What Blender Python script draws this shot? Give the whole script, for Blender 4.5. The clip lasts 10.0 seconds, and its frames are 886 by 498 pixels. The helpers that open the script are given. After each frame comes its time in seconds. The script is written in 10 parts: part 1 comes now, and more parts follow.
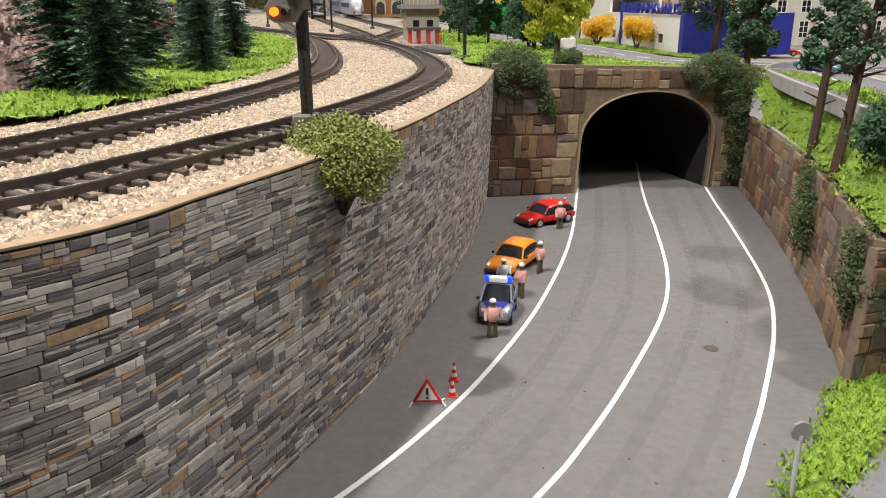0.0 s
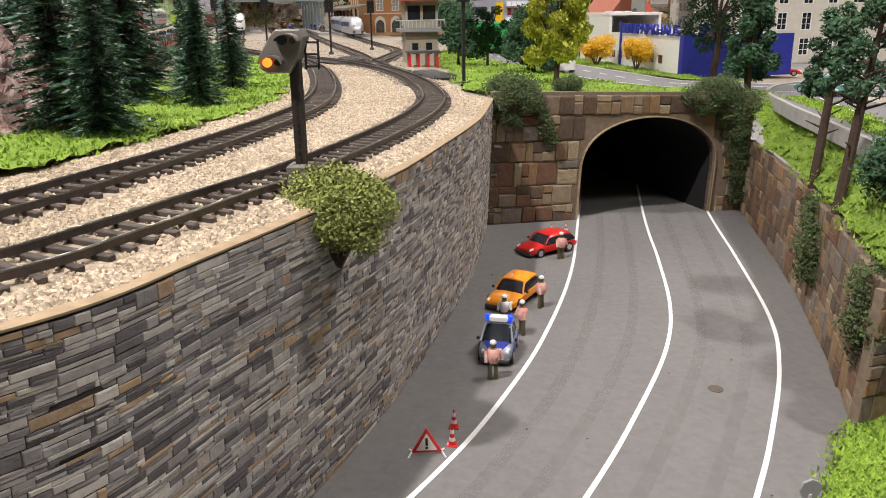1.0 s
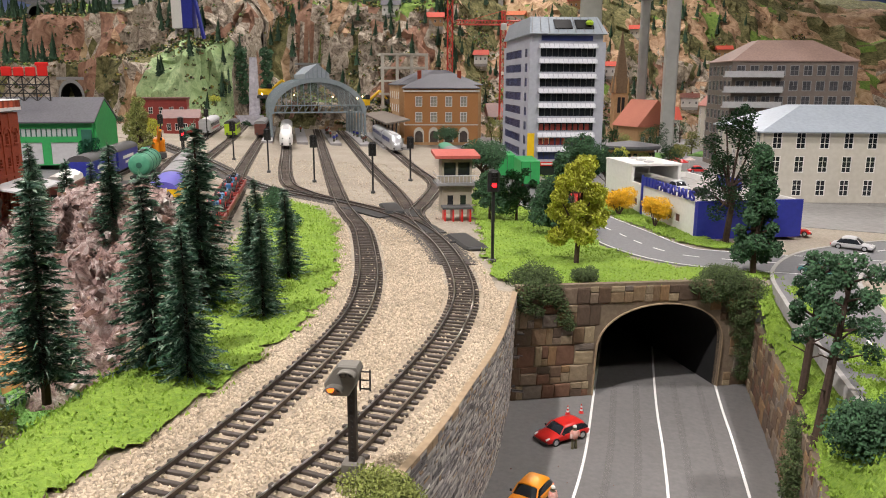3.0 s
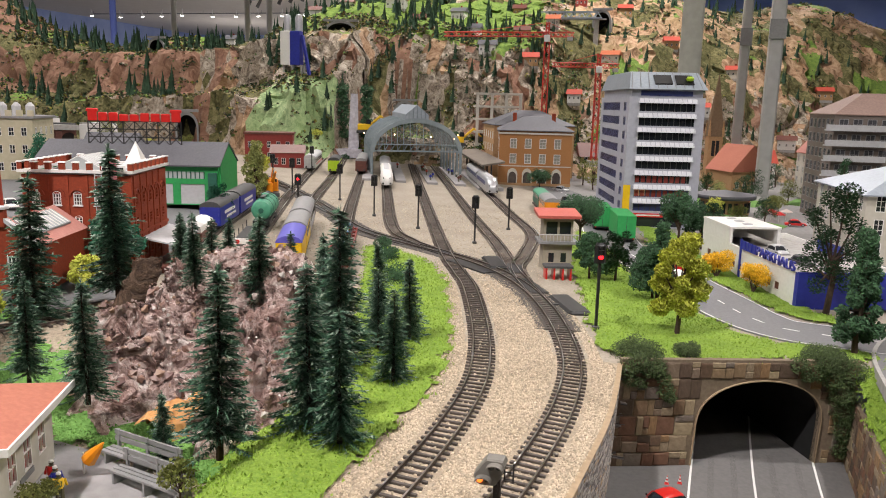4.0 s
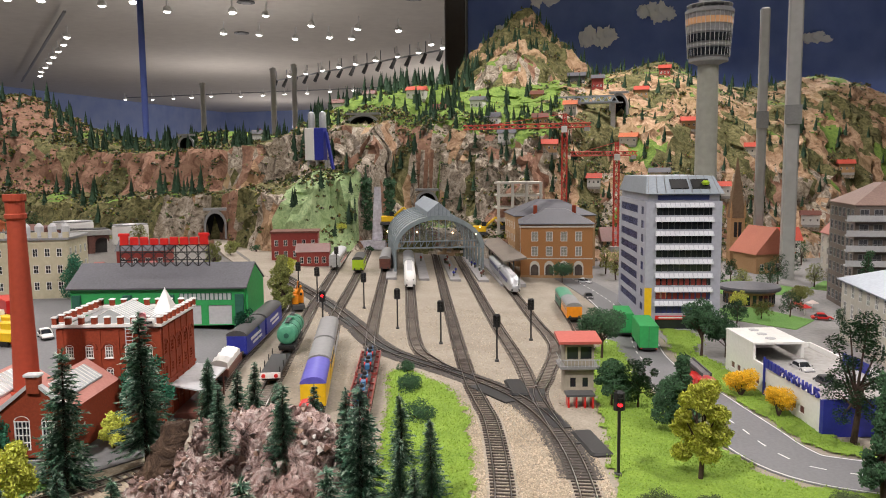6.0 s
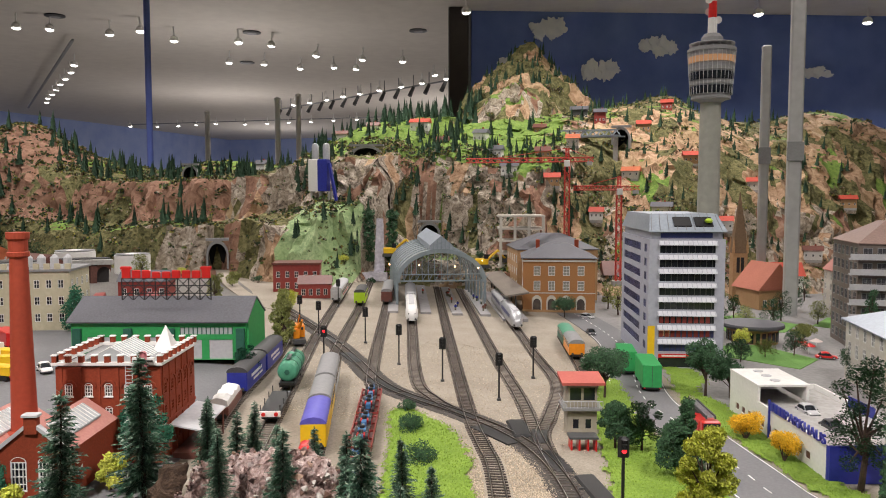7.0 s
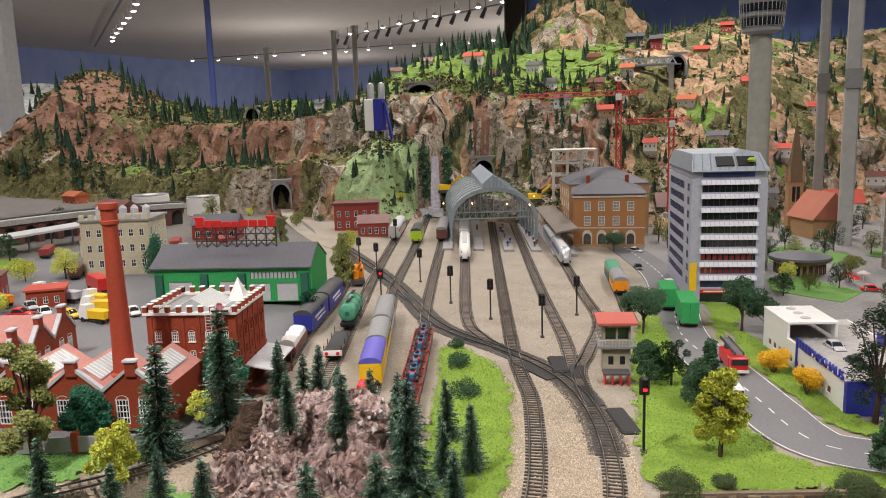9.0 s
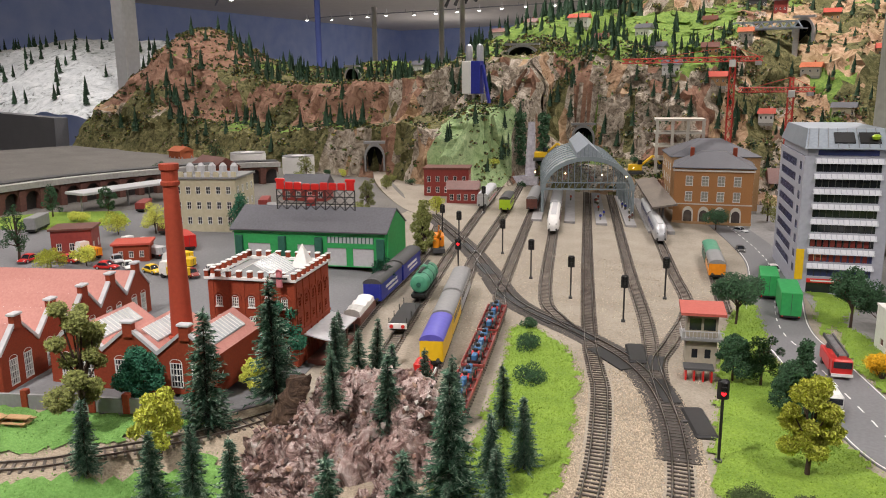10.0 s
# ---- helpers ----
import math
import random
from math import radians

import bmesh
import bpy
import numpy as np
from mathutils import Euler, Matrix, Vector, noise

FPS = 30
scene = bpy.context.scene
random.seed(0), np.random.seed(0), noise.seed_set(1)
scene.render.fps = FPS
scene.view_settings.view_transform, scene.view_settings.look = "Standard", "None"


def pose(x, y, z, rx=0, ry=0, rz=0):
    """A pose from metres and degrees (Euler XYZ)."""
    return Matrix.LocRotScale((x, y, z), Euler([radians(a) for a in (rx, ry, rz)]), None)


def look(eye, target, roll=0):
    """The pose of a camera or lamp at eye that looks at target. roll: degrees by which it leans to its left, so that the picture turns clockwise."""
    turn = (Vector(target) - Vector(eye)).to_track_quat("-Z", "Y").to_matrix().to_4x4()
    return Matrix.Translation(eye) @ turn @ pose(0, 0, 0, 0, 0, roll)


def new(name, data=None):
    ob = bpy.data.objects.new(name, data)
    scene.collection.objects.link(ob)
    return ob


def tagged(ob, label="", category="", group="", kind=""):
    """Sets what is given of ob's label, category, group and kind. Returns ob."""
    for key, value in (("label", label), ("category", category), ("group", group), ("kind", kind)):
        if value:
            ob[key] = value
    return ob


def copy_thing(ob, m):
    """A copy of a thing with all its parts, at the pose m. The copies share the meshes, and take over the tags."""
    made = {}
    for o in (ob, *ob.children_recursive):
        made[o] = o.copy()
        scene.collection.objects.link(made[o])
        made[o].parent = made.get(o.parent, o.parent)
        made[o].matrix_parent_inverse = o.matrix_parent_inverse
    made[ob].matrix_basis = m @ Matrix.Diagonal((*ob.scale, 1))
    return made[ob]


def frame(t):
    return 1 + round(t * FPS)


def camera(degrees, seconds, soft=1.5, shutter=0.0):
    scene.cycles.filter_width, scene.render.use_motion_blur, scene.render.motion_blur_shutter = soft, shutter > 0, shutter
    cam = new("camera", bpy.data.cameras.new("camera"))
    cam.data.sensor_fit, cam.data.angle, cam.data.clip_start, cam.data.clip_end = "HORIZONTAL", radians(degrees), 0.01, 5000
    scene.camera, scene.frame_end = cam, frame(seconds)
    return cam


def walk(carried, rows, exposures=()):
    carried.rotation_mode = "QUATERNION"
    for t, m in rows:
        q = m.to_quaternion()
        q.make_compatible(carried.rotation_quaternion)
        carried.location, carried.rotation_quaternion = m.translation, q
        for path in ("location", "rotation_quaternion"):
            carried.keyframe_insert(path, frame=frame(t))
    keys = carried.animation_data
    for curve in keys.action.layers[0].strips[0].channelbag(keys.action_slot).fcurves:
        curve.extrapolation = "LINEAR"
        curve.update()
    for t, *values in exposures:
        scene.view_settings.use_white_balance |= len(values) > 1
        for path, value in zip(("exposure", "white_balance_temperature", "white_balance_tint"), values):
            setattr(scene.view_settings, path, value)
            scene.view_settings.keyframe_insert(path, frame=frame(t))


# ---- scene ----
cam = camera(59.94, 10.0, soft=1.0)
PATH = [
    (0, (0.0282, -0.0046, 0.0492), (-0.1558, 1.8855, -0.5780), -0.34),
    (0.5, (0.0288, -0.0002, 0.0543), (-0.1576, 1.8943, -0.5592), -0.58),
    (1, (0.0290, 0.0047, 0.0607), (-0.1613, 1.9040, -0.5362), -0.87),
    (1.5, (0.0328, 0.0037, 0.0809), (-0.1624, 1.9120, -0.4852), -0.94),
    (2, (0.0398, -0.0076, 0.1149), (-0.1769, 1.9107, -0.4076), -0.87),
    (3.3, (0.0340, -0.0543, 0.1951), (-0.2925, 1.8771, -0.2087), 0.67),
    (3.5, (0.0267, -0.0663, 0.2088), (-0.3506, 1.8583, -0.1830), 0.88),
    (4, (0.0117, -0.0910, 0.2310), (-0.4684, 1.8142, -0.1426), 1.40),
    (4.5, (0.0150, -0.1012, 0.2634), (-0.4966, 1.8017, -0.0794), 1.44),
    (5, (0.0210, -0.0919, 0.2786), (-0.5091, 1.8128, -0.0233), 0.97),
    (5.5, (0.0195, -0.0904, 0.2986), (-0.5234, 1.8163, 0.0351), 0.12),
    (6, (0.0217, -0.0931, 0.3293), (-0.5336, 1.8165, 0.1167), -0.55),
    (6.2, (0.0179, -0.0946, 0.3462), (-0.5343, 1.8178, 0.1521), -0.42),
    (7.3, (0.0184, -0.0882, 0.3438), (-0.5446, 1.8263, 0.2102), 0.04),
    (7.5, (0.0123, -0.0922, 0.3513), (-0.5523, 1.8199, 0.1933), -0.57),
    (8, (0.0107, -0.0998, 0.3675), (-0.5904, 1.7979, 0.1750), -1.45),
    (8.5, (0.0407, -0.1385, 0.3784), (-0.6192, 1.7349, 0.1441), -1.06),
    (9, (0.0722, -0.1613, 0.3945), (-0.6369, 1.6791, 0.0630), -1.73),
    (9.5, (0.0871, -0.1203, 0.4035), (-0.7035, 1.6798, 0.0364), 0.18),
    (10, (0.0893, -0.0803, 0.3959), (-0.8575, 1.6310, -0.0223), -0.54),
]
walk(cam, [(t, look(eye, target, roll)) for t, eye, target, roll in PATH],
     ((0, 0.18), (1, 0.16), (2, 0.06), (3.5, 0.04), (5, -0.04), (8, -0.1), (10, -0.18)))

# ---- light: a hall with spot lamps under its ceiling, and added fill points (lengths below in centimetres of the model railway) ----
CM = 0.01
CEIL = 205.0
# few spots for the ceiling's many; front, snow and backdrop ones added for brightness
LAMPS = [(95, 66, 104), (60, -80, 40), (-70, -52, 205), (100, 210, 16), (-190, 70, 56), (-95, 200, 46), (5, 330, 118), (-270, 250, 64), (-165, 335, 92), (60, 580, 310), (260, 640, 225), (-430, 230, 70)]
FAR_FILL = [(-430, 700, 42), (-720, 1150, 60), (-380, 1350, 60), (-900, 500, 45), (-250, 1900, 60), (-950, 1750, 60)]
world = bpy.data.worlds.new("hall_air")
world.use_nodes = True
world.node_tree.nodes["Background"].inputs[0].default_value = (0.9, 0.95, 1.0, 1)
world.node_tree.nodes["Background"].inputs[1].default_value = 0.018
scene.world = world
for lx, ly, watts in LAMPS:
    ld = bpy.data.lights.new("ceiling_spot", "SPOT")
    ld.energy, ld.spot_size, ld.spot_blend, ld.shadow_soft_size = watts, radians(150), 0.8, 0.035
    ld.color = (1.0, 0.93, 0.91)
    lo = new("ceiling_spot", ld)
    lo.matrix_world = pose(lx * CM, ly * CM, (CEIL - 22) * CM)
# added fill points without fittings, which even out the far hall and ceiling
for lx, ly, watts in FAR_FILL:
    ld = bpy.data.lights.new("hall_lamp", "POINT")
    ld.energy, ld.shadow_soft_size, ld.color = watts, 0.12, (1.0, 0.93, 0.91)
    lo = new("hall_lamp", ld)
    lo.matrix_world = pose(lx * CM, ly * CM, (CEIL - 150) * CM)

# ---- materials ----


def mat(name, c1, c2=None, rough=0.7, metal=0.0, scale=150.0, bump=0.0, bscale=None, rand="", spread=0.25, glow=None, power=0.0,
        alpha=1.0, trans=0.0, ramp=None, spec=0.4, large=12.0, bdist=0.001):
    """Two scales of noise between c1 and c2, relief, and a random shade for each object ("obj") or island ("isl")."""
    m = bpy.data.materials.new(name)
    m.use_nodes = True
    nt = m.node_tree
    nd, lk = nt.nodes, nt.links
    bs = nd["Principled BSDF"]
    c2 = c2 or tuple(v * 0.72 for v in c1)
    co = nd.new("ShaderNodeTexCoord")
    n1 = nd.new("ShaderNodeTexNoise")
    n1.inputs["Scale"].default_value, n1.inputs["Detail"].default_value = scale, 5
    n2 = nd.new("ShaderNodeTexNoise")
    n2.inputs["Scale"].default_value, n2.inputs["Detail"].default_value = large, 4
    lk.new(co.outputs["Object"], n1.inputs["Vector"])
    lk.new(co.outputs["Object"], n2.inputs["Vector"])
    add = nd.new("ShaderNodeMath")
    add.operation = "MULTIPLY_ADD"
    lk.new(n1.outputs[0], add.inputs[0])
    add.inputs[1].default_value = 1.5
    lk.new(n2.outputs[0], add.inputs[2])
    mr = nd.new("ShaderNodeMapRange")
    mr.inputs[1].default_value, mr.inputs[2].default_value = 0.85, 1.65
    lk.new(add.outputs[0], mr.inputs[0])
    mx = nd.new("ShaderNodeMix")
    mx.data_type = "RGBA"
    mx.inputs[6].default_value, mx.inputs[7].default_value = (*c1, 1), (*c2, 1)
    lk.new(mr.outputs[0], mx.inputs[0])
    col = mx.outputs[2]
    if rand:
        rn = nd.new("ShaderNodeObjectInfo").outputs["Random"] if rand == "obj" else nd.new("ShaderNodeNewGeometry").outputs["Random Per Island"]
        if ramp:
            rp = nd.new("ShaderNodeValToRGB")
            rp.color_ramp.interpolation = "CONSTANT"
            el = rp.color_ramp.elements
            while len(el) < len(ramp):
                el.new(0.5)
            for k, c in enumerate(ramp):
                el[k].position, el[k].color = k / len(ramp), (*c, 1)
            lk.new(rn, rp.inputs[0])
            tm = nd.new("ShaderNodeMix")
            tm.data_type, tm.blend_type = "RGBA", "MULTIPLY"
            tm.inputs[0].default_value = 1
            lk.new(rp.outputs[0], tm.inputs[6])
            lk.new(col, tm.inputs[7])
            col = tm.outputs[2]
        else:
            hs = nd.new("ShaderNodeHueSaturation")
            vr = nd.new("ShaderNodeMapRange")
            vr.inputs[3].default_value, vr.inputs[4].default_value = 1 - spread, 1 + spread
            lk.new(rn, vr.inputs[0])
            lk.new(vr.outputs[0], hs.inputs["Value"])
            lk.new(col, hs.inputs["Color"])
            col = hs.outputs[0]
    lk.new(col, bs.inputs["Base Color"])
    bs.inputs["Roughness"].default_value, bs.inputs["Metallic"].default_value = rough, metal
    bs.inputs["Specular IOR Level"].default_value = spec
    if trans:
        bs.inputs["Transmission Weight"].default_value = trans
    if alpha < 1:
        bs.inputs["Alpha"].default_value = alpha
    if glow:
        bs.inputs["Emission Color"].default_value, bs.inputs["Emission Strength"].default_value = (*glow, 1), power
    if bump:
        n3 = nd.new("ShaderNodeTexNoise")
        n3.inputs["Scale"].default_value, n3.inputs["Detail"].default_value = bscale or scale, 4
        lk.new(co.outputs["Object"], n3.inputs["Vector"])
        bp = nd.new("ShaderNodeBump")
        bp.inputs["Strength"].default_value, bp.inputs["Distance"].default_value = bump, bdist
        lk.new(n3.outputs[0], bp.inputs["Height"])
        lk.new(bp.outputs[0], bs.inputs["Normal"])
    return m


ASPHALT = mat("asphalt", (0.18, 0.174, 0.168), (0.14, 0.136, 0.132), 0.75, scale=260, large=9, bump=0.15, bscale=1800, spec=0.25)
ASPHALT2 = mat("street_asphalt", (0.2, 0.2, 0.205), (0.155, 0.155, 0.16), 0.75, scale=220, large=9, bump=0.15, bscale=1600, spec=0.25)
CONCRETE = mat("concrete", (0.42, 0.41, 0.39), (0.3, 0.29, 0.27), 0.85, scale=120, bump=0.2, bscale=500)
PAVING = mat("paving", (0.36, 0.35, 0.35), (0.27, 0.26, 0.26), 0.85, scale=90, bump=0.2, bscale=400)
WHITE_LINE = mat("road_paint", (0.82, 0.82, 0.8), (0.7, 0.7, 0.68), 0.6, scale=500)
GRAVEL = mat("gravel_bed", (0.46, 0.385, 0.29), (0.24, 0.195, 0.14), 0.95, scale=420, large=30, bump=0.9, bscale=420, bdist=0.002)
PEBBLE = mat("pebble", (0.56, 0.475, 0.36), (0.38, 0.31, 0.225), 0.9, scale=700, rand="isl", spread=0.4, bump=0.3, bscale=1500)
YARD = mat("yard_gravel", (0.385, 0.34, 0.275), (0.245, 0.21, 0.165), 0.95, scale=330, large=14, bump=0.6, bscale=500)
GRASS = mat("grass_scatter", (0.29, 0.43, 0.06), (0.15, 0.26, 0.03), 0.95, scale=300, large=22, bump=1.0, bscale=600, bdist=0.003)
GRASS_DK = mat("meadow_scatter", (0.2, 0.4, 0.1), (0.11, 0.24, 0.05), 0.95, scale=280, large=18, bump=1.0, bscale=500, bdist=0.003)
TUFT = mat("grass_tuft", (0.31, 0.46, 0.06), (0.18, 0.3, 0.035), 0.9, scale=120, rand="isl", spread=0.3)
TUFT_DK = mat("meadow_tuft", (0.24, 0.44, 0.12), (0.14, 0.28, 0.06), 0.9, scale=120, rand="isl", spread=0.3)
RAIL = mat("rail_steel", (0.16, 0.13, 0.115), (0.09, 0.075, 0.065), 0.42, 0.8, scale=300)
RAILTOP = mat("rail_head", (0.62, 0.6, 0.58), (0.46, 0.44, 0.42), 0.3, 1.0, scale=120)
SLEEPER = mat("sleeper_plastic", (0.085, 0.068, 0.058), (0.045, 0.036, 0.03), 0.6, scale=300, rand="obj", spread=0.25)
SLEEPER_J = mat("sleeper_plastic_joined", (0.15, 0.126, 0.106), (0.08, 0.066, 0.056), 0.6, scale=300, rand="isl", spread=0.25)
BLACK = mat("black_plastic", (0.02, 0.02, 0.021), (0.012, 0.012, 0.012), 0.5, scale=200)
DKGREY = mat("dark_grey_plastic", (0.07, 0.07, 0.072), (0.05, 0.05, 0.05), 0.55, scale=200)
DARKBED = mat("oily_ballast", (0.29, 0.25, 0.205), (0.16, 0.135, 0.11), 0.95, scale=300, large=20, bump=0.6, bscale=500)
TYRE_MARK = mat("tyre_mark", (0.07, 0.068, 0.065), (0.12, 0.115, 0.11), 0.7, scale=60, alpha=0.03, spec=0.2)
GREY = mat("grey_plastic", (0.28, 0.28, 0.28), (0.22, 0.22, 0.22), 0.55, scale=200)
LTGREY = mat("light_grey_plastic", (0.52, 0.52, 0.53), (0.43, 0.43, 0.44), 0.55, scale=160)
WHITE = mat("white_plastic", (0.8, 0.79, 0.76), (0.7, 0.69, 0.66), 0.5, scale=160)
SILVER = mat("silver_paint", (0.62, 0.63, 0.65), (0.5, 0.51, 0.53), 0.35, 0.6, scale=140)
RED = mat("red_paint", (0.62, 0.025, 0.02), (0.5, 0.02, 0.018), 0.3, scale=140)
REDDK = mat("dark_red_paint", (0.3, 0.05, 0.04), (0.22, 0.035, 0.03), 0.5, scale=140)
ORANGE = mat("orange_paint", (0.85, 0.3, 0.015), (0.72, 0.24, 0.012), 0.32, scale=140)
YELLOW = mat("yellow_paint", (0.85, 0.55, 0.02), (0.75, 0.46, 0.015), 0.4, scale=140)
BLUE = mat("blue_paint", (0.03, 0.04, 0.32), (0.02, 0.03, 0.24), 0.42, scale=140)
ROOFBLUE = mat("violet_blue_paint", (0.13, 0.12, 0.5), (0.1, 0.09, 0.42), 0.45, scale=140)
TRACTOR_BLUE = mat("tractor_blue_paint", (0.05, 0.16, 0.32), (0.03, 0.11, 0.24), 0.4, scale=140)
TEAL = mat("teal_paint", (0.05, 0.2, 0.2), (0.04, 0.15, 0.15), 0.35, scale=140)
GREEN = mat("green_paint", (0.04, 0.36, 0.1), (0.03, 0.28, 0.08), 0.5, scale=140)
GREENDK = mat("dark_green_paint", (0.03, 0.13, 0.09), (0.02, 0.09, 0.06), 0.5, scale=140)
TANKGREEN = mat("tank_green_paint", (0.09, 0.33, 0.2), (0.05, 0.22, 0.13), 0.5, scale=140)
LIME = mat("lime_paint", (0.42, 0.62, 0.03), (0.34, 0.52, 0.02), 0.4, scale=140)
BROWN = mat("brown_paint", (0.16, 0.06, 0.045), (0.11, 0.04, 0.03), 0.5, scale=140)
CREAM = mat("cream_plaster", (0.55, 0.5, 0.36), (0.44, 0.4, 0.28), 0.85, scale=110, bump=0.15, bscale=700)
BEIGE = mat("beige_plaster", (0.6, 0.57, 0.5), (0.5, 0.47, 0.4), 0.85, scale=110, bump=0.15, bscale=700)
PINKWALL = mat("pinkish_plaster", (0.62, 0.52, 0.48), (0.53, 0.44, 0.4), 0.85, scale=110, bump=0.15, bscale=700)
SANDSTONE = mat("sandstone", (0.46, 0.29, 0.15), (0.36, 0.21, 0.1), 0.8, scale=170, bump=0.2, bscale=800)
OCHRE = mat("ochre_brick", (0.42, 0.2, 0.075), (0.32, 0.145, 0.05), 0.8, scale=350, bump=0.25, bscale=900)
BRICK = mat("red_brick", (0.3, 0.05, 0.018), (0.2, 0.034, 0.012), 0.75, scale=350, bump=0.3, bscale=900)
CHIMBRICK = mat("chimney_brick", (0.38, 0.058, 0.026), (0.3, 0.045, 0.02), 0.7, scale=200, bump=0.15, bscale=900)
TILE = mat("terracotta_roof", (0.46, 0.17, 0.11), (0.36, 0.12, 0.08), 0.75, scale=260, bump=0.4, bscale=500)
PINKTILE = mat("pink_roof", (0.5, 0.24, 0.2), (0.42, 0.18, 0.15), 0.75, scale=260, bump=0.3, bscale=500)
REDTILE = mat("red_roof", (0.5, 0.08, 0.05), (0.4, 0.06, 0.035), 0.7, scale=260, bump=0.3, bscale=500)
SLATE = mat("slate_roof", (0.11, 0.11, 0.125), (0.075, 0.075, 0.085), 0.6, scale=260, bump=0.3, bscale=700)
ZINC = mat("zinc_roof", (0.36, 0.41, 0.46), (0.28, 0.32, 0.37), 0.45, 0.2, scale=160)
GLASS_DK = mat("dark_window", (0.02, 0.024, 0.03), (0.012, 0.015, 0.02), 0.12, scale=60, spec=0.6)
GLASS_BL = mat("blue_window", (0.045, 0.06, 0.2), (0.025, 0.03, 0.11), 0.3, scale=60, spec=0.6)
GLASS_MID = mat("factory_window", (0.1, 0.08, 0.07), (0.05, 0.04, 0.035), 0.2, scale=60, spec=0.6)
GLASS_LT = mat("skylight_glass", (0.5, 0.53, 0.53), (0.4, 0.43, 0.43), 0.2, scale=90, spec=0.6)
CANOPY = mat("canopy_glazing", (0.78, 0.8, 0.8), (0.66, 0.69, 0.7), 0.25, scale=90, spec=0.6, alpha=0.55)
GABLE_GLASS = mat("gable_glazing", (0.6, 0.62, 0.6), (0.5, 0.52, 0.5), 0.2, scale=90, spec=0.6, alpha=0.08)
CANOPY_IRON = mat("canopy_iron", (0.27, 0.32, 0.34), (0.2, 0.245, 0.265), 0.5, scale=120)
WARMWIN = mat("lit_window", (0.3, 0.18, 0.11), None, 0.3, glow=(1.0, 0.5, 0.22), power=0.28)
LAMP_RED = mat("signal_red", (0.6, 0.02, 0.02), None, 0.3, glow=(1.0, 0.01, 0.015), power=6)
LAMP_ORANGE = mat("lamp_orange", (0.6, 0.15, 0.02), None, 0.3, glow=(1.0, 0.2, 0.02), power=2.2)
LAMP_BLUE = mat("beacon_blue", (0.01, 0.01, 0.5), None, 0.3, glow=(0.0, 0.03, 1.0), power=3)
LAMP_WARM = mat("house_lamp", (0.8, 0.6, 0.4), None, 0.3, glow=(1.0, 0.6, 0.3), power=8)
LAMP_WHITE = mat("spot_glow", (0.9, 0.9, 0.85), None, 0.3, glow=(1.0, 0.95, 0.86), power=7)


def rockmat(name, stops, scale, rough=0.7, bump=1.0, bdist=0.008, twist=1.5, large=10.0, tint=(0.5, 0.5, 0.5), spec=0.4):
    """Plaster rock: a twisted, high-contrast grain of washes, with shade painted into its hollows and highlights onto
    its rises, stained by a broad second noise, with deep relief.
    """
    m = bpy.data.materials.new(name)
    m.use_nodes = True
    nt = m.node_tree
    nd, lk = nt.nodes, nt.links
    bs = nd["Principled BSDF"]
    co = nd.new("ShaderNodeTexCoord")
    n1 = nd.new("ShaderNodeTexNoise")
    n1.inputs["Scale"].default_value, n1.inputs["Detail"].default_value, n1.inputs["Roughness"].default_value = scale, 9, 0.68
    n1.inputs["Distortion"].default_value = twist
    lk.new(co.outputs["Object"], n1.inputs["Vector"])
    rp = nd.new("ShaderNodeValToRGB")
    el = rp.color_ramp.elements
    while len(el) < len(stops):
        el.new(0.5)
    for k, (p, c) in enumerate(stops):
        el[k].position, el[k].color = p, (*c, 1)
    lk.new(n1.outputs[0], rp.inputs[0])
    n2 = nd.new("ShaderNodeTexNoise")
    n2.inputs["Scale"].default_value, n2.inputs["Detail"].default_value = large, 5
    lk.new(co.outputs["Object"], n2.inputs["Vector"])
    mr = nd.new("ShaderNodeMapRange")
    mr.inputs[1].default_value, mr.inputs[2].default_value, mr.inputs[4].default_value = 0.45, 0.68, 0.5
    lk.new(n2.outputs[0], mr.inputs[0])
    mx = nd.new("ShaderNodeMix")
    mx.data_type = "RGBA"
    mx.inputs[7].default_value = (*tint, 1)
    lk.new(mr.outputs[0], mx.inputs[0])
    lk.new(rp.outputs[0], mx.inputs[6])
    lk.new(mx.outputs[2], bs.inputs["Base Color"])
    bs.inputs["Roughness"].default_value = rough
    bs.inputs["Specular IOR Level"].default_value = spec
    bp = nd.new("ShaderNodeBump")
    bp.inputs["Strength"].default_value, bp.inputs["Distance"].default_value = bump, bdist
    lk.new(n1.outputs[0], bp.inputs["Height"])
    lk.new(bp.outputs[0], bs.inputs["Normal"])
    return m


# knoll's dark and near-white stops paint crevice shade and highlights into the plaster colour
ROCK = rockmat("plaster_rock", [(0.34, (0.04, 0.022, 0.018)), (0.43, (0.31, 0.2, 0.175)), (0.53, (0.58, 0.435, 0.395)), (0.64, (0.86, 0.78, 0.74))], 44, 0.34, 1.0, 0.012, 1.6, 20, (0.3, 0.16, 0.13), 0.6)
ROCK_GREY = rockmat("grey_cliff", [(0.34, (0.06, 0.045, 0.035)), (0.45, (0.29, 0.235, 0.18)), (0.56, (0.5, 0.43, 0.345)), (0.68, (0.7, 0.63, 0.53))], 30, 0.85, 1.0, 0.014, 1.7, 12, (0.19, 0.15, 0.085))
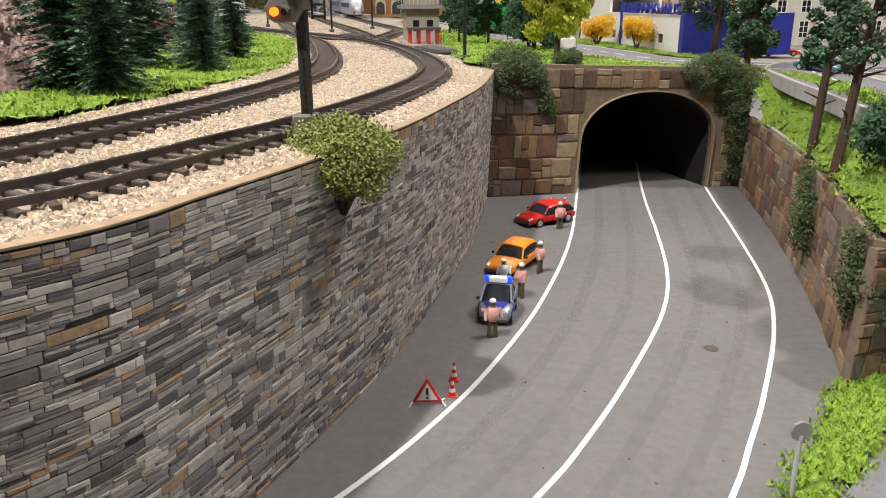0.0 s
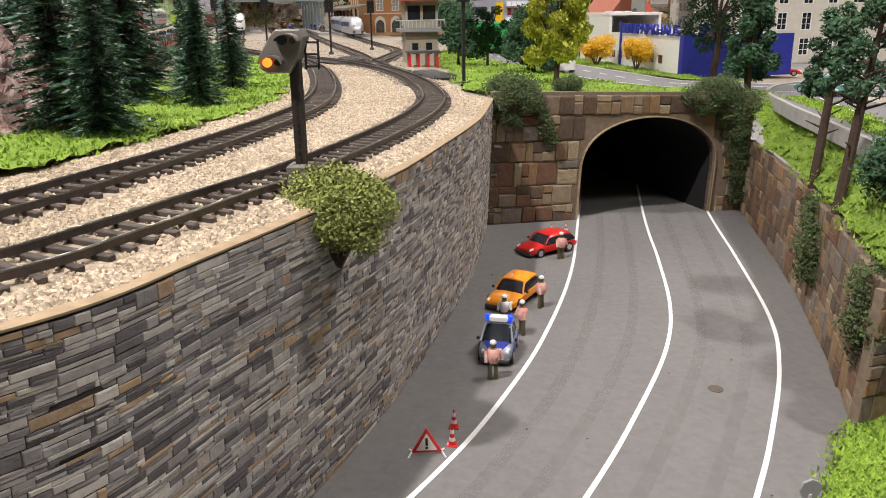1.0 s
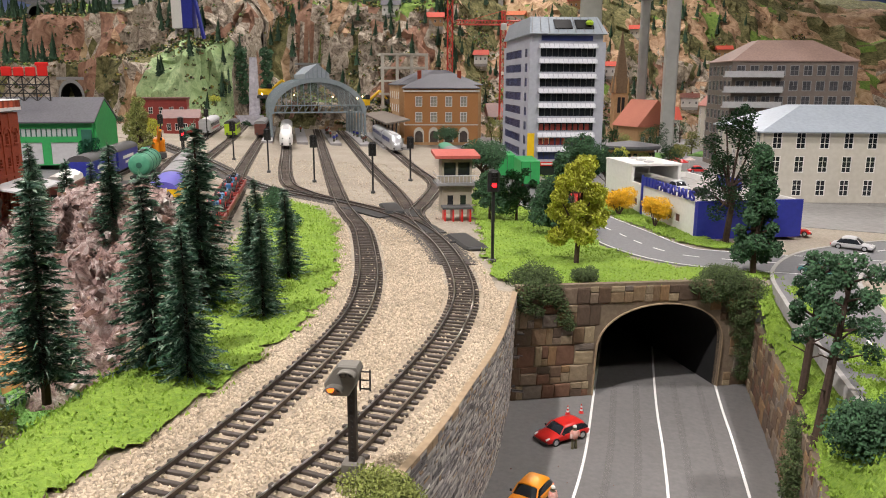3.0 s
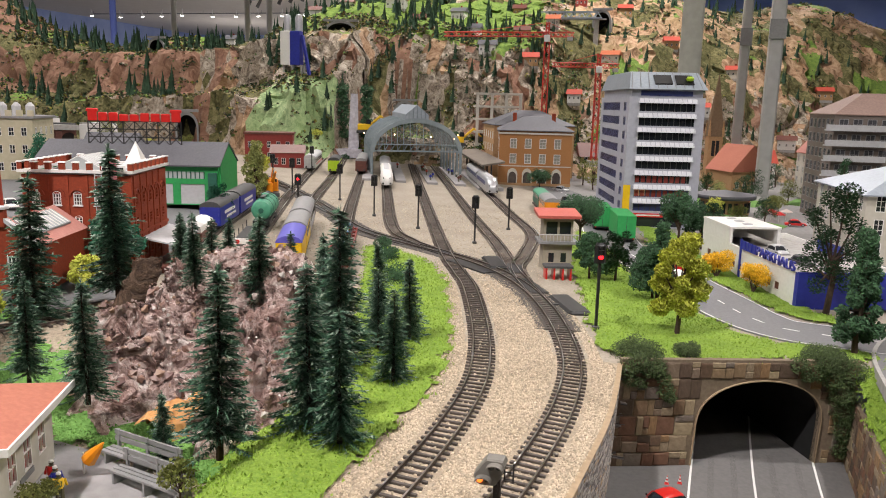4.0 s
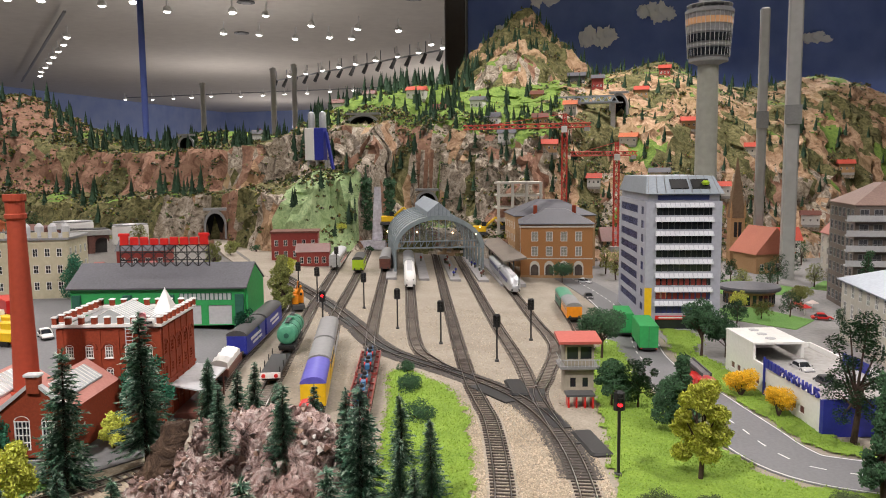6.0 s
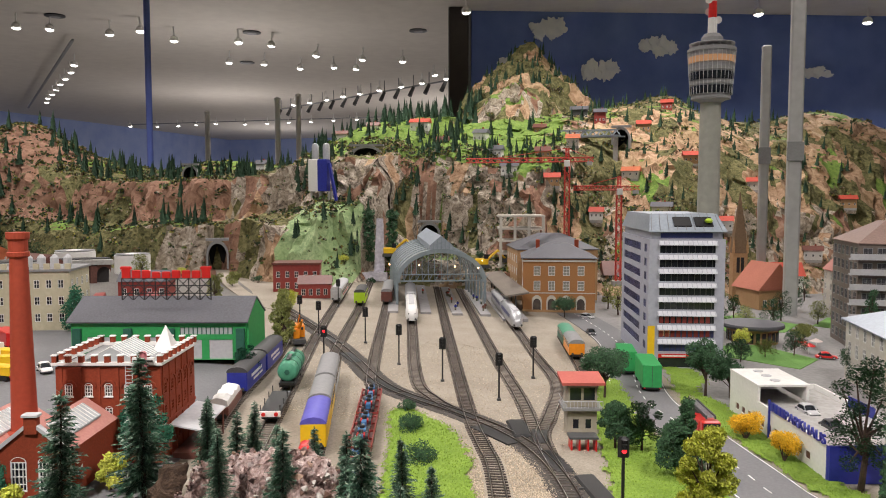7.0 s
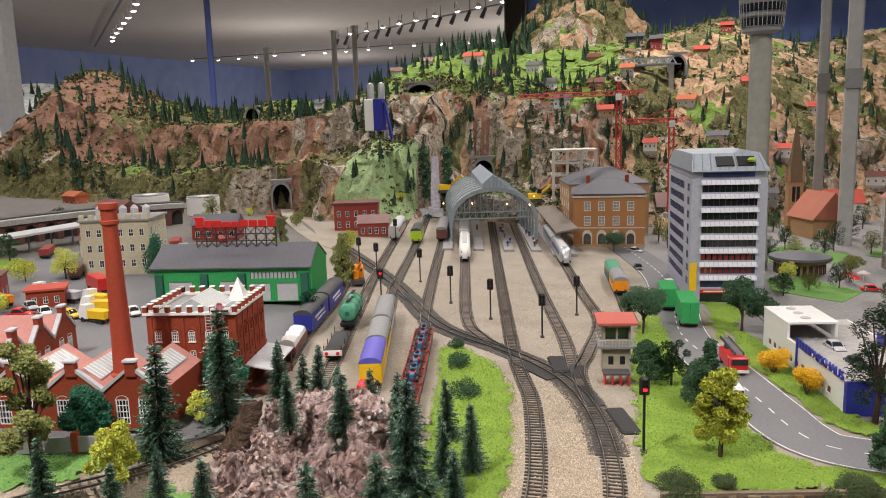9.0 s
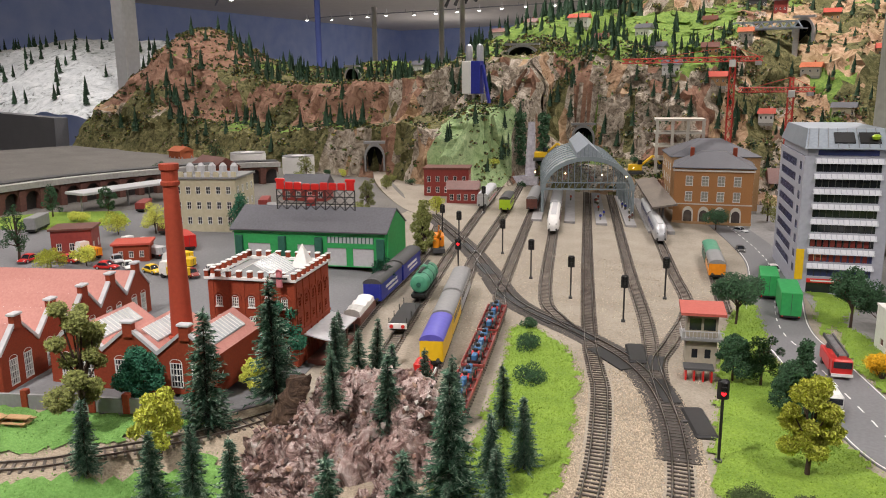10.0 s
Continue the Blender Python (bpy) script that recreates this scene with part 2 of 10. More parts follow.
ROCK_RED = rockmat("red_cliff", [(0.32, (0.1, 0.05, 0.033)), (0.46, (0.25, 0.13, 0.085)), (0.6, (0.36, 0.215, 0.145)), (0.72, (0.43, 0.285, 0.205))], 20, 0.9, 1.0, 0.008, 1.8, 7, (0.22, 0.125, 0.08))
ROCK_TAN = rockmat("tan_mountain", [(0.34, (0.12, 0.07, 0.038)), (0.45, (0.33, 0.2, 0.115)), (0.58, (0.52, 0.35, 0.225)), (0.7, (0.66, 0.49, 0.34))], 22, 0.9, 1.0, 0.008, 1.2, 6, (0.3, 0.24, 0.11))
HILLGRASS = rockmat("hill_meadow", [(0.35, (0.075, 0.135, 0.03)), (0.5, (0.15, 0.235, 0.05)), (0.68, (0.24, 0.33, 0.075))], 60, 0.95, 0.4, 0.003, 0.5, 6, (0.16, 0.24, 0.055), 0.2)
SCRUB = rockmat("scrub_slope", [(0.35, (0.045, 0.045, 0.02)), (0.5, (0.15, 0.14, 0.06)), (0.68, (0.3, 0.27, 0.13))], 45, 0.95, 1.0, 0.01, 0.8, 11, (0.09, 0.1, 0.04), 0.2)
MOSS = rockmat("moss_mound", [(0.35, (0.16, 0.24, 0.11)), (0.5, (0.3, 0.4, 0.2)), (0.68, (0.46, 0.54, 0.3))], 50, 0.95, 0.8, 0.006, 0.8, 9, (0.24, 0.36, 0.14), 0.2)
YARDGREY = mat("depot_gravel", (0.2, 0.19, 0.17), (0.12, 0.11, 0.1), 0.95, scale=150, large=9, bump=0.6, bscale=400)
TOWNGREY = mat("town_paving", (0.3, 0.29, 0.28), (0.2, 0.195, 0.19), 0.9, scale=90, large=8, bump=0.3, bscale=300)
OCHRE_ROCK = mat("ochre_rock_patch", (0.62, 0.34, 0.13), (0.45, 0.22, 0.08), 0.8, scale=150, bump=0.4)
NEEDLE = mat("fir_needles", (1.0, 1.0, 1.0), (0.6, 0.6, 0.6), 0.5, scale=300, rand="isl", ramp=[(0.026, 0.075, 0.046), (0.08, 0.18, 0.105), (0.042, 0.12, 0.07), (0.14, 0.26, 0.165), (0.03, 0.09, 0.052), (0.36, 0.46, 0.35), (0.055, 0.145, 0.082)])
NEEDLE_FAR = mat("far_fir_needles", (0.04, 0.085, 0.045), (0.02, 0.045, 0.025), 0.85, scale=120, rand="obj", spread=0.35)
LEAF = mat("leaf_dark", (0.05, 0.12, 0.05), (0.025, 0.065, 0.03), 0.8, scale=200, rand="isl", spread=0.45)
LEAF_OLIVE = mat("leaf_olive", (0.27, 0.29, 0.085), (0.15, 0.17, 0.045), 0.8, scale=200, rand="isl", spread=0.4)
LEAF_LIME = mat("leaf_lime", (0.62, 0.64, 0.11), (0.42, 0.45, 0.06), 0.8, scale=200, rand="isl", spread=0.35)
LEAF_TEAL = mat("leaf_bluegreen", (0.035, 0.17, 0.095), (0.018, 0.1, 0.055), 0.8, scale=200, rand="isl", spread=0.35)
LEAF_YELLOW = mat("forsythia_yellow", (0.82, 0.5, 0.02), (0.6, 0.34, 0.01), 0.8, scale=200, rand="isl", spread=0.3)
LEAF_IVY = mat("ivy_leaf", (0.085, 0.125, 0.04), (0.04, 0.062, 0.02), 0.8, scale=200, rand="isl", spread=0.45)
BARK = mat("bark", (0.085, 0.055, 0.04), (0.05, 0.032, 0.024), 0.9, scale=300, bump=0.6, bscale=500)
SLATE_RAMP = [(0.4, 0.375, 0.355), (0.19, 0.175, 0.175), (0.55, 0.515, 0.475), (0.33, 0.305, 0.295), (0.13, 0.118, 0.12), (0.47, 0.42, 0.37), (0.37, 0.35, 0.345), (0.66, 0.62, 0.56), (0.28, 0.26, 0.26), (0.45, 0.415, 0.39), (0.45, 0.32, 0.2), (0.17, 0.155, 0.16), (0.58, 0.55, 0.51)]
SLATE_OBJ = mat("slate_cladding", (1.0, 1.0, 1.0), (0.62, 0.62, 0.62), 0.7, scale=260, rand="obj", ramp=SLATE_RAMP, bump=0.5, bscale=500)
SLATE_ISL = mat("slate_cladding_joined", (1.0, 1.0, 1.0), (0.62, 0.62, 0.62), 0.7, scale=260, rand="isl", ramp=SLATE_RAMP, bump=0.5, bscale=500)
RUBBLE_RAMP = [(0.52, 0.42, 0.27), (0.17, 0.12, 0.085), (0.4, 0.25, 0.13), (0.30, 0.20, 0.12), (0.38, 0.27, 0.16), (0.2, 0.13, 0.085), (0.33, 0.25, 0.18), (0.42, 0.33, 0.22), (0.26, 0.14, 0.09), (0.29, 0.24, 0.2), (0.18, 0.125, 0.09)]
RUBBLE = mat("rubble_stone", (0.86, 0.86, 0.86), (0.45, 0.43, 0.4), 0.8, scale=220, rand="obj", ramp=RUBBLE_RAMP, bump=0.6, bscale=500)
MORTAR = mat("dark_joint", (0.055, 0.05, 0.048), (0.035, 0.03, 0.03), 0.95, scale=300)
MORTAR_TAN = mat("tan_joint", (0.24, 0.19, 0.13), (0.16, 0.12, 0.085), 0.95, scale=300)
CARDEDGE = mat("card_edge", (0.4, 0.3, 0.19), (0.26, 0.19, 0.12), 0.9, scale=200)
# near-black stands in for the shade deep inside the tunnels
TUNNEL_SHADE = mat("tunnel_shade", (0.012, 0.012, 0.012), (0.007, 0.007, 0.007), 0.95, scale=90)
CEILMAT = mat("ceiling_paint", (0.62, 0.58, 0.52), (0.55, 0.51, 0.46), 0.85, scale=8, large=0.6)
HALLWALL = mat("hall_wall", (0.5, 0.49, 0.47), (0.42, 0.41, 0.4), 0.9, scale=12, large=0.7)
HALLFLOOR = mat("hall_floor", (0.4, 0.38, 0.35), (0.3, 0.28, 0.26), 0.6, scale=20, large=1.0)
SKYBLUE = mat("painted_sky", (0.1, 0.16, 0.46), (0.19, 0.27, 0.6), 0.85, scale=3, large=0.5)
HALLSKY = mat("painted_hall_sky", (0.24, 0.32, 0.6), (0.36, 0.43, 0.66), 0.85, scale=3, large=0.4)
CLOUD = mat("painted_cloud", (0.92, 0.93, 0.94), (0.76, 0.79, 0.85), 0.9, scale=14, large=3)
SNOW = rockmat("snow_hill", [(0.36, (0.16, 0.17, 0.16)), (0.44, (0.62, 0.65, 0.66)), (0.6, (0.85, 0.87, 0.88))], 22, 0.8, 1.0, 0.01, 0.6, 8, (0.6, 0.63, 0.64), 0.3)
STEEL = mat("post_steel", (0.55, 0.55, 0.54), (0.45, 0.45, 0.44), 0.35, 0.35, scale=40)
WATER = mat("waterfall", (0.72, 0.7, 0.76), (0.42, 0.4, 0.46), 0.25, scale=90, bump=0.5, bscale=120)
CRANE_RED = mat("crane_red", (0.6, 0.07, 0.05), (0.5, 0.05, 0.04), 0.45, scale=120)
TOWER_C = mat("tower_concrete", (0.36, 0.36, 0.31), (0.29, 0.29, 0.25), 0.8, scale=60, bump=0.1)
ROUNDBRICK = mat("viaduct_brick", (0.16, 0.07, 0.055), (0.1, 0.045, 0.035), 0.85, scale=160, bump=0.4, bscale=500)
FIG = [mat("figurine_" + n, c, None, 0.5, scale=200) for n, c in (("khaki", (0.12, 0.11, 0.06)), ("red", (0.5, 0.08, 0.05)), ("white", (0.7, 0.68, 0.62)))]

# ---- mesh tools: G collects verts and faces in centimetres ----
rnd = random.Random(7)


class G:
    def __init__(self):
        self.v, self.f = [], []

    def add(self, vs, fs):
        n = len(self.v)
        self.v += [tuple(p) for p in vs]
        self.f += [[i + n for i in q] for q in fs]
        return self

    def box(self, x0, y0, z0, x1, y1, z1, m=None):
        vs = [Vector((x, y, z)) for z in (z0, z1) for x, y in ((x0, y0), (x1, y0), (x1, y1), (x0, y1))]
        if m:
            vs = [m @ p for p in vs]
        return self.add(vs, [(3, 2, 1, 0), (4, 5, 6, 7), (0, 1, 5, 4), (1, 2, 6, 5), (2, 3, 7, 6), (3, 0, 4, 7)])

    def soft(self, x0, y0, z0, x1, y1, z1, c=0.1):
        """A box with all its vertical and upper edges chamfered."""
        def ring(i, z):
            a, b, d, e = x0 + i, x1 - i, y0 + i, y1 - i
            return [(a + c, d, z), (b - c, d, z), (b, d + c, z), (b, e - c, z), (b - c, e, z), (a + c, e, z), (a, e - c, z), (a, d + c, z)]
        return self.loft([ring(0, z0), ring(0, z1 - c), ring(c, z1)])

    def loft(self, rings, caps=True, closed=True):
        n = len(rings[0])
        base = len(self.v)
        for r in rings:
            self.v += [tuple(p) for p in r]
        for k in range(len(rings) - 1):
            for i in range(n if closed else n - 1):
                j = (i + 1) % n
                self.f.append([base + k * n + i, base + k * n + j, base + (k + 1) * n + j, base + (k + 1) * n + i])
        if caps and closed:
            self.f.append([base + i for i in reversed(range(n))])
            self.f.append([base + (len(rings) - 1) * n + i for i in range(n)])
        return self

    def cyl(self, p0, p1, r0, r1=None, n=8):
        p0, p1 = Vector(p0), Vector(p1)
        r1 = r0 if r1 is None else r1
        q = (p1 - p0).to_track_quat("Z", "Y")
        rings = []
        for p, r in ((p0, r0), (p1, r1)):
            rings.append([p + q @ Vector((r * math.cos(a), r * math.sin(a), 0)) for a in (2 * math.pi * i / n for i in range(n))])
        return self.loft(rings)

    def lathe(self, prof, n=16, x=0.0, y=0.0):
        """Rings of (radius, z) turned round the upright axis at x, y."""
        return self.loft([[(x + r * math.cos(2 * math.pi * i / n), y + r * math.sin(2 * math.pi * i / n), z) for i in range(n)] for r, z in prof])

    def prism(self, poly, y0, y1):
        """A section in x, z drawn out along y."""
        return self.loft([[(x, y0, z) for x, z in poly], [(x, y1, z) for x, z in poly]])

    def slab(self, poly, z0, z1):
        """An outline in x, y drawn up from z0 to z1."""
        return self.loft([[(x, y, z0) for x, y in poly], [(x, y, z1) for x, y in poly]])

    def sweep(self, path, section, z=None):
        """A section of (across, up) swept along a path of (x, y, z)."""
        rings = []
        for i, p in enumerate(path):
            a, b = Vector(path[max(i - 1, 0)]), Vector(path[min(i + 1, len(path) - 1)])
            d = (b - a).normalized()
            s = Vector((d.y, -d.x, 0)).normalized()
            rings.append([Vector(p) + s * u + Vector((0, 0, w)) for u, w in section])
        return self.loft(rings)

    def moved(self, m, start=0):
        self.v[start:] = [tuple(m @ Vector(p)) for p in self.v[start:]]
        return self

    def join(self, other, m=None):
        return self.add([m @ Vector(p) for p in other.v] if m else other.v, other.f)

    def mesh(self, name, material, smooth=False):
        me = bpy.data.meshes.new(name)
        me.from_pydata([(x * CM, y * CM, z * CM) for x, y, z in self.v], [], self.f)
        me.update()
        bm = bmesh.new()
        bm.from_mesh(me)
        bmesh.ops.recalc_face_normals(bm, faces=bm.faces)
        bm.to_mesh(me)
        bm.free()
        if smooth:
            for p in me.polygons:
                p.use_smooth = True
            me.set_sharp_from_angle(angle=radians(40))
        me.materials.append(material)
        return me

    def raw(self, name, material):
        me = bpy.data.meshes.new(name)
        me.from_pydata([(x * CM, y * CM, z * CM) for x, y, z in self.v], [], self.f)
        me.update()
        me.materials.append(material)
        return me


def P(x, y, z=0.0, rz=0.0, rx=0.0, ry=0.0, s=1.0):
    """A pose in centimetres, with a scale."""
    return pose(x * CM, y * CM, z * CM, rx, ry, rz) @ Matrix.Scale(s, 4)


def L(x, y, z=0.0, rz=0.0, rx=0.0, ry=0.0):
    """A shift and turn for points that are still in centimetres."""
    return Matrix.LocRotScale((x, y, z), Euler([radians(a) for a in (rx, ry, rz)]), None)


def thing(name, x, y, z=0.0, rz=0.0, label="", category="", group="", kind=""):
    ob = new(name)
    ob.empty_display_size = 0.01
    ob.matrix_basis = P(x, y, z, rz)
    return tagged(ob, label, category, group, kind)


def part(name, g, material, parent=None, label="", smooth=False, at=None, bevel=0.0):
    """One mesh object under a thing or a part; g may be a G or a mesh that is shared."""
    me = g if isinstance(g, bpy.types.Mesh) else g.mesh(name, material, smooth)
    ob = new(name, me)
    if parent:
        ob.parent = parent
    if at is not None:
        ob.matrix_basis = at
    if bevel:
        bv = ob.modifiers.new("bevel", "BEVEL")
        bv.width, bv.segments, bv.limit_method = bevel * CM, 2, "ANGLE"
    return tagged(ob, label)


def solo(name, g, material, label, category, kind="", group="", smooth=False, at=None, bevel=0.0):
    ob = part(name, g, material, None, "", smooth, at, bevel)
    return tagged(ob, label, category, group, kind)


def spline(pts, step=1.0):
    """A Catmull-Rom line through pts, with about even steps."""
    pts = [Vector(p) for p in pts]
    out = []
    for i in range(len(pts) - 1):
        p0, p1, p2, p3 = pts[max(i - 1, 0)], pts[i], pts[i + 1], pts[min(i + 2, len(pts) - 1)]
        n = max(1, int((p2 - p1).length / step))
        for k in range(n):
            t = k / n
            out.append(0.5 * (2 * p1 + (p2 - p0) * t + (2 * p0 - 5 * p1 + 4 * p2 - p3) * t * t + (3 * p1 - p0 - 3 * p2 + p3) * t ** 3))
    return out + [pts[-1]]


def even(line, step):
    """Points at even steps along a line, with the way there."""
    out, rest = [], 0.0
    for a, b in zip(line, line[1:]):
        d = (b - a).length
        s = rest
        while s < d:
            out.append((a + (b - a) * (s / d), (b - a).normalized()))
            s += step
        rest = s - d
    return out


def inside(x, y, poly):
    hit = False
    for (x0, y0), (x1, y1) in zip(poly, poly[1:] + poly[:1]):
        if (y0 > y) != (y1 > y) and x < (x1 - x0) * (y - y0) / (y1 - y0) + x0:
            hit = not hit
    return hit


def sstep(a, b, x):
    t = min(1.0, max(0.0, (x - a) / (b - a)))
    return t * t * (3 - 2 * t)


def fbm(x, y, z=0.0, s=1.0, o=4):
    return noise.fractal(Vector((x * s, y * s, z * s)), 1.0, 2.0, o)


def wall_holes(g, w, h, t, holes, m):
    """A wall of width w, height h and thickness t (front at y = 0, facing -y) with rectangular holes (x0, z0, x1, z1)."""
    xs = sorted({0.0, w, *[v for q in holes for v in (q[0], q[2])]})
    zs = sorted({0.0, h, *[v for q in holes for v in (q[1], q[3])]})
    nx, nz = len(xs), len(zs)
    base = len(g.v)
    for y in (0, t):
        g.v += [tuple(m @ Vector((x, y, z))) for z in zs for x in xs]
    solid = [[not any(q[0] < (xs[i] + xs[i + 1]) / 2 < q[2] and q[1] < (zs[k] + zs[k + 1]) / 2 < q[3] for q in holes) for i in range(nx - 1)] for k in range(nz - 1)]

    def at(i, k, b):
        return base + b * nx * nz + k * nx + i

    def full(i, k):
        return 0 <= i < nx - 1 and 0 <= k < nz - 1 and solid[k][i]

    for k in range(nz - 1):
        for i in range(nx - 1):
            if not solid[k][i]:
                continue
            g.f.append([at(i, k, 0), at(i + 1, k, 0), at(i + 1, k + 1, 0), at(i, k + 1, 0)])
            g.f.append([at(i, k, 1), at(i, k + 1, 1), at(i + 1, k + 1, 1), at(i + 1, k, 1)])
            for (di, dk), (a, b) in {(-1, 0): ((0, 0), (0, 1)), (1, 0): ((1, 1), (1, 0)), (0, -1): ((1, 0), (0, 0)), (0, 1): ((0, 1), (1, 1))}.items():
                if not full(i + di, k + dk):
                    g.f.append([at(i + a[0], k + a[1], 0), at(i + b[0], k + b[1], 0), at(i + b[0], k + b[1], 1), at(i + a[0], k + a[1], 1)])
    return g


WINDOWS = {}


def window_meshes(w, h, frame_mat, pane_mat, bars, arch):
    key = (round(w, 2), round(h, 2), frame_mat.name, pane_mat.name, bars, arch)
    if key not in WINDOWS:
        e = min(w, h) * 0.06 + 0.02
        cells = []
        for a in range(bars[0]):
            for b in range(bars[1]):
                x0, x1 = max(e, w * a / bars[0] + 0.03), min(w - e, w * (a + 1) / bars[0] - 0.03)
                z0, z1 = max(e, h * b / bars[1] + 0.03), min(h - e, h * (b + 1) / bars[1] - 0.03)
                cells.append((x0, z0, x1, z1))
        f = wall_holes(G(), w, h, 0.16, cells, L(0, -0.06, 0))
        arc = None
        if arch:
            n = 8
            arc = G().loft([[(w / 2 + r * math.cos(math.pi * i / n), y, h - e + r * 0.75 * math.sin(math.pi * i / n)) for r, y in ((w / 2 + 0.03, -0.08), (w / 2 + 0.03, 0.05), (w / 2 - 0.04, 0.05), (w / 2 - 0.04, -0.08))] for i in range(n + 1)]).mesh("arch_trim", frame_mat)
        p = G().box(e * 0.5, 0.102, e * 0.5, w - e * 0.5, 0.14, h - e * 0.5)
        WINDOWS[key] = (f.mesh("window_frame", frame_mat), p.mesh("pane", pane_mat), arc)
    return WINDOWS[key]


def windows(th, m, holes, frame_mat, pane_mat, bars=(2, 2), arch=False, lit=()):
    for k, (x0, z0, x1, z1) in enumerate(holes):
        fm, pm, arc = window_meshes(x1 - x0, z1 - z0, frame_mat, WARMWIN if k in lit else pane_mat, bars, arch)
        at = m @ L(x0, 0.05, z0)
        at.translation *= CM
        w = part("window", fm, frame_mat, th, at=at)
        part("pane", pm, pane_mat, w)
        if arc:
            part("arch_trim", arc, frame_mat, w)


def grid_holes(w, x0, z0, cols, rows, ww, wh, dz):
    """Even windows: cols across w from margin x0, rows up from z0 by dz."""
    gap = (w - 2 * x0 - ww) / max(1, cols - 1)
    return [(x0 + gap * c, z0 + dz * r, x0 + gap * c + ww, z0 + dz * r + wh) for r in range(rows) for c in range(cols)]


def block_house(name, x, y, z, rz, w, d, h, material, label, front=None, side=None, frame_mat=None, pane=None, roof="hip", roof_mat=None, rh=3.0,
                over=0.4, bars=(2, 2), arch=False, lit=(), category="building", group=""):
    """A house: four walls with real window holes on front (facing -y), both sides and back, a roof with eaves."""
    th = thing(name, x, y, z, rz, label, category, group)
    frame_mat, pane = frame_mat or WHITE, pane or GLASS_DK
    sides = [(L(0, 0, 0, 0), w, front), (L(w, 0, 0, 90), d, side), (L(w, d, 0, 180), w, front), (L(0, d, 0, -90), d, side)]
    for k, (m, ln, spec) in enumerate(sides):
        holes = grid_holes(ln, *spec) if spec else []
        trim = 0.3 if k % 2 else 0.0
        g = wall_holes(G(), ln - 2 * trim, h, 0.3, [(a - trim, b, c - trim, e) for a, b, c, e in holes], m @ L(trim, 0, 0))
        part("wall", g, material, th)
        windows(th, m, holes, frame_mat, pane, bars, arch, lit if k == 0 else ())
    part("foundation", G().box(0.05, 0.05, -1.2 - 0.05 * w, w - 0.05, d - 0.05, 0.1), CONCRETE, th)
    r = G()
    o = over
    rm = roof_mat or SLATE
    if roof == "hip":
        k = min(w, d) / 2 * 0.75
        r.loft([[(-o, -o, h), (w + o, -o, h), (w + o, d + o, h), (-o, d + o, h)], [(-o, -o, h + 0.25), (w + o, -o, h + 0.25), (w + o, d + o, h + 0.25), (-o, d + o, h + 0.25)],
                [(k, k, h + rh), (w - k, k, h + rh), (w - k, d - k, h + rh), (k, d - k, h + rh)]])
    elif roof == "gable":
        r.prism([(-o, h), (w + o, h), (w / 2, h + rh)], -o, d + o)
    elif roof == "gable_x":
        r.prism([(-o, h), (d + o, h), (d / 2, h + rh)], -o, w + o)
        r.moved(L(w, 0, 0, 90))
    else:
        r.box(-o, -o, h, w + o, d + o, h + rh)
    part("roof", r, rm, th)
    return th

# ---- hall ----
SKY_A, SKY_B = (-176, 694), (575, 960)
hall = G().box(-1300, -400, -101, 700, 2100, -100)
# floor colour kept pale as a reflector for the ceiling
solo("floor", hall, HALLFLOOR, "pale hall floor that bounces light up to the ceiling", "floor", "structure")
solo("ceiling", G().box(-1300, -400, CEIL, 700, 2100, CEIL + 6), CEILMAT, "plain off-white hall ceiling", "ceiling", "structure")
solo("wall_south", G().box(-1300, -404, -100, 700, -400, CEIL), HALLWALL, "plain grey hall wall", "wall", "structure")
solo("wall_west", G().box(-1304, -400, -100, -1300, 2100, CEIL), HALLSKY, "hall wall painted as blue sky", "wall", "structure")
solo("wall_north", G().box(-1300, 2100, -100, 700, 2104, CEIL), HALLSKY, "far hall wall painted as blue sky", "wall", "structure")
solo("wall_east", G().box(700, -400, -100, 704, 2100, CEIL), HALLWALL, "plain grey hall wall", "wall", "structure")
sx, sy = SKY_B[0] - SKY_A[0], SKY_B[1] - SKY_A[1]
SLEN, SANG = math.hypot(sx, sy), math.degrees(math.atan2(sy, sx))
sky = solo("backdrop", G().box(0, 0, -100, SLEN, 6, CEIL), SKYBLUE, "backdrop wall painted as deep blue sky", "backdrop", "structure", at=P(*SKY_A, 0, SANG))
solo("backdrop_side", G().box(-14, 2, -100, -2, 1100, CEIL), HALLWALL, "plain return wall behind the sky backdrop", "wall", "structure", at=P(*SKY_A, 0, 10))
pil = thing("pillar", SKY_A[0] - 5, SKY_A[1] - 12, -100, SANG, "dark brown square pillar at the backdrop's corner", "pillar", kind="structure")
part("shaft", G().soft(-9, -5, 0, 9, 5, CEIL + 100, 0.8), mat("pillar_brown", (0.045, 0.035, 0.03), (0.03, 0.022, 0.02), 0.5), pil)


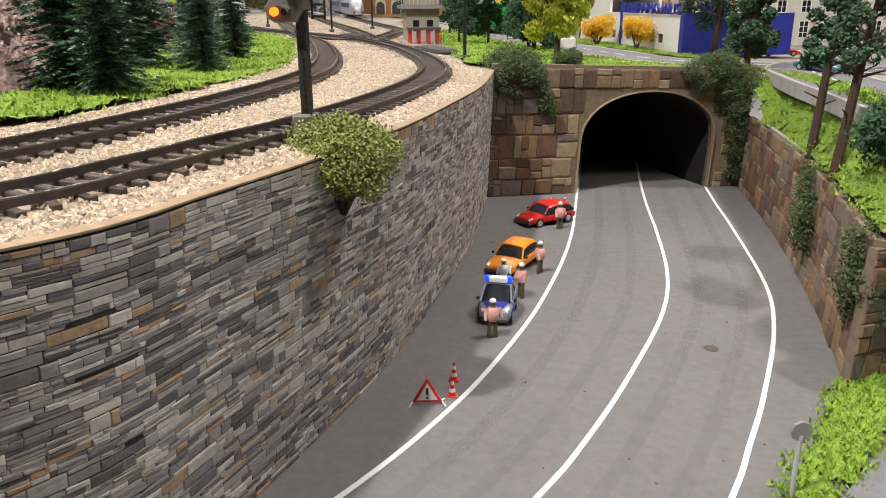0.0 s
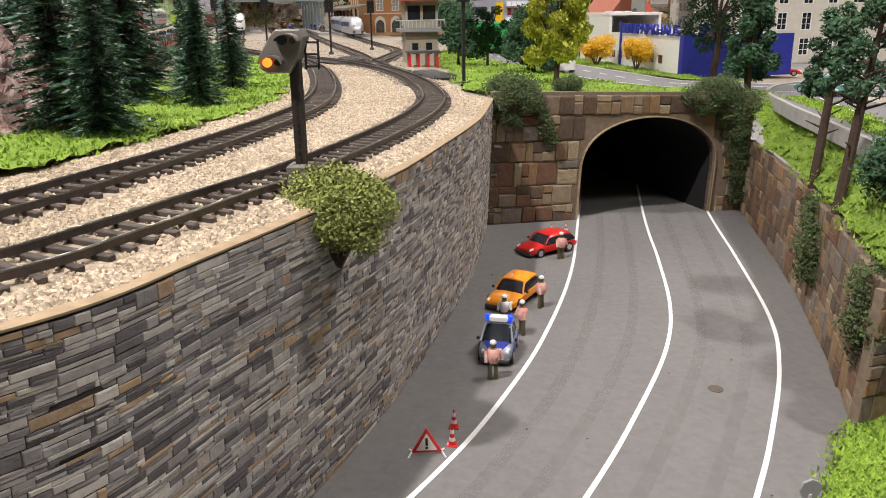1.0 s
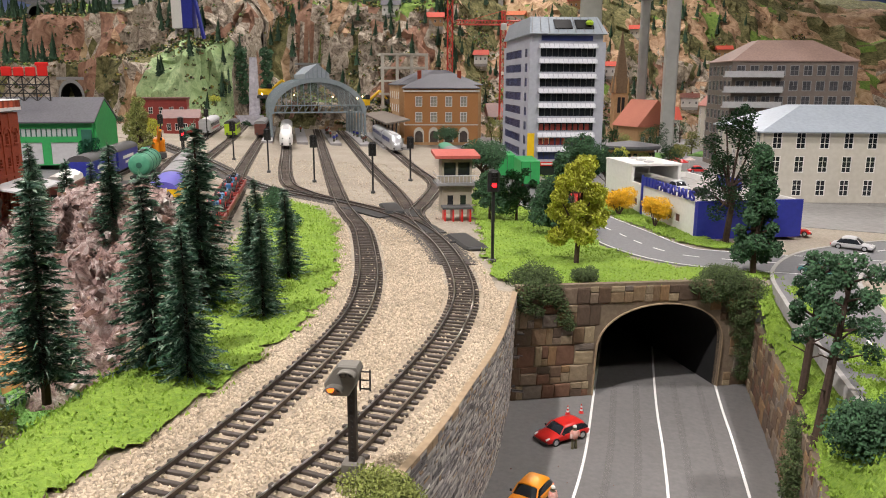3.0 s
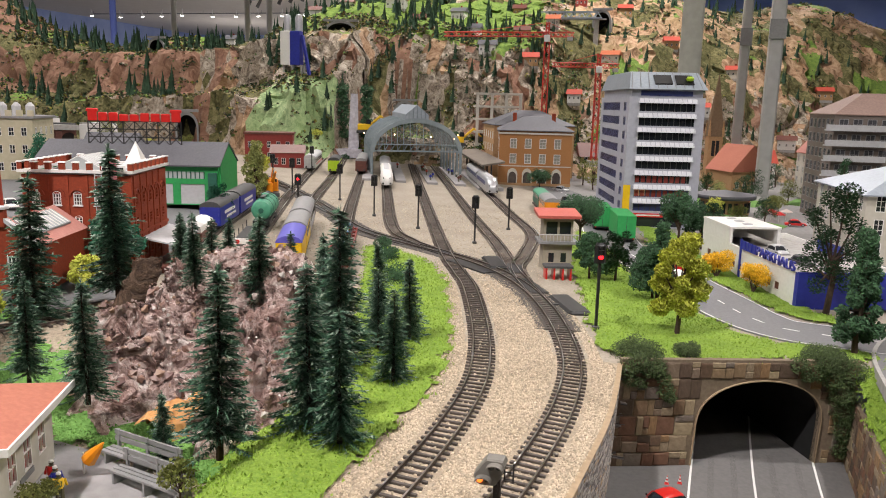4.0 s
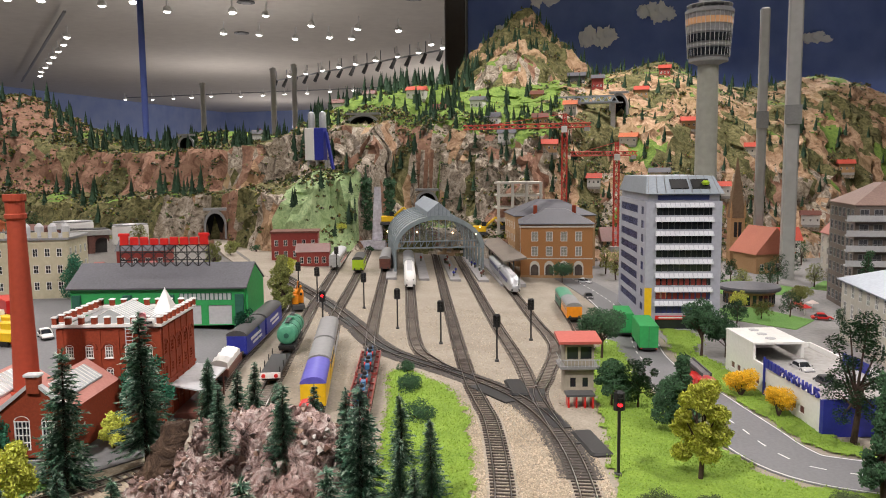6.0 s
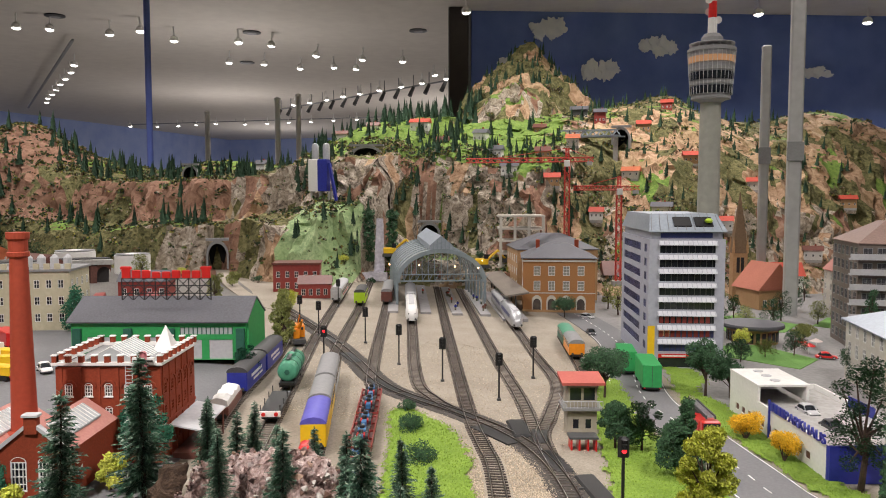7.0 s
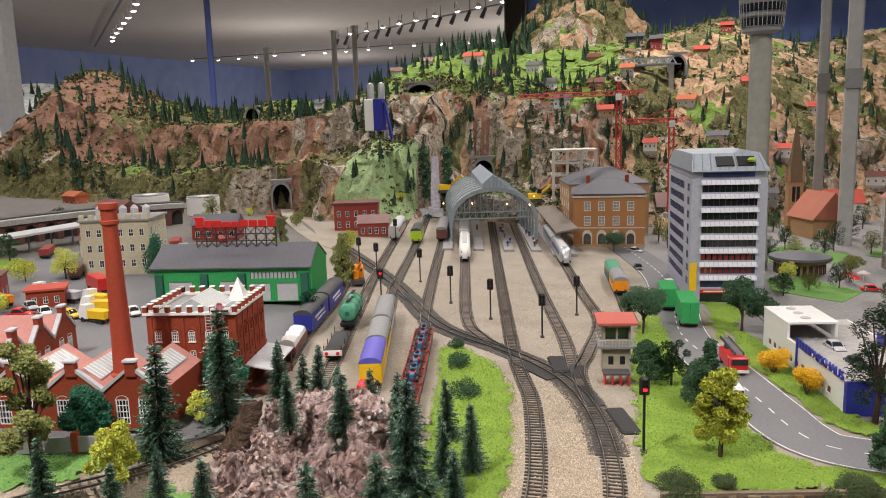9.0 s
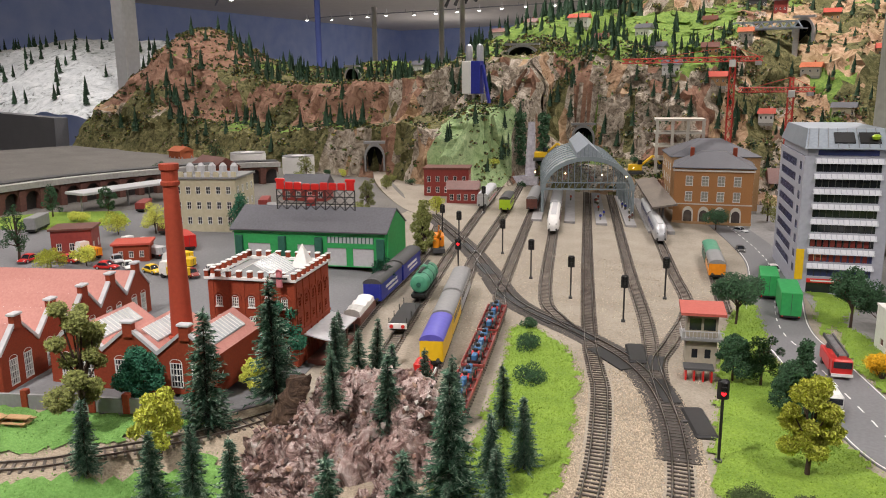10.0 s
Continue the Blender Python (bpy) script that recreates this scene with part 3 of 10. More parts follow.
def cloud(u, z, w, h, seed):
    """A cloud painted on the backdrop: overlapping lumpy patches, each a hair proud of the last."""
    r = random.Random(seed)
    g = G()
    for k in range(22):
        a = r.uniform(-1, 1)
        cx, cz = u + a * w * 0.42, z + r.uniform(-0.28, 0.3) * h * (1 - 0.5 * abs(a))
        rx, rz = w * r.uniform(0.06, 0.15), h * r.uniform(0.13, 0.27)
        out = []
        for i in range(26):
            t = 2 * math.pi * i / 26
            q = 1 + 0.5 * fbm(math.cos(t) * 2 + k + seed, math.sin(t) * 2)
            out.append((cx + rx * q * math.cos(t), cz + rz * q * math.sin(t)))
        g.loft([[(x, -0.3 - 0.12 * k, q) for x, q in out], [(x, 0.2, q) for x, q in out]])
    solo("cloud", g, CLOUD, "white cloud painted on the blue backdrop", "backdrop", "structure", at=P(*SKY_A, 0, SANG))


for k, (u, z, w, h) in enumerate([(70, 188, 38, 22), (40, 158, 30, 14), (121, 150, 36, 24), (175, 173, 34, 22), (330, 150, 30, 14)]):
    cloud(u, z, w, h, k + 3)

# ---- the lie of the land ----
WALL_TOP = spline([(-16, 4, 0), (-7.6, 13.2, 0), (-5.1, 19.4, 0), (-2.3, 30, 0), (-0.7, 40, 0), (0.5, 50, 0), (0.9, 62.6, 0)], 0.5)
PORTAL_A, PORTAL_B = Vector((0.9, 62.6, 0)), Vector((24.3, 73.2, 0))
RIGHT_WALL = spline([(24.3, 73.2, 0), (22.5, 55.6, 0), (20.8, 44.4, 0), (18.4, 32.6, 0)], 0.5)
ROADZ = -10.6


def curve_x(line, y):
    """x of a line that rises in y."""
    for a, b in zip(line, line[1:]):
        if min(a.y, b.y) <= y <= max(a.y, b.y) and a.y != b.y:
            return a.x + (b.x - a.x) * (y - a.y) / (b.y - a.y)
    return line[0].x if abs(y - line[0].y) < abs(y - line[-1].y) else line[-1].x


def land(x, y):
    """Height of the layout's ground: flat yard, lower ground at the front left, the bank above the lower road."""
    z = -0.17
    low = sstep(20.5, 27.5, -x) * sstep(50, 36, y) * sstep(-60, -50, x)
    z -= 4.5 * low
    if x > 17 and y < 74:
        z += -3.6 * sstep(2.9, 0, x - curve_x(RIGHT_WALL, y)) * sstep(75, 66, y)
    return z


def sheet(rows, material, name, label, category, kind="structure", smooth=True):
    g = G()
    g.loft(rows, caps=False, closed=False)
    return solo(name, g, material, label, category, kind, smooth=smooth)


left_rows, ys = [], [4 + 0.9775 * k for k in range(61)]
for y in ys:
    xe = curve_x(WALL_TOP, y)
    xs = [-236, -222, -210, -200, -160, -130] + [-110 + (xe - 0.2 + 110) * k / 80 for k in range(81)]
    left_rows.append([(x, y, land(x, y)) for x in xs])
back_rows = []
for k in range(50):
    t = k / 49
    row = []
    for x in [-236, -222, -210, -200] + [-160 + 3 * i for i in range(54)] + [0.9] + [0.9 + 23.4 * i / 8 for i in range(1, 9)] + [32, 45, 70, 110, 160, 240]:
        y0 = 62.6 if x <= 0.9 else (62.6 + (x - 0.9) * 10.6 / 23.4 + 0.5 if x <= 24.3 else 73.2)
        y = y0 + (330 - y0) * t ** 1.3
        row.append((x, y, land(x, y)))
    back_rows.append(row)
right_rows = []
for k in range(60):
    y = 73.2 - 0.69 * k
    x0 = curve_x(RIGHT_WALL, y) + 0.3
    right_rows.append([(x0 + d, y, land(x0 + d, y)) for d in (0, 0.6, 1.2, 1.8, 2.4, 3.2, 4, 5, 6, 7.5, 10, 20, 45, 90, 216)])
sheet(left_rows, GRAVEL, "ground", "pale gravel ballast of the railway embankment", "ground")
sheet(back_rows, YARD, "yard_ground", "pale gravel ground of the station yard", "ground")
sheet(right_rows, GRASS, "bank_ground", "bright green grassy bank beside the lower road", "ground")

solo("layout_fascia", G().box(-331, 4, -100, -330.05, 400, -0.6), mat("fascia_board", (0.03, 0.026, 0.024), (0.02, 0.017, 0.016), 0.7), "dark fascia board along the layout's edge", "fascia", "structure")

# lower road with its lines
solo("road", G().slab([(-24, -6), (60, -6), (60, 40), (26, 90), (27, 150), (-2, 150), (-1, 64), (-1.5, 55), (-3, 42), (-5.5, 30), (-12, 15)], ROADZ - 1.5, ROADZ), ASPHALT, "grey asphalt road that curves out of the tunnel", "road", "structure")
LINES = [
    [(14, 120), (8.9, 68), (7.2, 51.6), (4.9, 39.5), (2.6, 31.5), (0.6, 26.2), (-2.2, 20.6), (-7, 13), (-12, 6)],
    [(20, 120), (15, 71.4), (13.8, 55.5), (12.9, 46), (11.4, 39), (8.5, 30.9), (6.2, 25.4), (4.3, 21.6), (-1, 12.5), (-6, 4)],
    [(26, 120), (21.1, 72.5), (19.9, 58.1), (18.6, 45.1), (16.9, 37.8), (14.2, 30.3), (12.4, 26), (10.9, 22.6), (6, 13), (1, 4)]]
for pts in LINES:
    solo("road_marking", G().sweep([(p.x, p.y, ROADZ) for p in spline([(*p, 0) for p in pts], 0.8)], [(-0.105, 0), (0.105, 0), (0.105, 0.03), (-0.105, 0.03)]), WHITE_LINE, "white painted line on the asphalt", "road marking", "structure")
for lane in ((0.32, 0.68), (1.3, 1.72)):
    for f in lane:
        a_, b_ = LINES[int(f)], LINES[int(f) + 1]
        line = spline([(a[0] + (b[0] - a[0]) * (f % 1), a[1] + (b[1] - a[1]) * (f % 1), ROADZ) for a, b in zip(a_[1:], b_[1:])], 0.8)
        solo("tyre_mark", G().sweep(line, [(-0.3, 0.004), (0.3, 0.004), (0.26, 0.008), (-0.26, 0.008)]), TYRE_MARK, "faint dark tyre track along the lane", "road marking", "structure")
VERGE = [(18.6, 32.6), (17.4, 31), (15.6, 27.6), (14.1, 25.4), (12.3, 22.4), (10.3, 18), (8, 12), (6, 7), (8.2, 7), (10.8, 13), (12.6, 19), (14.2, 23), (18.3, 28.4), (25, 32.6), (23, 35.5)]
solo("side_lane", G().slab([(9.5, 8), (60, 8), (60, 36), (27, 34), (18.6, 28), (13.8, 21.8)], ROADZ - 0.2, ROADZ + 0.25), ASPHALT2, "grey asphalt side lane beyond the verge", "road", "structure")

# tunnel tube, its shade put in as a near-black colour
tube = G()
pd = (PORTAL_B - PORTAL_A).normalized()
TUN_L, TUN_R = 8.55, 21.0
a0, a1 = (TUN_L - 0.9) / pd.x, (TUN_R - 0.9) / pd.x
amid, ar = (a0 + a1) / 2, (a1 - a0) / 2
SPRING, RISE = -6.3, 4.5


def arch(n=24, grow=0.0):
    """Points of the tunnel's opening along the portal: (along, z)."""
    pts = [(a0 - grow, ROADZ)]
    pts += [(amid - (ar + grow) * math.cos(math.pi * i / n), SPRING + (RISE + grow) * math.sin(math.pi * i / n) ** 0.82) for i in range(n + 1)]
    return pts + [(a1 + grow, ROADZ)]


def on_portal(s, z, out=0.0):
    p = PORTAL_A + pd * s
    return Vector((p.x + pd.y * out, p.y - pd.x * out, z))


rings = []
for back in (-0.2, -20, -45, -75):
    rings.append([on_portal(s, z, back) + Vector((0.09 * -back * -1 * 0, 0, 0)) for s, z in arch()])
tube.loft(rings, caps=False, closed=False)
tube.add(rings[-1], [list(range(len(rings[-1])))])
solo("tunnel", tube, TUNNEL_SHADE, "tunnel tube behind the arched portal, coloured near-black as unlit", "tunnel", "structure", smooth=True)
# portal wall: the face round the arch, 0.6 thick
top = 0.35
face = G()
plen = (PORTAL_B - PORTAL_A).length
av = arch()
front, rear = [on_portal(s, z, 0) for s, z in av], [on_portal(s, z, -0.6) for s, z in av]
outer = [(0, ROADZ)] + [(plen * i / 24, top) for i in range(25)] + [(plen, ROADZ)]
of, orr = [on_portal(s, z, 0) for s, z in outer], [on_portal(s, z, -0.6) for s, z in outer]
face.loft([of, front, rear, orr, of], caps=False, closed=False)
portal = solo("portal_wall", face, MORTAR_TAN, "tunnel portal wall of mixed brown rubble stone", "wall", "structure")
trim = G().loft([[on_portal(s, z, 0.2) for s, z in arch(24, 0.0)], [on_portal(s, z, 0.2) for s, z in arch(24, 0.1)], [on_portal(s, z, -0.1) for s, z in arch(24, 0.1)], [on_portal(s, z, -0.1) for s, z in arch(24, 0.0)]], caps=False, closed=False)
part("arch_edge", trim, CARDEDGE, portal, "pale cut edge of the arch")
solo("tunnel_lamp", G().box(-0.6, -0.2, -0.08, 0.6, 0.2, 0.08, L(18.5, 76, -2.6, 20)), LTGREY, "small light strip under the tunnel roof", "lamp")

# retaining wall below the tracks, and the right-hand wall
core = G().sweep([(p.x, p.y, 0) for p in WALL_TOP], [(-0.35, ROADZ - 0.6), (0.0, ROADZ - 0.6), (0.0, -0.12), (-0.35, -0.12)])
slate_wall = solo("retaining_wall", core, MORTAR, "curved retaining wall clad in thin grey slate strips", "wall", "structure")
part("card_strip", G().sweep([(p.x, p.y, 0) for p in WALL_TOP], [(-0.4, -0.14), (0.06, -0.14), (0.06, -0.08), (-0.4, -0.08)]), CARDEDGE, slate_wall, "pale card edge along the wall's top")
RW_TOP = -4.0
rcore = G().sweep([(p.x, p.y, 0) for p in RIGHT_WALL], [(-0.5, ROADZ - 0.4), (0.0, ROADZ - 0.4), (0.0, RW_TOP), (-0.5, RW_TOP)])
right_wall = solo("bank_wall", rcore, MORTAR_TAN, "low bank wall of brown and ochre rubble stone", "wall", "structure")
part("end_face", G().box(-0.2, -0.2, 0, 3.2, 0.25, 6.4, L(18.5, 32.4, ROADZ - 0.1, 28)), MORTAR_TAN, right_wall)

# ---- streets on the upper level ----
STREET = spline([(-26, 226, 0), (-9, 180, 0), (-2.2, 132, 0), (3.8, 116, 0), (8.6, 104, 0), (12.3, 95, 0), (14.9, 88.5, 0), (18.4, 84.2, 0), (24.5, 83.4, 0), (34, 84, 0), (60, 86, 0)], 1.0)
solo("street", G().sweep([(p.x, p.y, 0) for p in STREET], [(-5.2, -0.8), (5.2, -0.8), (5.2, 0.0), (-5.2, 0.0)]), ASPHALT2, "grey asphalt street between grass verges", "road", "structure")
STREET2 = spline([(62, 108, 0), (48, 99, 0), (37, 89, 0), (31, 78, 0), (28.9, 66, 0), (27.9, 55, 0), (27.0, 45, 0), (26.2, 34, 0)], 1.0)
solo("side_street", G().sweep([(p.x, p.y, 0.02) for p in STREET2], [(-3.9, -1.2), (3.9, -1.2), (3.9, 0.0), (-3.9, 0.0)]), ASPHALT2, "grey asphalt street above the bank", "road", "structure")
for off in (-4.9, 4.9):
    solo("road_marking", G().sweep([(p.x, p.y, 0.0) for p in STREET[40:-8]], [(off - 0.08, 0), (off + 0.08, 0), (off + 0.08, 0.03), (off - 0.08, 0.03)]), WHITE_LINE, "white edge line of the street", "road marking", "structure")
for line, off in ((STREET, 0.0), (STREET2, 0.0)):
    dash = G()
    for q, d in even(line, 4.2):
        dash.box(-0.1, -0.9, 0.03, 0.1, 0.9, 0.06, L(q.x, q.y, 0, math.degrees(math.atan2(d.y, d.x)) - 90))
    solo("road_marking", dash, WHITE_LINE, "dashed white centre line of the street", "road marking", "structure")
for off in (-4.1, 4.1):
    solo("kerb", G().sweep([(p.x, p.y, 0.02) for p in STREET2], [(off - 0.2, -1.0), (off + 0.2, -1.0), (off + 0.2, 0.1), (off - 0.2, 0.1)]), CONCRETE, "pale concrete kerb of the street", "kerb", "structure")

# ---- tracks ----
TRACKS = {
    "main_left": [(-34, 3), (-22, 9), (-15.6, 15), (-13.2, 21.4), (-12.2, 27), (-11.3, 35.3), (-10.8, 44), (-11.0, 52), (-12.3, 60.5), (-14.7, 70.5), (-18.9, 84.7), (-22.3, 93), (-28.2, 108), (-45.7, 159.4), (-90, 292)],
    "main_right": [(-26, -1), (-16, 7), (-9.9, 16), (-8.4, 20), (-7.1, 25), (-5.8, 30), (-4.2, 40), (-3.3, 50), (-3.6, 60), (-5.8, 71), (-9.3, 82), (-13.8, 91.4), (-19.4, 98.6), (-28, 105.3), (-44.6, 115.8), (-58, 133), (-73.4, 152.7), (-101.6, 184.3)],
    "platform_right": [(-9.5, 82.6), (-13.0, 92), (-15.6, 99), (-21.5, 118.1), (-33.6, 151.7), (-57.7, 221.8), (-82, 292)],
    "loop_right": [(-13.2, 93), (-15.3, 101), (-15.6, 111), (-17.4, 132), (-25.4, 156), (-39, 197), (-72, 295)],
    "platform_left": [(-28, 105.3), (-35, 112), (-42.8, 125.6), (-62, 180), (-101, 292)],
    "siding": [(-29.5, 61), (-36, 82), (-46, 112), (-51.9, 126.3), (-78, 203.7), (-107, 290)],
    "coach_track": [(-35.0, 61), (-37.3, 68), (-41.3, 79), (-53.1, 109), (-61.8, 131), (-66.5, 143), (-85, 200), (-114, 285)],
    "tank_track": [(-46.5, 72), (-52.5, 88), (-64.6, 121), (-71.6, 140), (-77, 155), (-93, 201), (-121, 283)],
    "goods_track": [(-58, 82), (-64, 98), (-73, 127), (-82, 150), (-91, 170)],
    "tram_track": [(-10.8, 132), (-13.2, 142), (-16.5, 156), (-23, 182)],
    "lawn_track": [(-110, 2), (-85, 17), (-64, 32.5), (-58.5, 39.5), (-53, 47.8), (-49.5, 57)],
}
sleeper_me = G().soft(-1.34, -0.13, -0.25, 1.34, 0.13, 0.0, 0.03).mesh("sleeper", SLEEPER)
for key, pts in TRACKS.items():
    lower = 0.0
    line = spline([(x, y, lower) for x, y in pts], 1.0)
    near = key in ("main_left", "main_right")
    tr = thing("railway_track", 0, 0, 0, 0, "model railway track with dark sleepers and steel rails", "railway track", "tracks", "structure")
    for off in (-0.825, 0.825):
        part("rail", G().sweep(line, [(off - 0.1, 0.0), (off + 0.1, 0.0), (off + 0.06, 0.2), (off - 0.06, 0.2)]), RAIL, tr)
        part("rail_head", G().sweep(line, [(off - 0.055, 0.2), (off + 0.055, 0.2), (off + 0.045, 0.24), (off - 0.045, 0.24)]), RAILTOP, tr, "worn bright rail head")
    if key not in ("main_left", "main_right", "lawn_track", "tram_track"):
        part("ballast_bed", G().sweep(line, [(-1.5, -0.3), (1.5, -0.3), (1.25, -0.1), (-1.25, -0.1)]), DARKBED, tr, "oil-darkened ballast bed")
    joined, count = G(), 0
    for q, d in even(line, 0.86 if near else 0.95):
        ang = math.degrees(math.atan2(d.y, d.x)) - 90 + rnd.uniform(-1.2, 1.2)
        if near and q.y < 100 and count < 150:
            part("sleeper", sleeper_me, SLEEPER, tr, at=P(q.x, q.y, q.z, ang))
            count += 1
        else:
            joined.box(-1.32, -0.13, -0.2, 1.4, 0.13, 0.0, L(q.x, q.y, q.z, ang))
    tagged(part("sleepers", joined, SLEEPER_J, tr), kind="stuff")
OILBED = mat("black_oily_ballast", (0.075, 0.065, 0.056), (0.035, 0.03, 0.026), 0.8, scale=260, large=16, bump=0.8, bscale=420)
SLIP = spline([(x, y, 0) for x, y in TRACKS["main_right"][9:]], 1.0)
tagged(new("oily_bed", G().sweep([(p.x, p.y, 0) for p in SLIP], [(-3.4, -0.3), (3.4, -0.3), (2.2, -0.08), (-2.2, -0.08)]).mesh("oily_bed", OILBED)), "black oil-soaked ballast under the crossing tracks", "ballast", kind="structure")
# the dark double slip where the tracks cross, and its motor plates
slip = thing("track_crossing", 0, 0, 0, 0, "black oily crossing plates between the tracks", "railway track", kind="structure")
for k, (x, y, rz, w, d) in enumerate([(-21.5, 97.8, 50, 2.6, 9), (-29.8, 106.6, 54, 2.6, 9), (-11.8, 90, 28, 2.4, 8), (-15.4, 99.5, 8, 2.4, 6), (-46, 117, 52, 2.6, 10), (-60, 135, 40, 2.4, 9), (-38, 110.8, 56, 2.2, 8), (-72, 151, 40, 2.4, 10)]):
    part("plate", G().soft(-w / 2, -d / 2, -0.2, w / 2, d / 2, 0.05, 0.04), BLACK, slip, at=P(x, y, 0, rz))
for x, y, rz, w, d in ((-5.9, 82.2, 24, 2.7, 8.4), (-18.8, 101.8, 20, 2.8, 8)):
    sm = thing("switch_motor", x, y, -0.1, rz, "black flat point motor beside the track", "switch motor")
    part("cover", G().soft(-w / 2, -d / 2, -0.25, w / 2, d / 2, 0.4, 0.25), BLACK, sm)
    part("lever", G().box(-w / 2 - 0.6, -0.15, 0, -w / 2, 0.15, 0.3), DKGREY, sm)

# ---- pebbles of the near ballast ----
MAIN = [spline([(x, y, 0) for x, y in TRACKS[k]], 1.0) for k in ("main_left", "main_right")]
ico = [(0, 0, 1), (0.9, 0, 0.2), (0.28, 0.85, 0.2), (-0.72, 0.53, 0.2), (-0.72, -0.53, 0.2), (0.28, -0.85, 0.2), (0.1, 0.1, -0.7)]
icf = [(0, 1, 2), (0, 2, 3), (0, 3, 4), (0, 4, 5), (0, 5, 1), (6, 2, 1), (6, 3, 2), (6, 4, 3), (6, 5, 4), (6, 1, 5)]


def pebbles(n, pick, name, label, lo, hi):
    g = G()
    while n:
        got = pick()
        if not got:
            continue
        x, y, z = got
        n -= 1
        s = rnd.uniform(lo, hi)
        m = Euler((rnd.uniform(0, 6), rnd.uniform(0, 6), rnd.uniform(0, 6))).to_matrix()
        j = [rnd.uniform(0.7, 1.25) for _ in ico]
        g.add([Vector((x, y, z)) + m @ Vector(p) * s * k for p, k in zip(ico, j)], icf)
    me = g.raw(name, PEBBLE)
    tagged(new(name, me), label, "gravel", kind="stuff")


def pick_main():
    y = rnd.uniform(9, 100) ** 1.0
    y = 9 + (y - 9) * rnd.random() ** 0.35
    xl, xr = curve_x(MAIN[0], y) if y > 16 else -18 + (y - 9) * 0.5, curve_x(WALL_TOP, y) - 0.35 if y < 62 else curve_x(MAIN[1], y) + 3.0
    if y > 94:
        return None
    x = rnd.uniform(xl - 3.6, xr)
    for t in MAIN:
        c = curve_x(t, y)
        if abs(x - c) < 1.75 and rnd.random() < 0.93:
            return None
    return x, y, land(x, y) + 0.02


pebbles(48000, pick_main, "ballast_stones", "loose pale tan ballast pebbles round the tracks", 0.065, 0.15)


def pick_yard():
    v, u = rnd.uniform(95, 160), rnd.uniform(-40, 24)
    x = -15 - (v - 95) * 0.34 + u
    return x, v, -0.16


pebbles(9000, pick_yard, "yard_stones", "fine pale yard gravel", 0.07, 0.15)


# ---- grass ----
def turf(poly, material, tuft, label, step=0.6, lift=0.12, blades=0, fine=True, zf=land, name="grass_patch", bumps=0.35):
    """A scatter-grass patch: a lumpy sheet with a ragged edge, and upright tufts joined on it."""
    xs, ys_ = [p[0] for p in poly], [p[1] for p in poly]
    nx, ny = int((max(xs) - min(xs)) / step) + 2, int((max(ys_) - min(ys_)) / step) + 2
    g, idx = G(), {}

    def vert(i, j):
        if (i, j) not in idx:
            x, y = min(xs) + (i + 0.35 * fbm(i * 0.9, j * 0.9)) * step, min(ys_) + (j + 0.35 * fbm(j * 0.9, i * 0.9, 3)) * step
            idx[i, j] = len(g.v)
            g.v.append((x, y, zf(x, y) + lift + bumps * (0.5 + fbm(x, y, 0, 0.35)) * 0.6 + 0.12 * fbm(x, y, 5, 1.7)))
        return idx[i, j]

    for i in range(nx):
        for j in range(ny):
            cx, cy = min(xs) + (i + 0.5) * step, min(ys_) + (j + 0.5) * step
            if inside(cx + 0.8 * fbm(cx, cy, 1, 0.5), cy + 0.8 * fbm(cx, cy, 2, 0.5), poly):
                g.f.append([vert(i, j), vert(i + 1, j), vert(i + 1, j + 1), vert(i, j + 1)])
    ob = solo(name, g, material, label, "grass", "structure", smooth=True)
    tg, top_v = G(), g.v
    for _ in range(blades if top_v else 0):
        x, y, z = rnd.choice(top_v)
        x, y = x + rnd.uniform(-step, step), y + rnd.uniform(-step, step)
        h, a, w = rnd.uniform(0.08, 0.22), rnd.uniform(0, 6.3), rnd.uniform(0.05, 0.11)
        dx, dy = math.cos(a) * w, math.sin(a) * w
        lx, ly = rnd.uniform(-0.14, 0.14), rnd.uniform(-0.14, 0.14)
        tg.add([(x - dx, y - dy, z - 0.05), (x + dx, y + dy, z - 0.05), (x + lx, y + ly, z + h)], [(0, 1, 2)])
    if blades:
        tob = new("grass_fibres", tg.raw("grass_fibres", tuft))
        tob.parent = ob
        tagged(tob, kind="stuff")
    return ob


ISLAND = [(-22, 14), (-17.5, 21), (-15.8, 28), (-14.8, 36), (-14.2, 45), (-14.4, 54), (-16.2, 64), (-19.5, 76), (-23, 88), (-28.5, 98.5), (-38, 106), (-39, 102), (-33, 84), (-27.5, 67), (-26, 56), (-26, 45), (-27.5, 39), (-26, 33.5), (-23.8, 28.5), (-24.5, 20), (-30, 12)]
turf(ISLAND, GRASS, TUFT, "bright green scatter grass beside the tracks", 0.55, 0.12, 14000)
turf([(1.2, 63.6), (12, 68.8), (24, 74.3), (27.5, 76), (26, 78.4), (22.5, 78), (17.6, 77.3), (13.2, 79.2), (10.4, 84.6), (7.4, 92.5), (3.4, 102.5), (-1.4, 113), (-6.6, 140), (-9.8, 142), (-9.5, 120), (-8, 110), (-6.6, 98), (-4.4, 86), (-3.0, 76), (-1.6, 67)], GRASS, TUFT, "bright green grass above the tunnel portal", 0.6, 0.15, 9000)
turf([(24.6, 73), (22.9, 56), (21.2, 45), (18.9, 33), (24, 33), (26.5, 44), (28, 56), (28, 72)], GRASS, TUFT, "bright green grass on the bank", 0.5, 0.15, 8000)
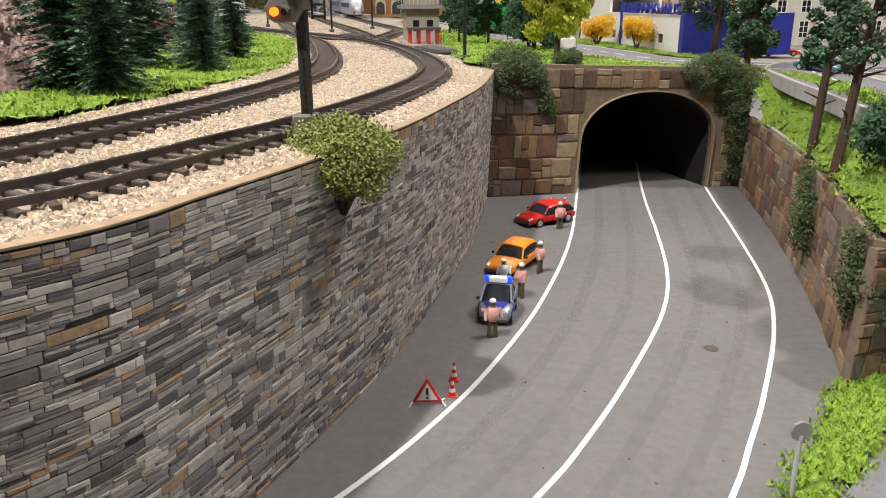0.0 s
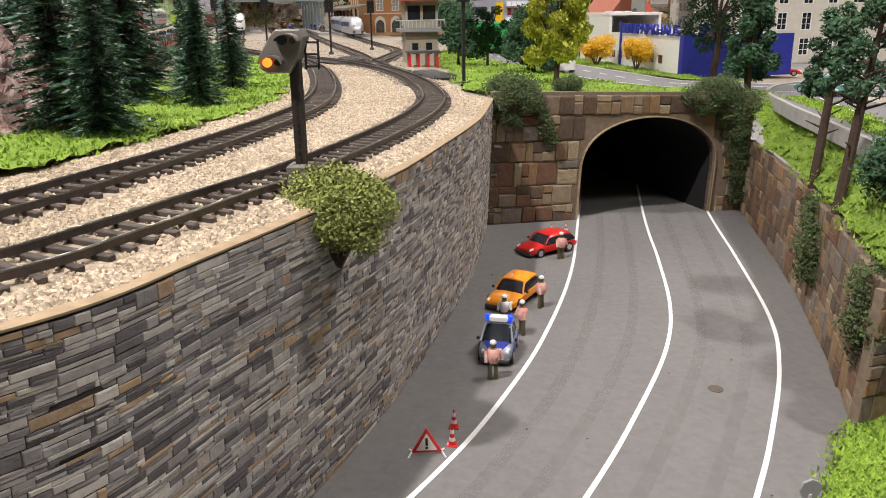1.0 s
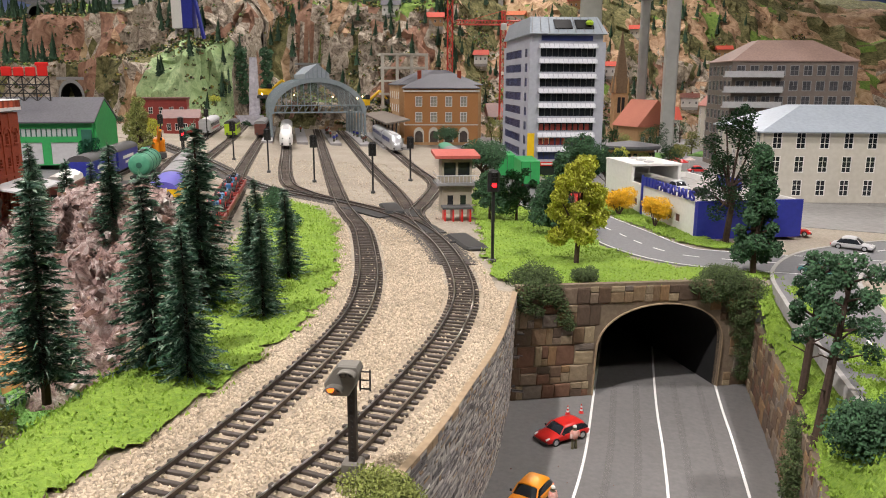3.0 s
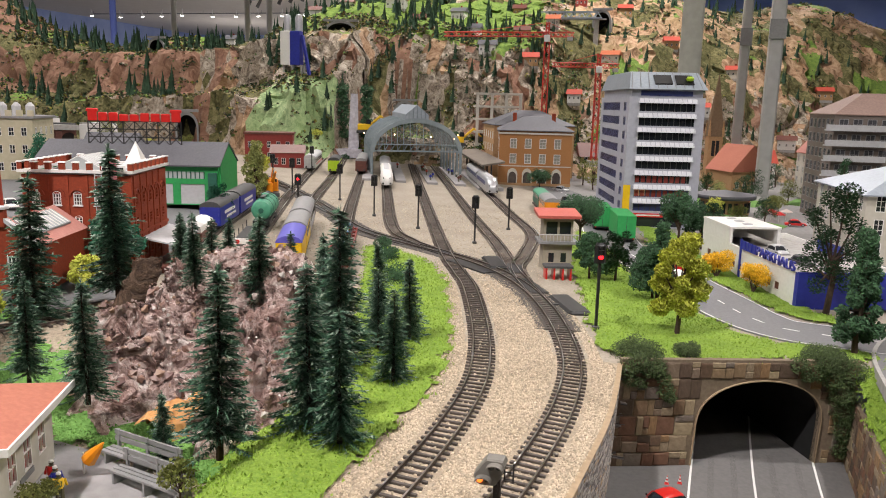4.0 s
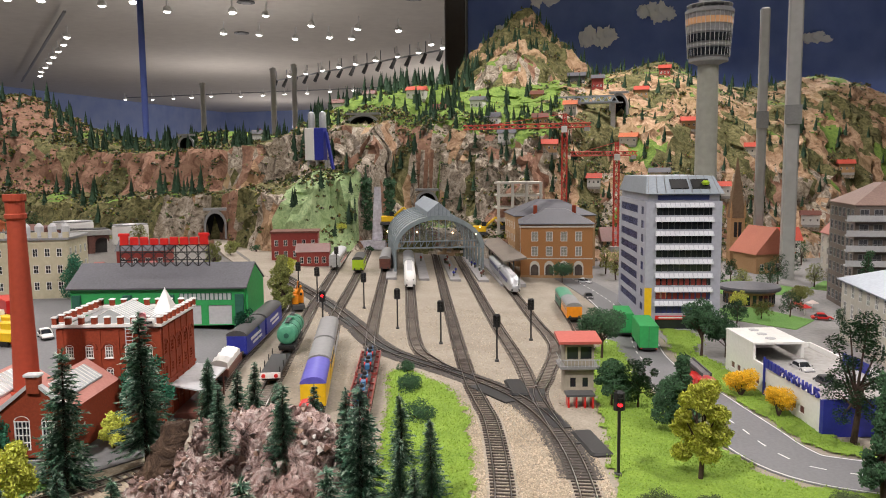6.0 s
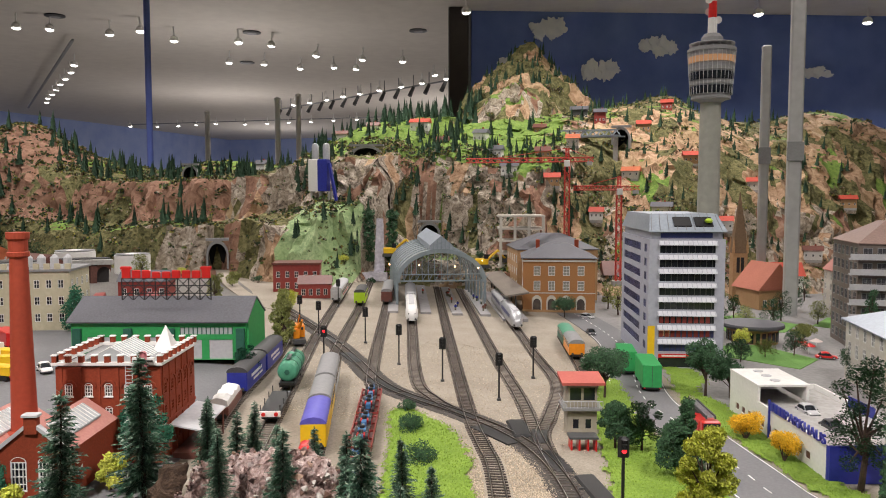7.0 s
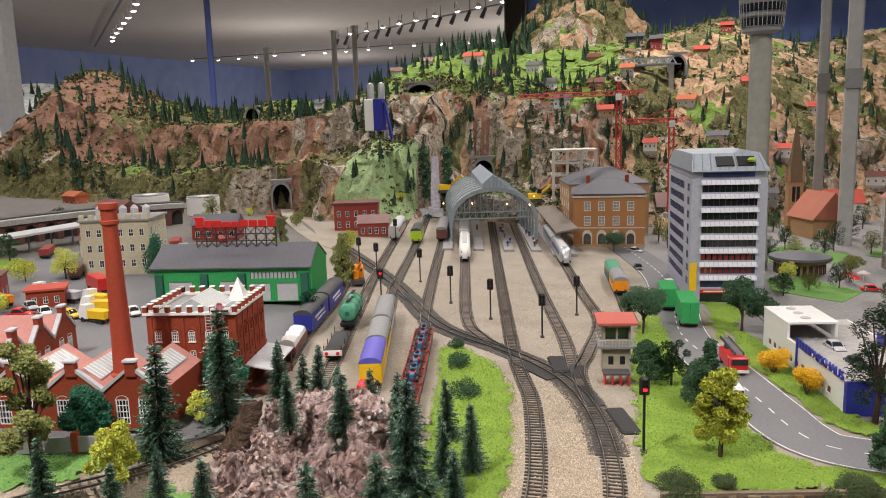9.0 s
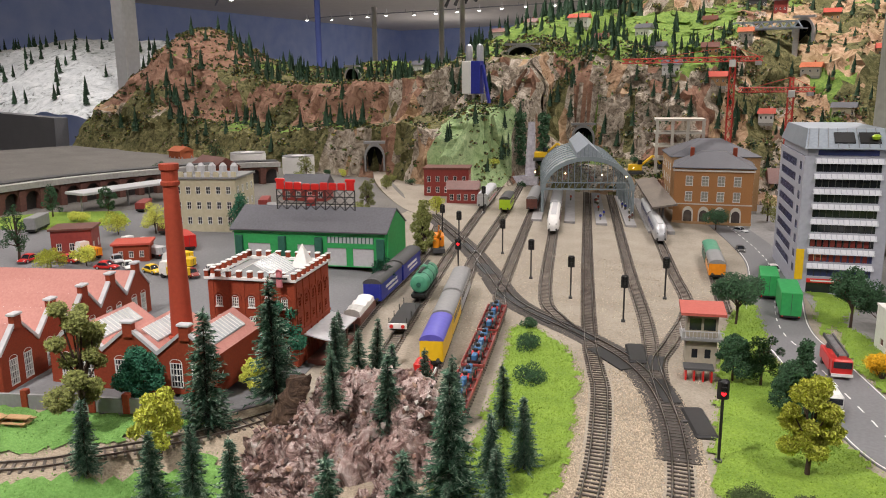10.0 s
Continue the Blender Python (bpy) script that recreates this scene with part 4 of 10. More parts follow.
turf([(8.4, 122), (10.6, 113.8), (14.8, 104), (17.6, 96.8), (20.4, 90.6), (25, 89.2), (27.5, 90), (25, 95), (22.4, 98), (18, 112), (12.5, 130), (6.5, 140)], GRASS, TUFT, "bright green verge along the car park", 0.7, 0.15, 3500)
turf([(5, 128), (2.5, 150), (-5, 182), (-1, 184), (4, 165), (10, 150)], GRASS, TUFT, "bright green verge beside the street", 0.8, 0.12, 1500)
turf([(-108, -6), (-84, 12.5), (-62, 29), (-56.4, 37.5), (-50.5, 46.5), (-46, 44), (-47, 33), (-54, 20), (-62, 4), (-85, 4)], GRASS_DK, TUFT_DK, "mid green lawn in front of the curved track", 0.9, 0.12, 6000)
turf([(-112, 6), (-87, 20), (-66, 35), (-60, 42), (-55, 50.5), (-57, 52), (-66, 46), (-79, 40), (-112, 31)], GRASS_DK, TUFT_DK, "mid green lawn between the track and the works", 0.9, 0.12, 5000)
turf(VERGE, GRASS, TUFT, "bright green grass verge beside the lower road", 0.4, 0.1, 7000, zf=lambda x, y: ROADZ + 0.1, name="grass_verge")
turf([(-48, 46), (-46, 40), (-40, 37), (-30, 36.4), (-26.5, 34.5), (-26, 40), (-27, 46), (-36, 42), (-44, 44)], GRASS_DK, TUFT_DK, "mid green grass at the foot of the knoll", 0.6, 0.1, 2500)


# ---- the rock knoll ----
def blocks(x, y, z, f):
    """Broken rock: each Voronoi cell is a tilted block with its own height, parted by a cleft."""
    d, pts = noise.voronoi(Vector((x * f, y * f, z * f)))
    c = pts[0]
    q = noise.cell_vector(c * 37.7)
    tilt = (q.y * (x * f - c.x) + q.z * (y * f - c.y)) * 1.6
    return q.x * 0.7 + tilt - 0.9 * max(0.0, 0.16 - (d[1] - d[0])) / 0.16


def rock_sheet(cx, cy, rx, ry, h, material, label, rz=0.0, n=90, rough=1.0, base=-1.5, name="rock_outcrop", seed=0.0):
    """A craggy knoll: steep flanks, twisted clefts and small ledges."""
    rows = []
    for j in range(n + 1):
        row = []
        for i in range(n + 1):
            u, v = 2 * i / n - 1, 2 * j / n - 1
            r = math.hypot(u, v)
            x, y = u * rx, v * ry
            wx, wy = x + 2.6 * fbm(x, y, 3 + seed, 0.13, 3), y + 2.6 * fbm(x, y, 13 + seed, 0.13, 3)
            r = math.hypot(wx / rx, wy / ry)
            dome = sstep(1.0, 0.25, r) ** 0.8
            c = noise.ridged_multi_fractal(Vector((wx * 0.17 + seed, wy * 0.17, seed)), 0.85, 2.15, 6, 1.0, 2.0) - 1.0
            cleft = max(0.0, 0.2 - abs(fbm(wx + seed, wy, 9, 0.13, 4)))
            z = dome * h * (0.66 + 0.42 * fbm(x, y, seed, 0.06, 3)) + min(1.0, dome * 2.2) * rough * (0.45 * c - 3.0 * cleft)
            z += rough * min(1.0, dome * 2.5) * (1.15 * blocks(wx, wy, seed + z * 0.4, 0.2) + 0.5 * blocks(wx, wy, seed + 5, 0.62) + 0.3 * blocks(wx, wy, seed + 9, 1.5)) + 0.12 * rough * fbm(wx, wy, seed, 0.8, 4) * min(1.0, dome * 3)
            z -= 2.5 * sstep(0.9, 1.05, r)
            row.append((x + 1.3 * rough * fbm(x, y, 21 + z * 0.5, 0.4, 4), y + 1.3 * rough * fbm(x, y, 41 + z * 0.5, 0.4, 4), base + z))
        rows.append(row)
    g = G().loft(rows, caps=False, closed=False)
    return solo(name, g, material, label, "rock", "structure", at=P(cx, cy, 0, rz))


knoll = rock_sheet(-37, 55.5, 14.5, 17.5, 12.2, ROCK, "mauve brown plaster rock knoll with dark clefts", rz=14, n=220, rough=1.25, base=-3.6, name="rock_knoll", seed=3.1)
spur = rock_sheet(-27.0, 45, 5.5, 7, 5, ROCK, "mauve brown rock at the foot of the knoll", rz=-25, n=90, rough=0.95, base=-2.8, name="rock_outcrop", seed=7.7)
rock_sheet(-32.4, 40.6, 2.6, 1.6, 2.2, OCHRE_ROCK, "ochre bare rock face on the knoll", rz=10, n=30, base=-2.7, rough=0.3, name="rock_face", seed=1.7)
# crumbled bits lying on the knoll
DEBRIS = mat("crumbled_rock", (1, 1, 1), (0.6, 0.58, 0.56), 0.5, scale=300, rand="isl", ramp=[(0.32, 0.22, 0.2), (0.16, 0.09, 0.08), (0.45, 0.36, 0.33), (0.08, 0.05, 0.045), (0.3, 0.18, 0.14), (0.62, 0.58, 0.54), (0.22, 0.14, 0.13), (0.38, 0.25, 0.18)])
dg, dr_ = G(), random.Random(41)
for ob, n in ((knoll, 3600), (spur, 700)):
    vs_ = [ob.matrix_basis @ v.co / CM for v in ob.data.vertices]
    for _ in range(n):
        p = dr_.choice(vs_)
        if p.z < -2.2:
            continue
        sz = dr_.choice((0.12, 0.16, 0.2, 0.28, 0.42)) * dr_.uniform(0.7, 1.3)
        m = L(p.x, p.y, p.z, dr_.uniform(0, 360), dr_.uniform(-50, 50), dr_.uniform(-50, 50))
        dg.add([m @ (Vector(q) * sz * dr_.uniform(0.6, 1.3)) for q in ico], icf)
tagged(new("rock_debris", dg.raw("rock_debris", DEBRIS)), "crumbled mauve and whitish rock bits on the knoll", "rock debris", kind="stuff")
BARKROCK = rockmat("dark_bark_rock", [(0.3, (0.02, 0.012, 0.008)), (0.5, (0.09, 0.055, 0.035)), (0.68, (0.2, 0.13, 0.085))], 60, 0.8, 1.0, 0.006, 2.5, 20, (0.05, 0.03, 0.02))
rows = []
for k in range(15):
    t = k / 14
    w_, d_ = 2.3 * (1 - 0.45 * t), 1.1 * (1 - 0.3 * t)
    rows.append([(w_ * math.cos(a) * (1 + 0.3 * fbm(math.cos(a) * 2, k * 0.5, 4)) + 2.6 * t, d_ * math.sin(a) * (1 + 0.3 * fbm(math.sin(a) * 2, k * 0.5, 8)) + 1.2 * t, 6.5 * t + (0.9 * fbm(a, k, 2) if k else 0)) for a in [2 * math.pi * i / 16 for i in range(16)]])
solo("rock_slab", G().loft(rows), BARKROCK, "dark brown upright slab of bark-like rock", "rock", at=P(-47.5, 54.5, -1.0, 20))

# ---- the mountain landscape behind the town ----
FOOT = [(-345, 232), (-300, 236), (-250, 240), (-200, 237), (-165, 236), (-150, 240), (-134, 237), (-122, 235), (-112, 250), (-104, 278), (-94, 289), (-70, 281), (-45, 268), (0, 276), (45, 325), (110, 372), (300, 380)]
SLOPES = [
    (-345, [(0, 0), (8, 6), (18, 14), (28, 20), (50, 28), (90, 36), (130, 42), (170, 42)]),
    (-300, [(0, 0), (8, 12), (20, 28), (30, 39), (50, 42), (90, 42), (130, 41), (170, 38)]),
    (-230, [(0, 0), (12, 11), (28, 15), (37, 32), (62, 34), (95, 35), (130, 36), (200, 32)]),
    (-176, [(0, 0), (7, 17), (27, 19), (35, 35), (60, 37), (90, 42), (120, 46), (200, 42)]),
    (-146, [(0, 0), (6, 20), (36, 24), (44, 43), (64, 49), (95, 61), (145, 71), (200, 68)]),
    (-122, [(0, 0), (6, 15), (14, 26), (42, 29), (52, 46), (95, 63), (145, 74), (200, 70)]),
    (-108, [(-12, 0), (0, 4), (8, 26), (14, 36), (30, 48), (80, 64), (130, 75), (180, 74)]),
    (-94, [(-28, 0), (-23, 9), (0, 12), (5, 34), (12, 49), (30, 55), (70, 69), (150, 77)]),
    (-60, [(-20, 0), (-14, 7), (6, 10), (15, 28), (26, 43), (60, 61), (110, 77), (160, 80)]),
    (-20, [(0, 0), (18, 10), (38, 22), (58, 38), (78, 56), (100, 70), (130, 83), (170, 86)]),
    (50, [(0, 0), (14, 10), (28, 22), (42, 38), (58, 52), (80, 66), (110, 76), (150, 78)]),
    (260, [(0, 0), (14, 12), (28, 26), (44, 42), (62, 56), (85, 70), (120, 76), (160, 76)])]


def lerp_at(pts, v):
    if v <= pts[0][0]:
        return pts[0][1]
    for (a, p), (b, q) in zip(pts, pts[1:]):
        if v <= b:
            return p + (q - p) * (v - a) / (b - a)
    return pts[-1][1]


def slope_at(x, r):
    k = 0
    while k < len(SLOPES) - 2 and x > SLOPES[k + 1][0]:
        k += 1
    (xa, pa), (xb, pb) = SLOPES[k], SLOPES[k + 1]
    t = sstep(xa, xb, x)
    return lerp_at([(a[0] * (1 - t) + b[0] * t, a[1] * (1 - t) + b[1] * t) for a, b in zip(pa, pb)], r)


MOUTHS = [(-158, 239.5, 2.4, 30, 6.6), (-91.5, 288, 12.5, 18, 7.6), (-127, 305, 45, 12, 12), (-22, 352, 58, -10, 7), (-212, 300, 33, 20, 6)]


def mouth_at(x, y, grow=0.0):
    """The floor height of a tunnel mouth where its cutting lies, else None."""
    for tx, ty, tz, rz, w in MOUTHS:
        c, q = math.cos(radians(rz)), math.sin(radians(rz))
        lx, ly = (x - tx) * c + (y - ty) * q, -(x - tx) * q + (y - ty) * c
        if abs(lx) < w * 0.6 + grow and -9 - grow < ly < 6.6 + grow:
            return tz
    return None


def mountain(x, y):
    """Cliffs that rise behind the station, terraces and meadows on top, a rocky peak."""
    r = y - lerp_at(FOOT, x)
    if r < -34:
        return -0.8
    g = abs(fbm(x, y * 0.3, 7, 0.085, 4))
    r += (3.2 * fbm(x, y, 0, 0.04, 3) - 5.0 * g + 1.6) * sstep(-4, 6, r) * (0.3 if abs(x + 94) < 8 and r < 12 else 1.0)
    h = slope_at(x, r)
    steep = min(1.0, max(0.0, (slope_at(x, r + 2) - slope_at(x, r - 2)) / 4 - 0.35))
    lift = sstep(0, 9, h)
    c = noise.ridged_multi_fractal(Vector((x * 0.075, y * 0.075, h * 0.03)), 0.9, 2.1, 5, 1.0, 2.0) - 1.0
    h += lift * (0.35 + 2.8 * steep) * c + lift * 1.1 * fbm(x, y, 2, 0.05, 3)
    dx, dy = x + 84, y - 440
    d = math.hypot(dx / 37, dy / 62) * (1 + 0.22 * fbm(x, y, 6, 0.045, 4))
    p = max(0.0, 1 - d) ** 0.8
    h += 46 * p + 3.4 * c * min(1.0, 3 * p)
    h += 9 * math.exp(-(((x + 5) / 17) ** 2 + ((y - 440) / 30) ** 2))
    h += 14 * math.exp(-(((x - 90) / 40) ** 2 + ((y - 455) / 40) ** 2))
    h += 9 * math.exp(-(((x + 222) / 26) ** 2 + ((y - 338) / 26) ** 2))
    h += 17 * math.exp(-(((x + 303) / 20) ** 2 + ((y - 296) / 30) ** 2)) * lift
    h -= 0.8 * (1 - lift)
    cutting = mouth_at(x, y)
    return h if cutting is None else min(h, cutting - 0.6)


mx = [-330 + 1.7 * i for i in range(260)] + [112 + 6 * i for i in range(26)]
my = [214 + 1.55 * j for j in range(160)] + [462 + 7 * j for j in range(16)]
NX, NY = len(mx) - 1, len(my) - 1
hgt = [[mountain(x, y) for x in mx] for y in my]
vs, fs, kinds = [], [], []
for j, y in enumerate(my):
    for i, x in enumerate(mx):
        z = hgt[j][i]
        calm = mouth_at(x, y, 4.0) is not None
        k = 0.0 if calm else sstep(2, 12, z) * 2.6
        if z > 6 and not calm:
            soft_ = 0.45 if x > -35 or x < -165 or y > 400 else 1.0
            y2 = y + soft_ * (2.0 * blocks(x, z * 1.2, y * 0.25, 0.11) + 1.1 * blocks(x, z, y * 0.25, 0.3))
        else:
            y2 = y
        vs.append(((x + k * fbm(x, z, 3 + y * 0.1, 0.16, 3)) * CM, (y2 + k * fbm(x, z, 17 + y * 0.1, 0.14, 4)) * CM, z * CM))
for j in range(NY):
    for i in range(NX):
        x, y, z = mx[i], my[j], hgt[j][i]
        slope = math.hypot((hgt[j][i + 1] - z) / (mx[i + 1] - x), (hgt[j + 1][i] - z) / (my[j + 1] - y))
        n = fbm(x, y, 40, 0.05, 4)
        if y > 386 and abs(x + 84) < 48 and z > 70:
            kind = 2 if n > 0.1 else 4
        elif math.hypot((x + 123) / 12.5, (y - 250) / 18) < 1 + 0.3 * n:
            kind = 5
        elif -176 < x < -52 + 30 * n and 296 < y < 402 and z > 40 and slope < 1.15 + 0.4 * n and not (-172 < x < -150 and y < 318):
            kind = 3
        elif slope < 0.42 + 0.2 * n and z > 9:
            kind = 3 if n > 0.3 or math.hypot((x + 222) / 34, (y - 336) / 24) < 1 else 4
        elif y > 398 and abs(x + 84) < 42:
            kind = 2 if n > 0.02 else 4
        elif x < -168 + 24 * n and z > 15 and y > 250:
            kind = 1 if n > -0.38 else 4
        elif x > -38 + 30 * n and z > 34 + 12 * n:
            kind = 2 if n > -0.2 else 4
        elif x < -185 and z <= 15 or n < -0.3:
            kind = 4
        elif x > -45 and n > 0.2:
            kind = 2
        else:
            kind = 0
        n2 = fbm(x, y, 90, 0.075, 3)
        if kind == 0 and n2 > 0.3:
            kind = 1
        elif kind == 0 and n2 < -0.28:
            kind = 2
        elif kind == 2 and x > -40 and n2 > 0.12:
            kind = 3 if n > 0.25 else 4
        a = j * (NX + 1) + i
        fs.append((a, a + 1, a + NX + 2, a + NX + 1))
        kinds.append(kind)
me = bpy.data.meshes.new("mountain")
me.from_pydata(vs, [], fs)
for m in (ROCK_GREY, ROCK_RED, ROCK_TAN, HILLGRASS, SCRUB, MOSS):
    me.materials.append(m)
me.polygons.foreach_set("material_index", kinds)
me.polygons.foreach_set("use_smooth", [True] * len(kinds))
me.update()
me.set_sharp_from_angle(angle=radians(32))
tagged(new("mountain", me), "craggy plaster mountain with grey, red and tan cliffs and green meadows", "mountain", kind="structure")

# ---- trees and bushes ----


def leaves(g, blobs, n, size, r, flat=1.0):
    """n small leaves on and in uneven clumps (x, y, z, radius)."""
    wt = [b[3] ** 2 for b in blobs]
    for _ in range(n):
        bx, by, bz, br = r.choices(blobs, wt)[0]
        d = Vector((r.gauss(0, 1), r.gauss(0, 1), r.gauss(0, 1))).normalized()
        d *= br * (0.55 + 0.5 * r.random()) * (1 + 0.25 * fbm(d.x * 3 + bx, d.y * 3 + by, d.z * 3 + bz))
        c = Vector((bx + d.x, by + d.y * flat, bz + d.z * 0.9))
        u = Vector((r.gauss(0, 1), r.gauss(0, 1), r.gauss(0, 1))).normalized()
        w = u.orthogonal().normalized() * size * r.uniform(0.6, 1.2)
        u = u * size * r.uniform(0.7, 1.4)
        g.add([c - u, c + w * 0.7, c + u, c - w * 0.7], [(0, 1, 2, 3)])


def fir(h, seed, label):
    """A bottle-brush fir: trunk and drooping tiers of needle sprays."""
    r = random.Random(seed)
    th = thing("fir_tree", 0, 0, 0, 0, label, "fir tree", "firs")
    part("trunk", G().cyl((0, 0, -0.6), (0, 0, h * 0.9), h * 0.022, h * 0.005, 6), BARK, th)
    g = G()
    tiers = int(h * 3.3)
    for k in range(tiers):
        t = k / tiers
        z = h * (0.06 + 0.92 * t)
        rad = h * 0.19 * (1 - t) ** 0.8 + 0.16
        for b in range(r.randint(13, 15) if t < 0.8 else 8):
            a = r.uniform(0, 2 * math.pi)
            ln = rad * r.choice((0.7, 0.85, 0.95, 1.05, 1.3)) * r.uniform(0.9, 1.1)
            fall = -ln * r.uniform(0.15, 0.5) * (1 - 0.7 * t)
            d = Vector((math.cos(a), math.sin(a), 0))
            s = Vector((-d.y, d.x, 0))
            zz = z + r.uniform(-0.2, 0.2)
            n = max(4, int(ln * 6.0))
            for i in range(n):
                f = (i + 0.6) / n
                q = d * ln * f + Vector((0, 0, zz + fall * f * (1.5 - 0.6 * f)))
                for side in (-1, 1):
                    w = r.uniform(0.3, 0.55) * (1.15 - 0.45 * f)
                    e = q + s * side * w * r.uniform(0.5, 1.0) + d * w * r.uniform(0.5, 1.1) + Vector((0, 0, w * r.uniform(-0.35, 0.55)))
                    g.add([q - d * 0.1, q + d * 0.09 + Vector((0, 0, 0.07)), e], [(0, 1, 2)])
            tip = d * ln * 1.1 + Vector((0, 0, zz + fall * 0.85))
            g.add([d * ln * 0.5 + Vector((0, 0, zz + fall * 0.6)) - s * 0.05, d * ln * 0.5 + Vector((0, 0, zz + fall * 0.6)) + s * 0.05, tip], [(0, 1, 2)])
    for i in range(60):
        a, z = r.uniform(0, 6.3), h * r.uniform(0.9, 1.0)
        g.add([(0.03, 0, z), (-0.03, 0, z), (0.25 * math.cos(a), 0.25 * math.sin(a), z + r.uniform(0.05, 0.4))], [(0, 1, 2)])
    cr = new("crown", g.raw("crown", NEEDLE))
    cr.parent = th
    return th


FIRS = [(-17.1, 36.2, 0, 9.3), (-17.4, 48.7, 0, 8), (-19.5, 60.4, 0, 8.2), (-25.3, 68.2, 0, 7.8), (-22.7, 50, 0, 14), (-20.1, 38.1, -0.3, 12.2), (-24.5, 33.5, -0.6, 12.4), (-30.7, 36.5, -4.2, 5.6),
        (-37.4, 36.9, -0.4, 9), (-44, 38.4, -0.4, 8), (-53.7, 49.8, -0.3, 14.2), (-49.8, 56.9, 1.6, 15), (-32.8, 55, 0.6, 11), (-38.6, 53.1, 4.6, 6.8), (-35.3, 67, 0.4, 7.6), (-21.4, 56.5, 0, 7.6),
        (-51.5, 71, None, 8), (-47.6, 75, None, 7.5), (-45.3, 67.5, None, 8.5), (-40, 67, None, 8), (-57.5, 37, None, 8), (-51, 39.5, None, 8.5), (-31, 66, None, 8.5), (-54.5, 76, None, 7), (-27.6, 58, None, 9)]
proto = [fir(10, 11 + k, "dark green bottle-brush model fir") for k in range(4)]
for k, (x, y, dz, h) in enumerate(FIRS):
    m = P(x, y, land(x, y) if dz is None else dz, rnd.uniform(0, 360), rnd.uniform(-2, 2), rnd.uniform(-2, 2), s=h / 10)
    if k < 4:
        proto[k].matrix_basis = m
    else:
        src = proto[k % 4]
        keep = src.scale.copy()
        src.scale = (1, 1, 1)
        copy_thing(src, m)
        src.scale = keep


def broadleaf(name, x, y, z, h, cr, leaf, label, seed, tall=0.62, n=2600, blobs=15, size=0.17, trunk=0.3, category="tree", group=""):
    """A tapered trunk with limbs and an uneven crown of leaf clumps."""
    r = random.Random(seed)
    th = thing(name, x, y, z, r.uniform(0, 360), label, category, group)
    t = G()
    top = h * 0.8
    t.cyl((0, 0, -0.5), (0.04 * h * r.uniform(-1, 1), 0.03 * h, h * 0.42), h * 0.026, h * 0.018, 7)
    bl = []
    blobs = int(blobs * (1.7 if tall > 0.9 else 1.0))
    for k in range(blobs):
        f = k / max(1, blobs - 1)
        zz = h * (1 - tall) + cr * 0.4 + (h * tall - cr * 0.8) * f
        w = cr * (0.6 if f > 0.75 else 1.0) * r.uniform(0.35, 0.95)
        a = k * 2.4 + r.uniform(-0.4, 0.4)
        if tall > 0.9:
            w *= 0.95 - 0.6 * f
        bl.append((w * math.cos(a), w * math.sin(a), zz, cr * r.uniform(0.3, 0.54) * (1 - 0.2 * f)))
        t.cyl((0, 0, h * r.uniform(0.25, 0.42)), (bl[-1][0], bl[-1][1], zz), h * 0.012, h * 0.004, 5)
    part("trunk", t, BARK, th)
    g = G()
    leaves(g, bl, int(n * 2.6), size * 0.86, r)
    c = new("crown", g.raw("crown", leaf))
    c.parent = th
    return th


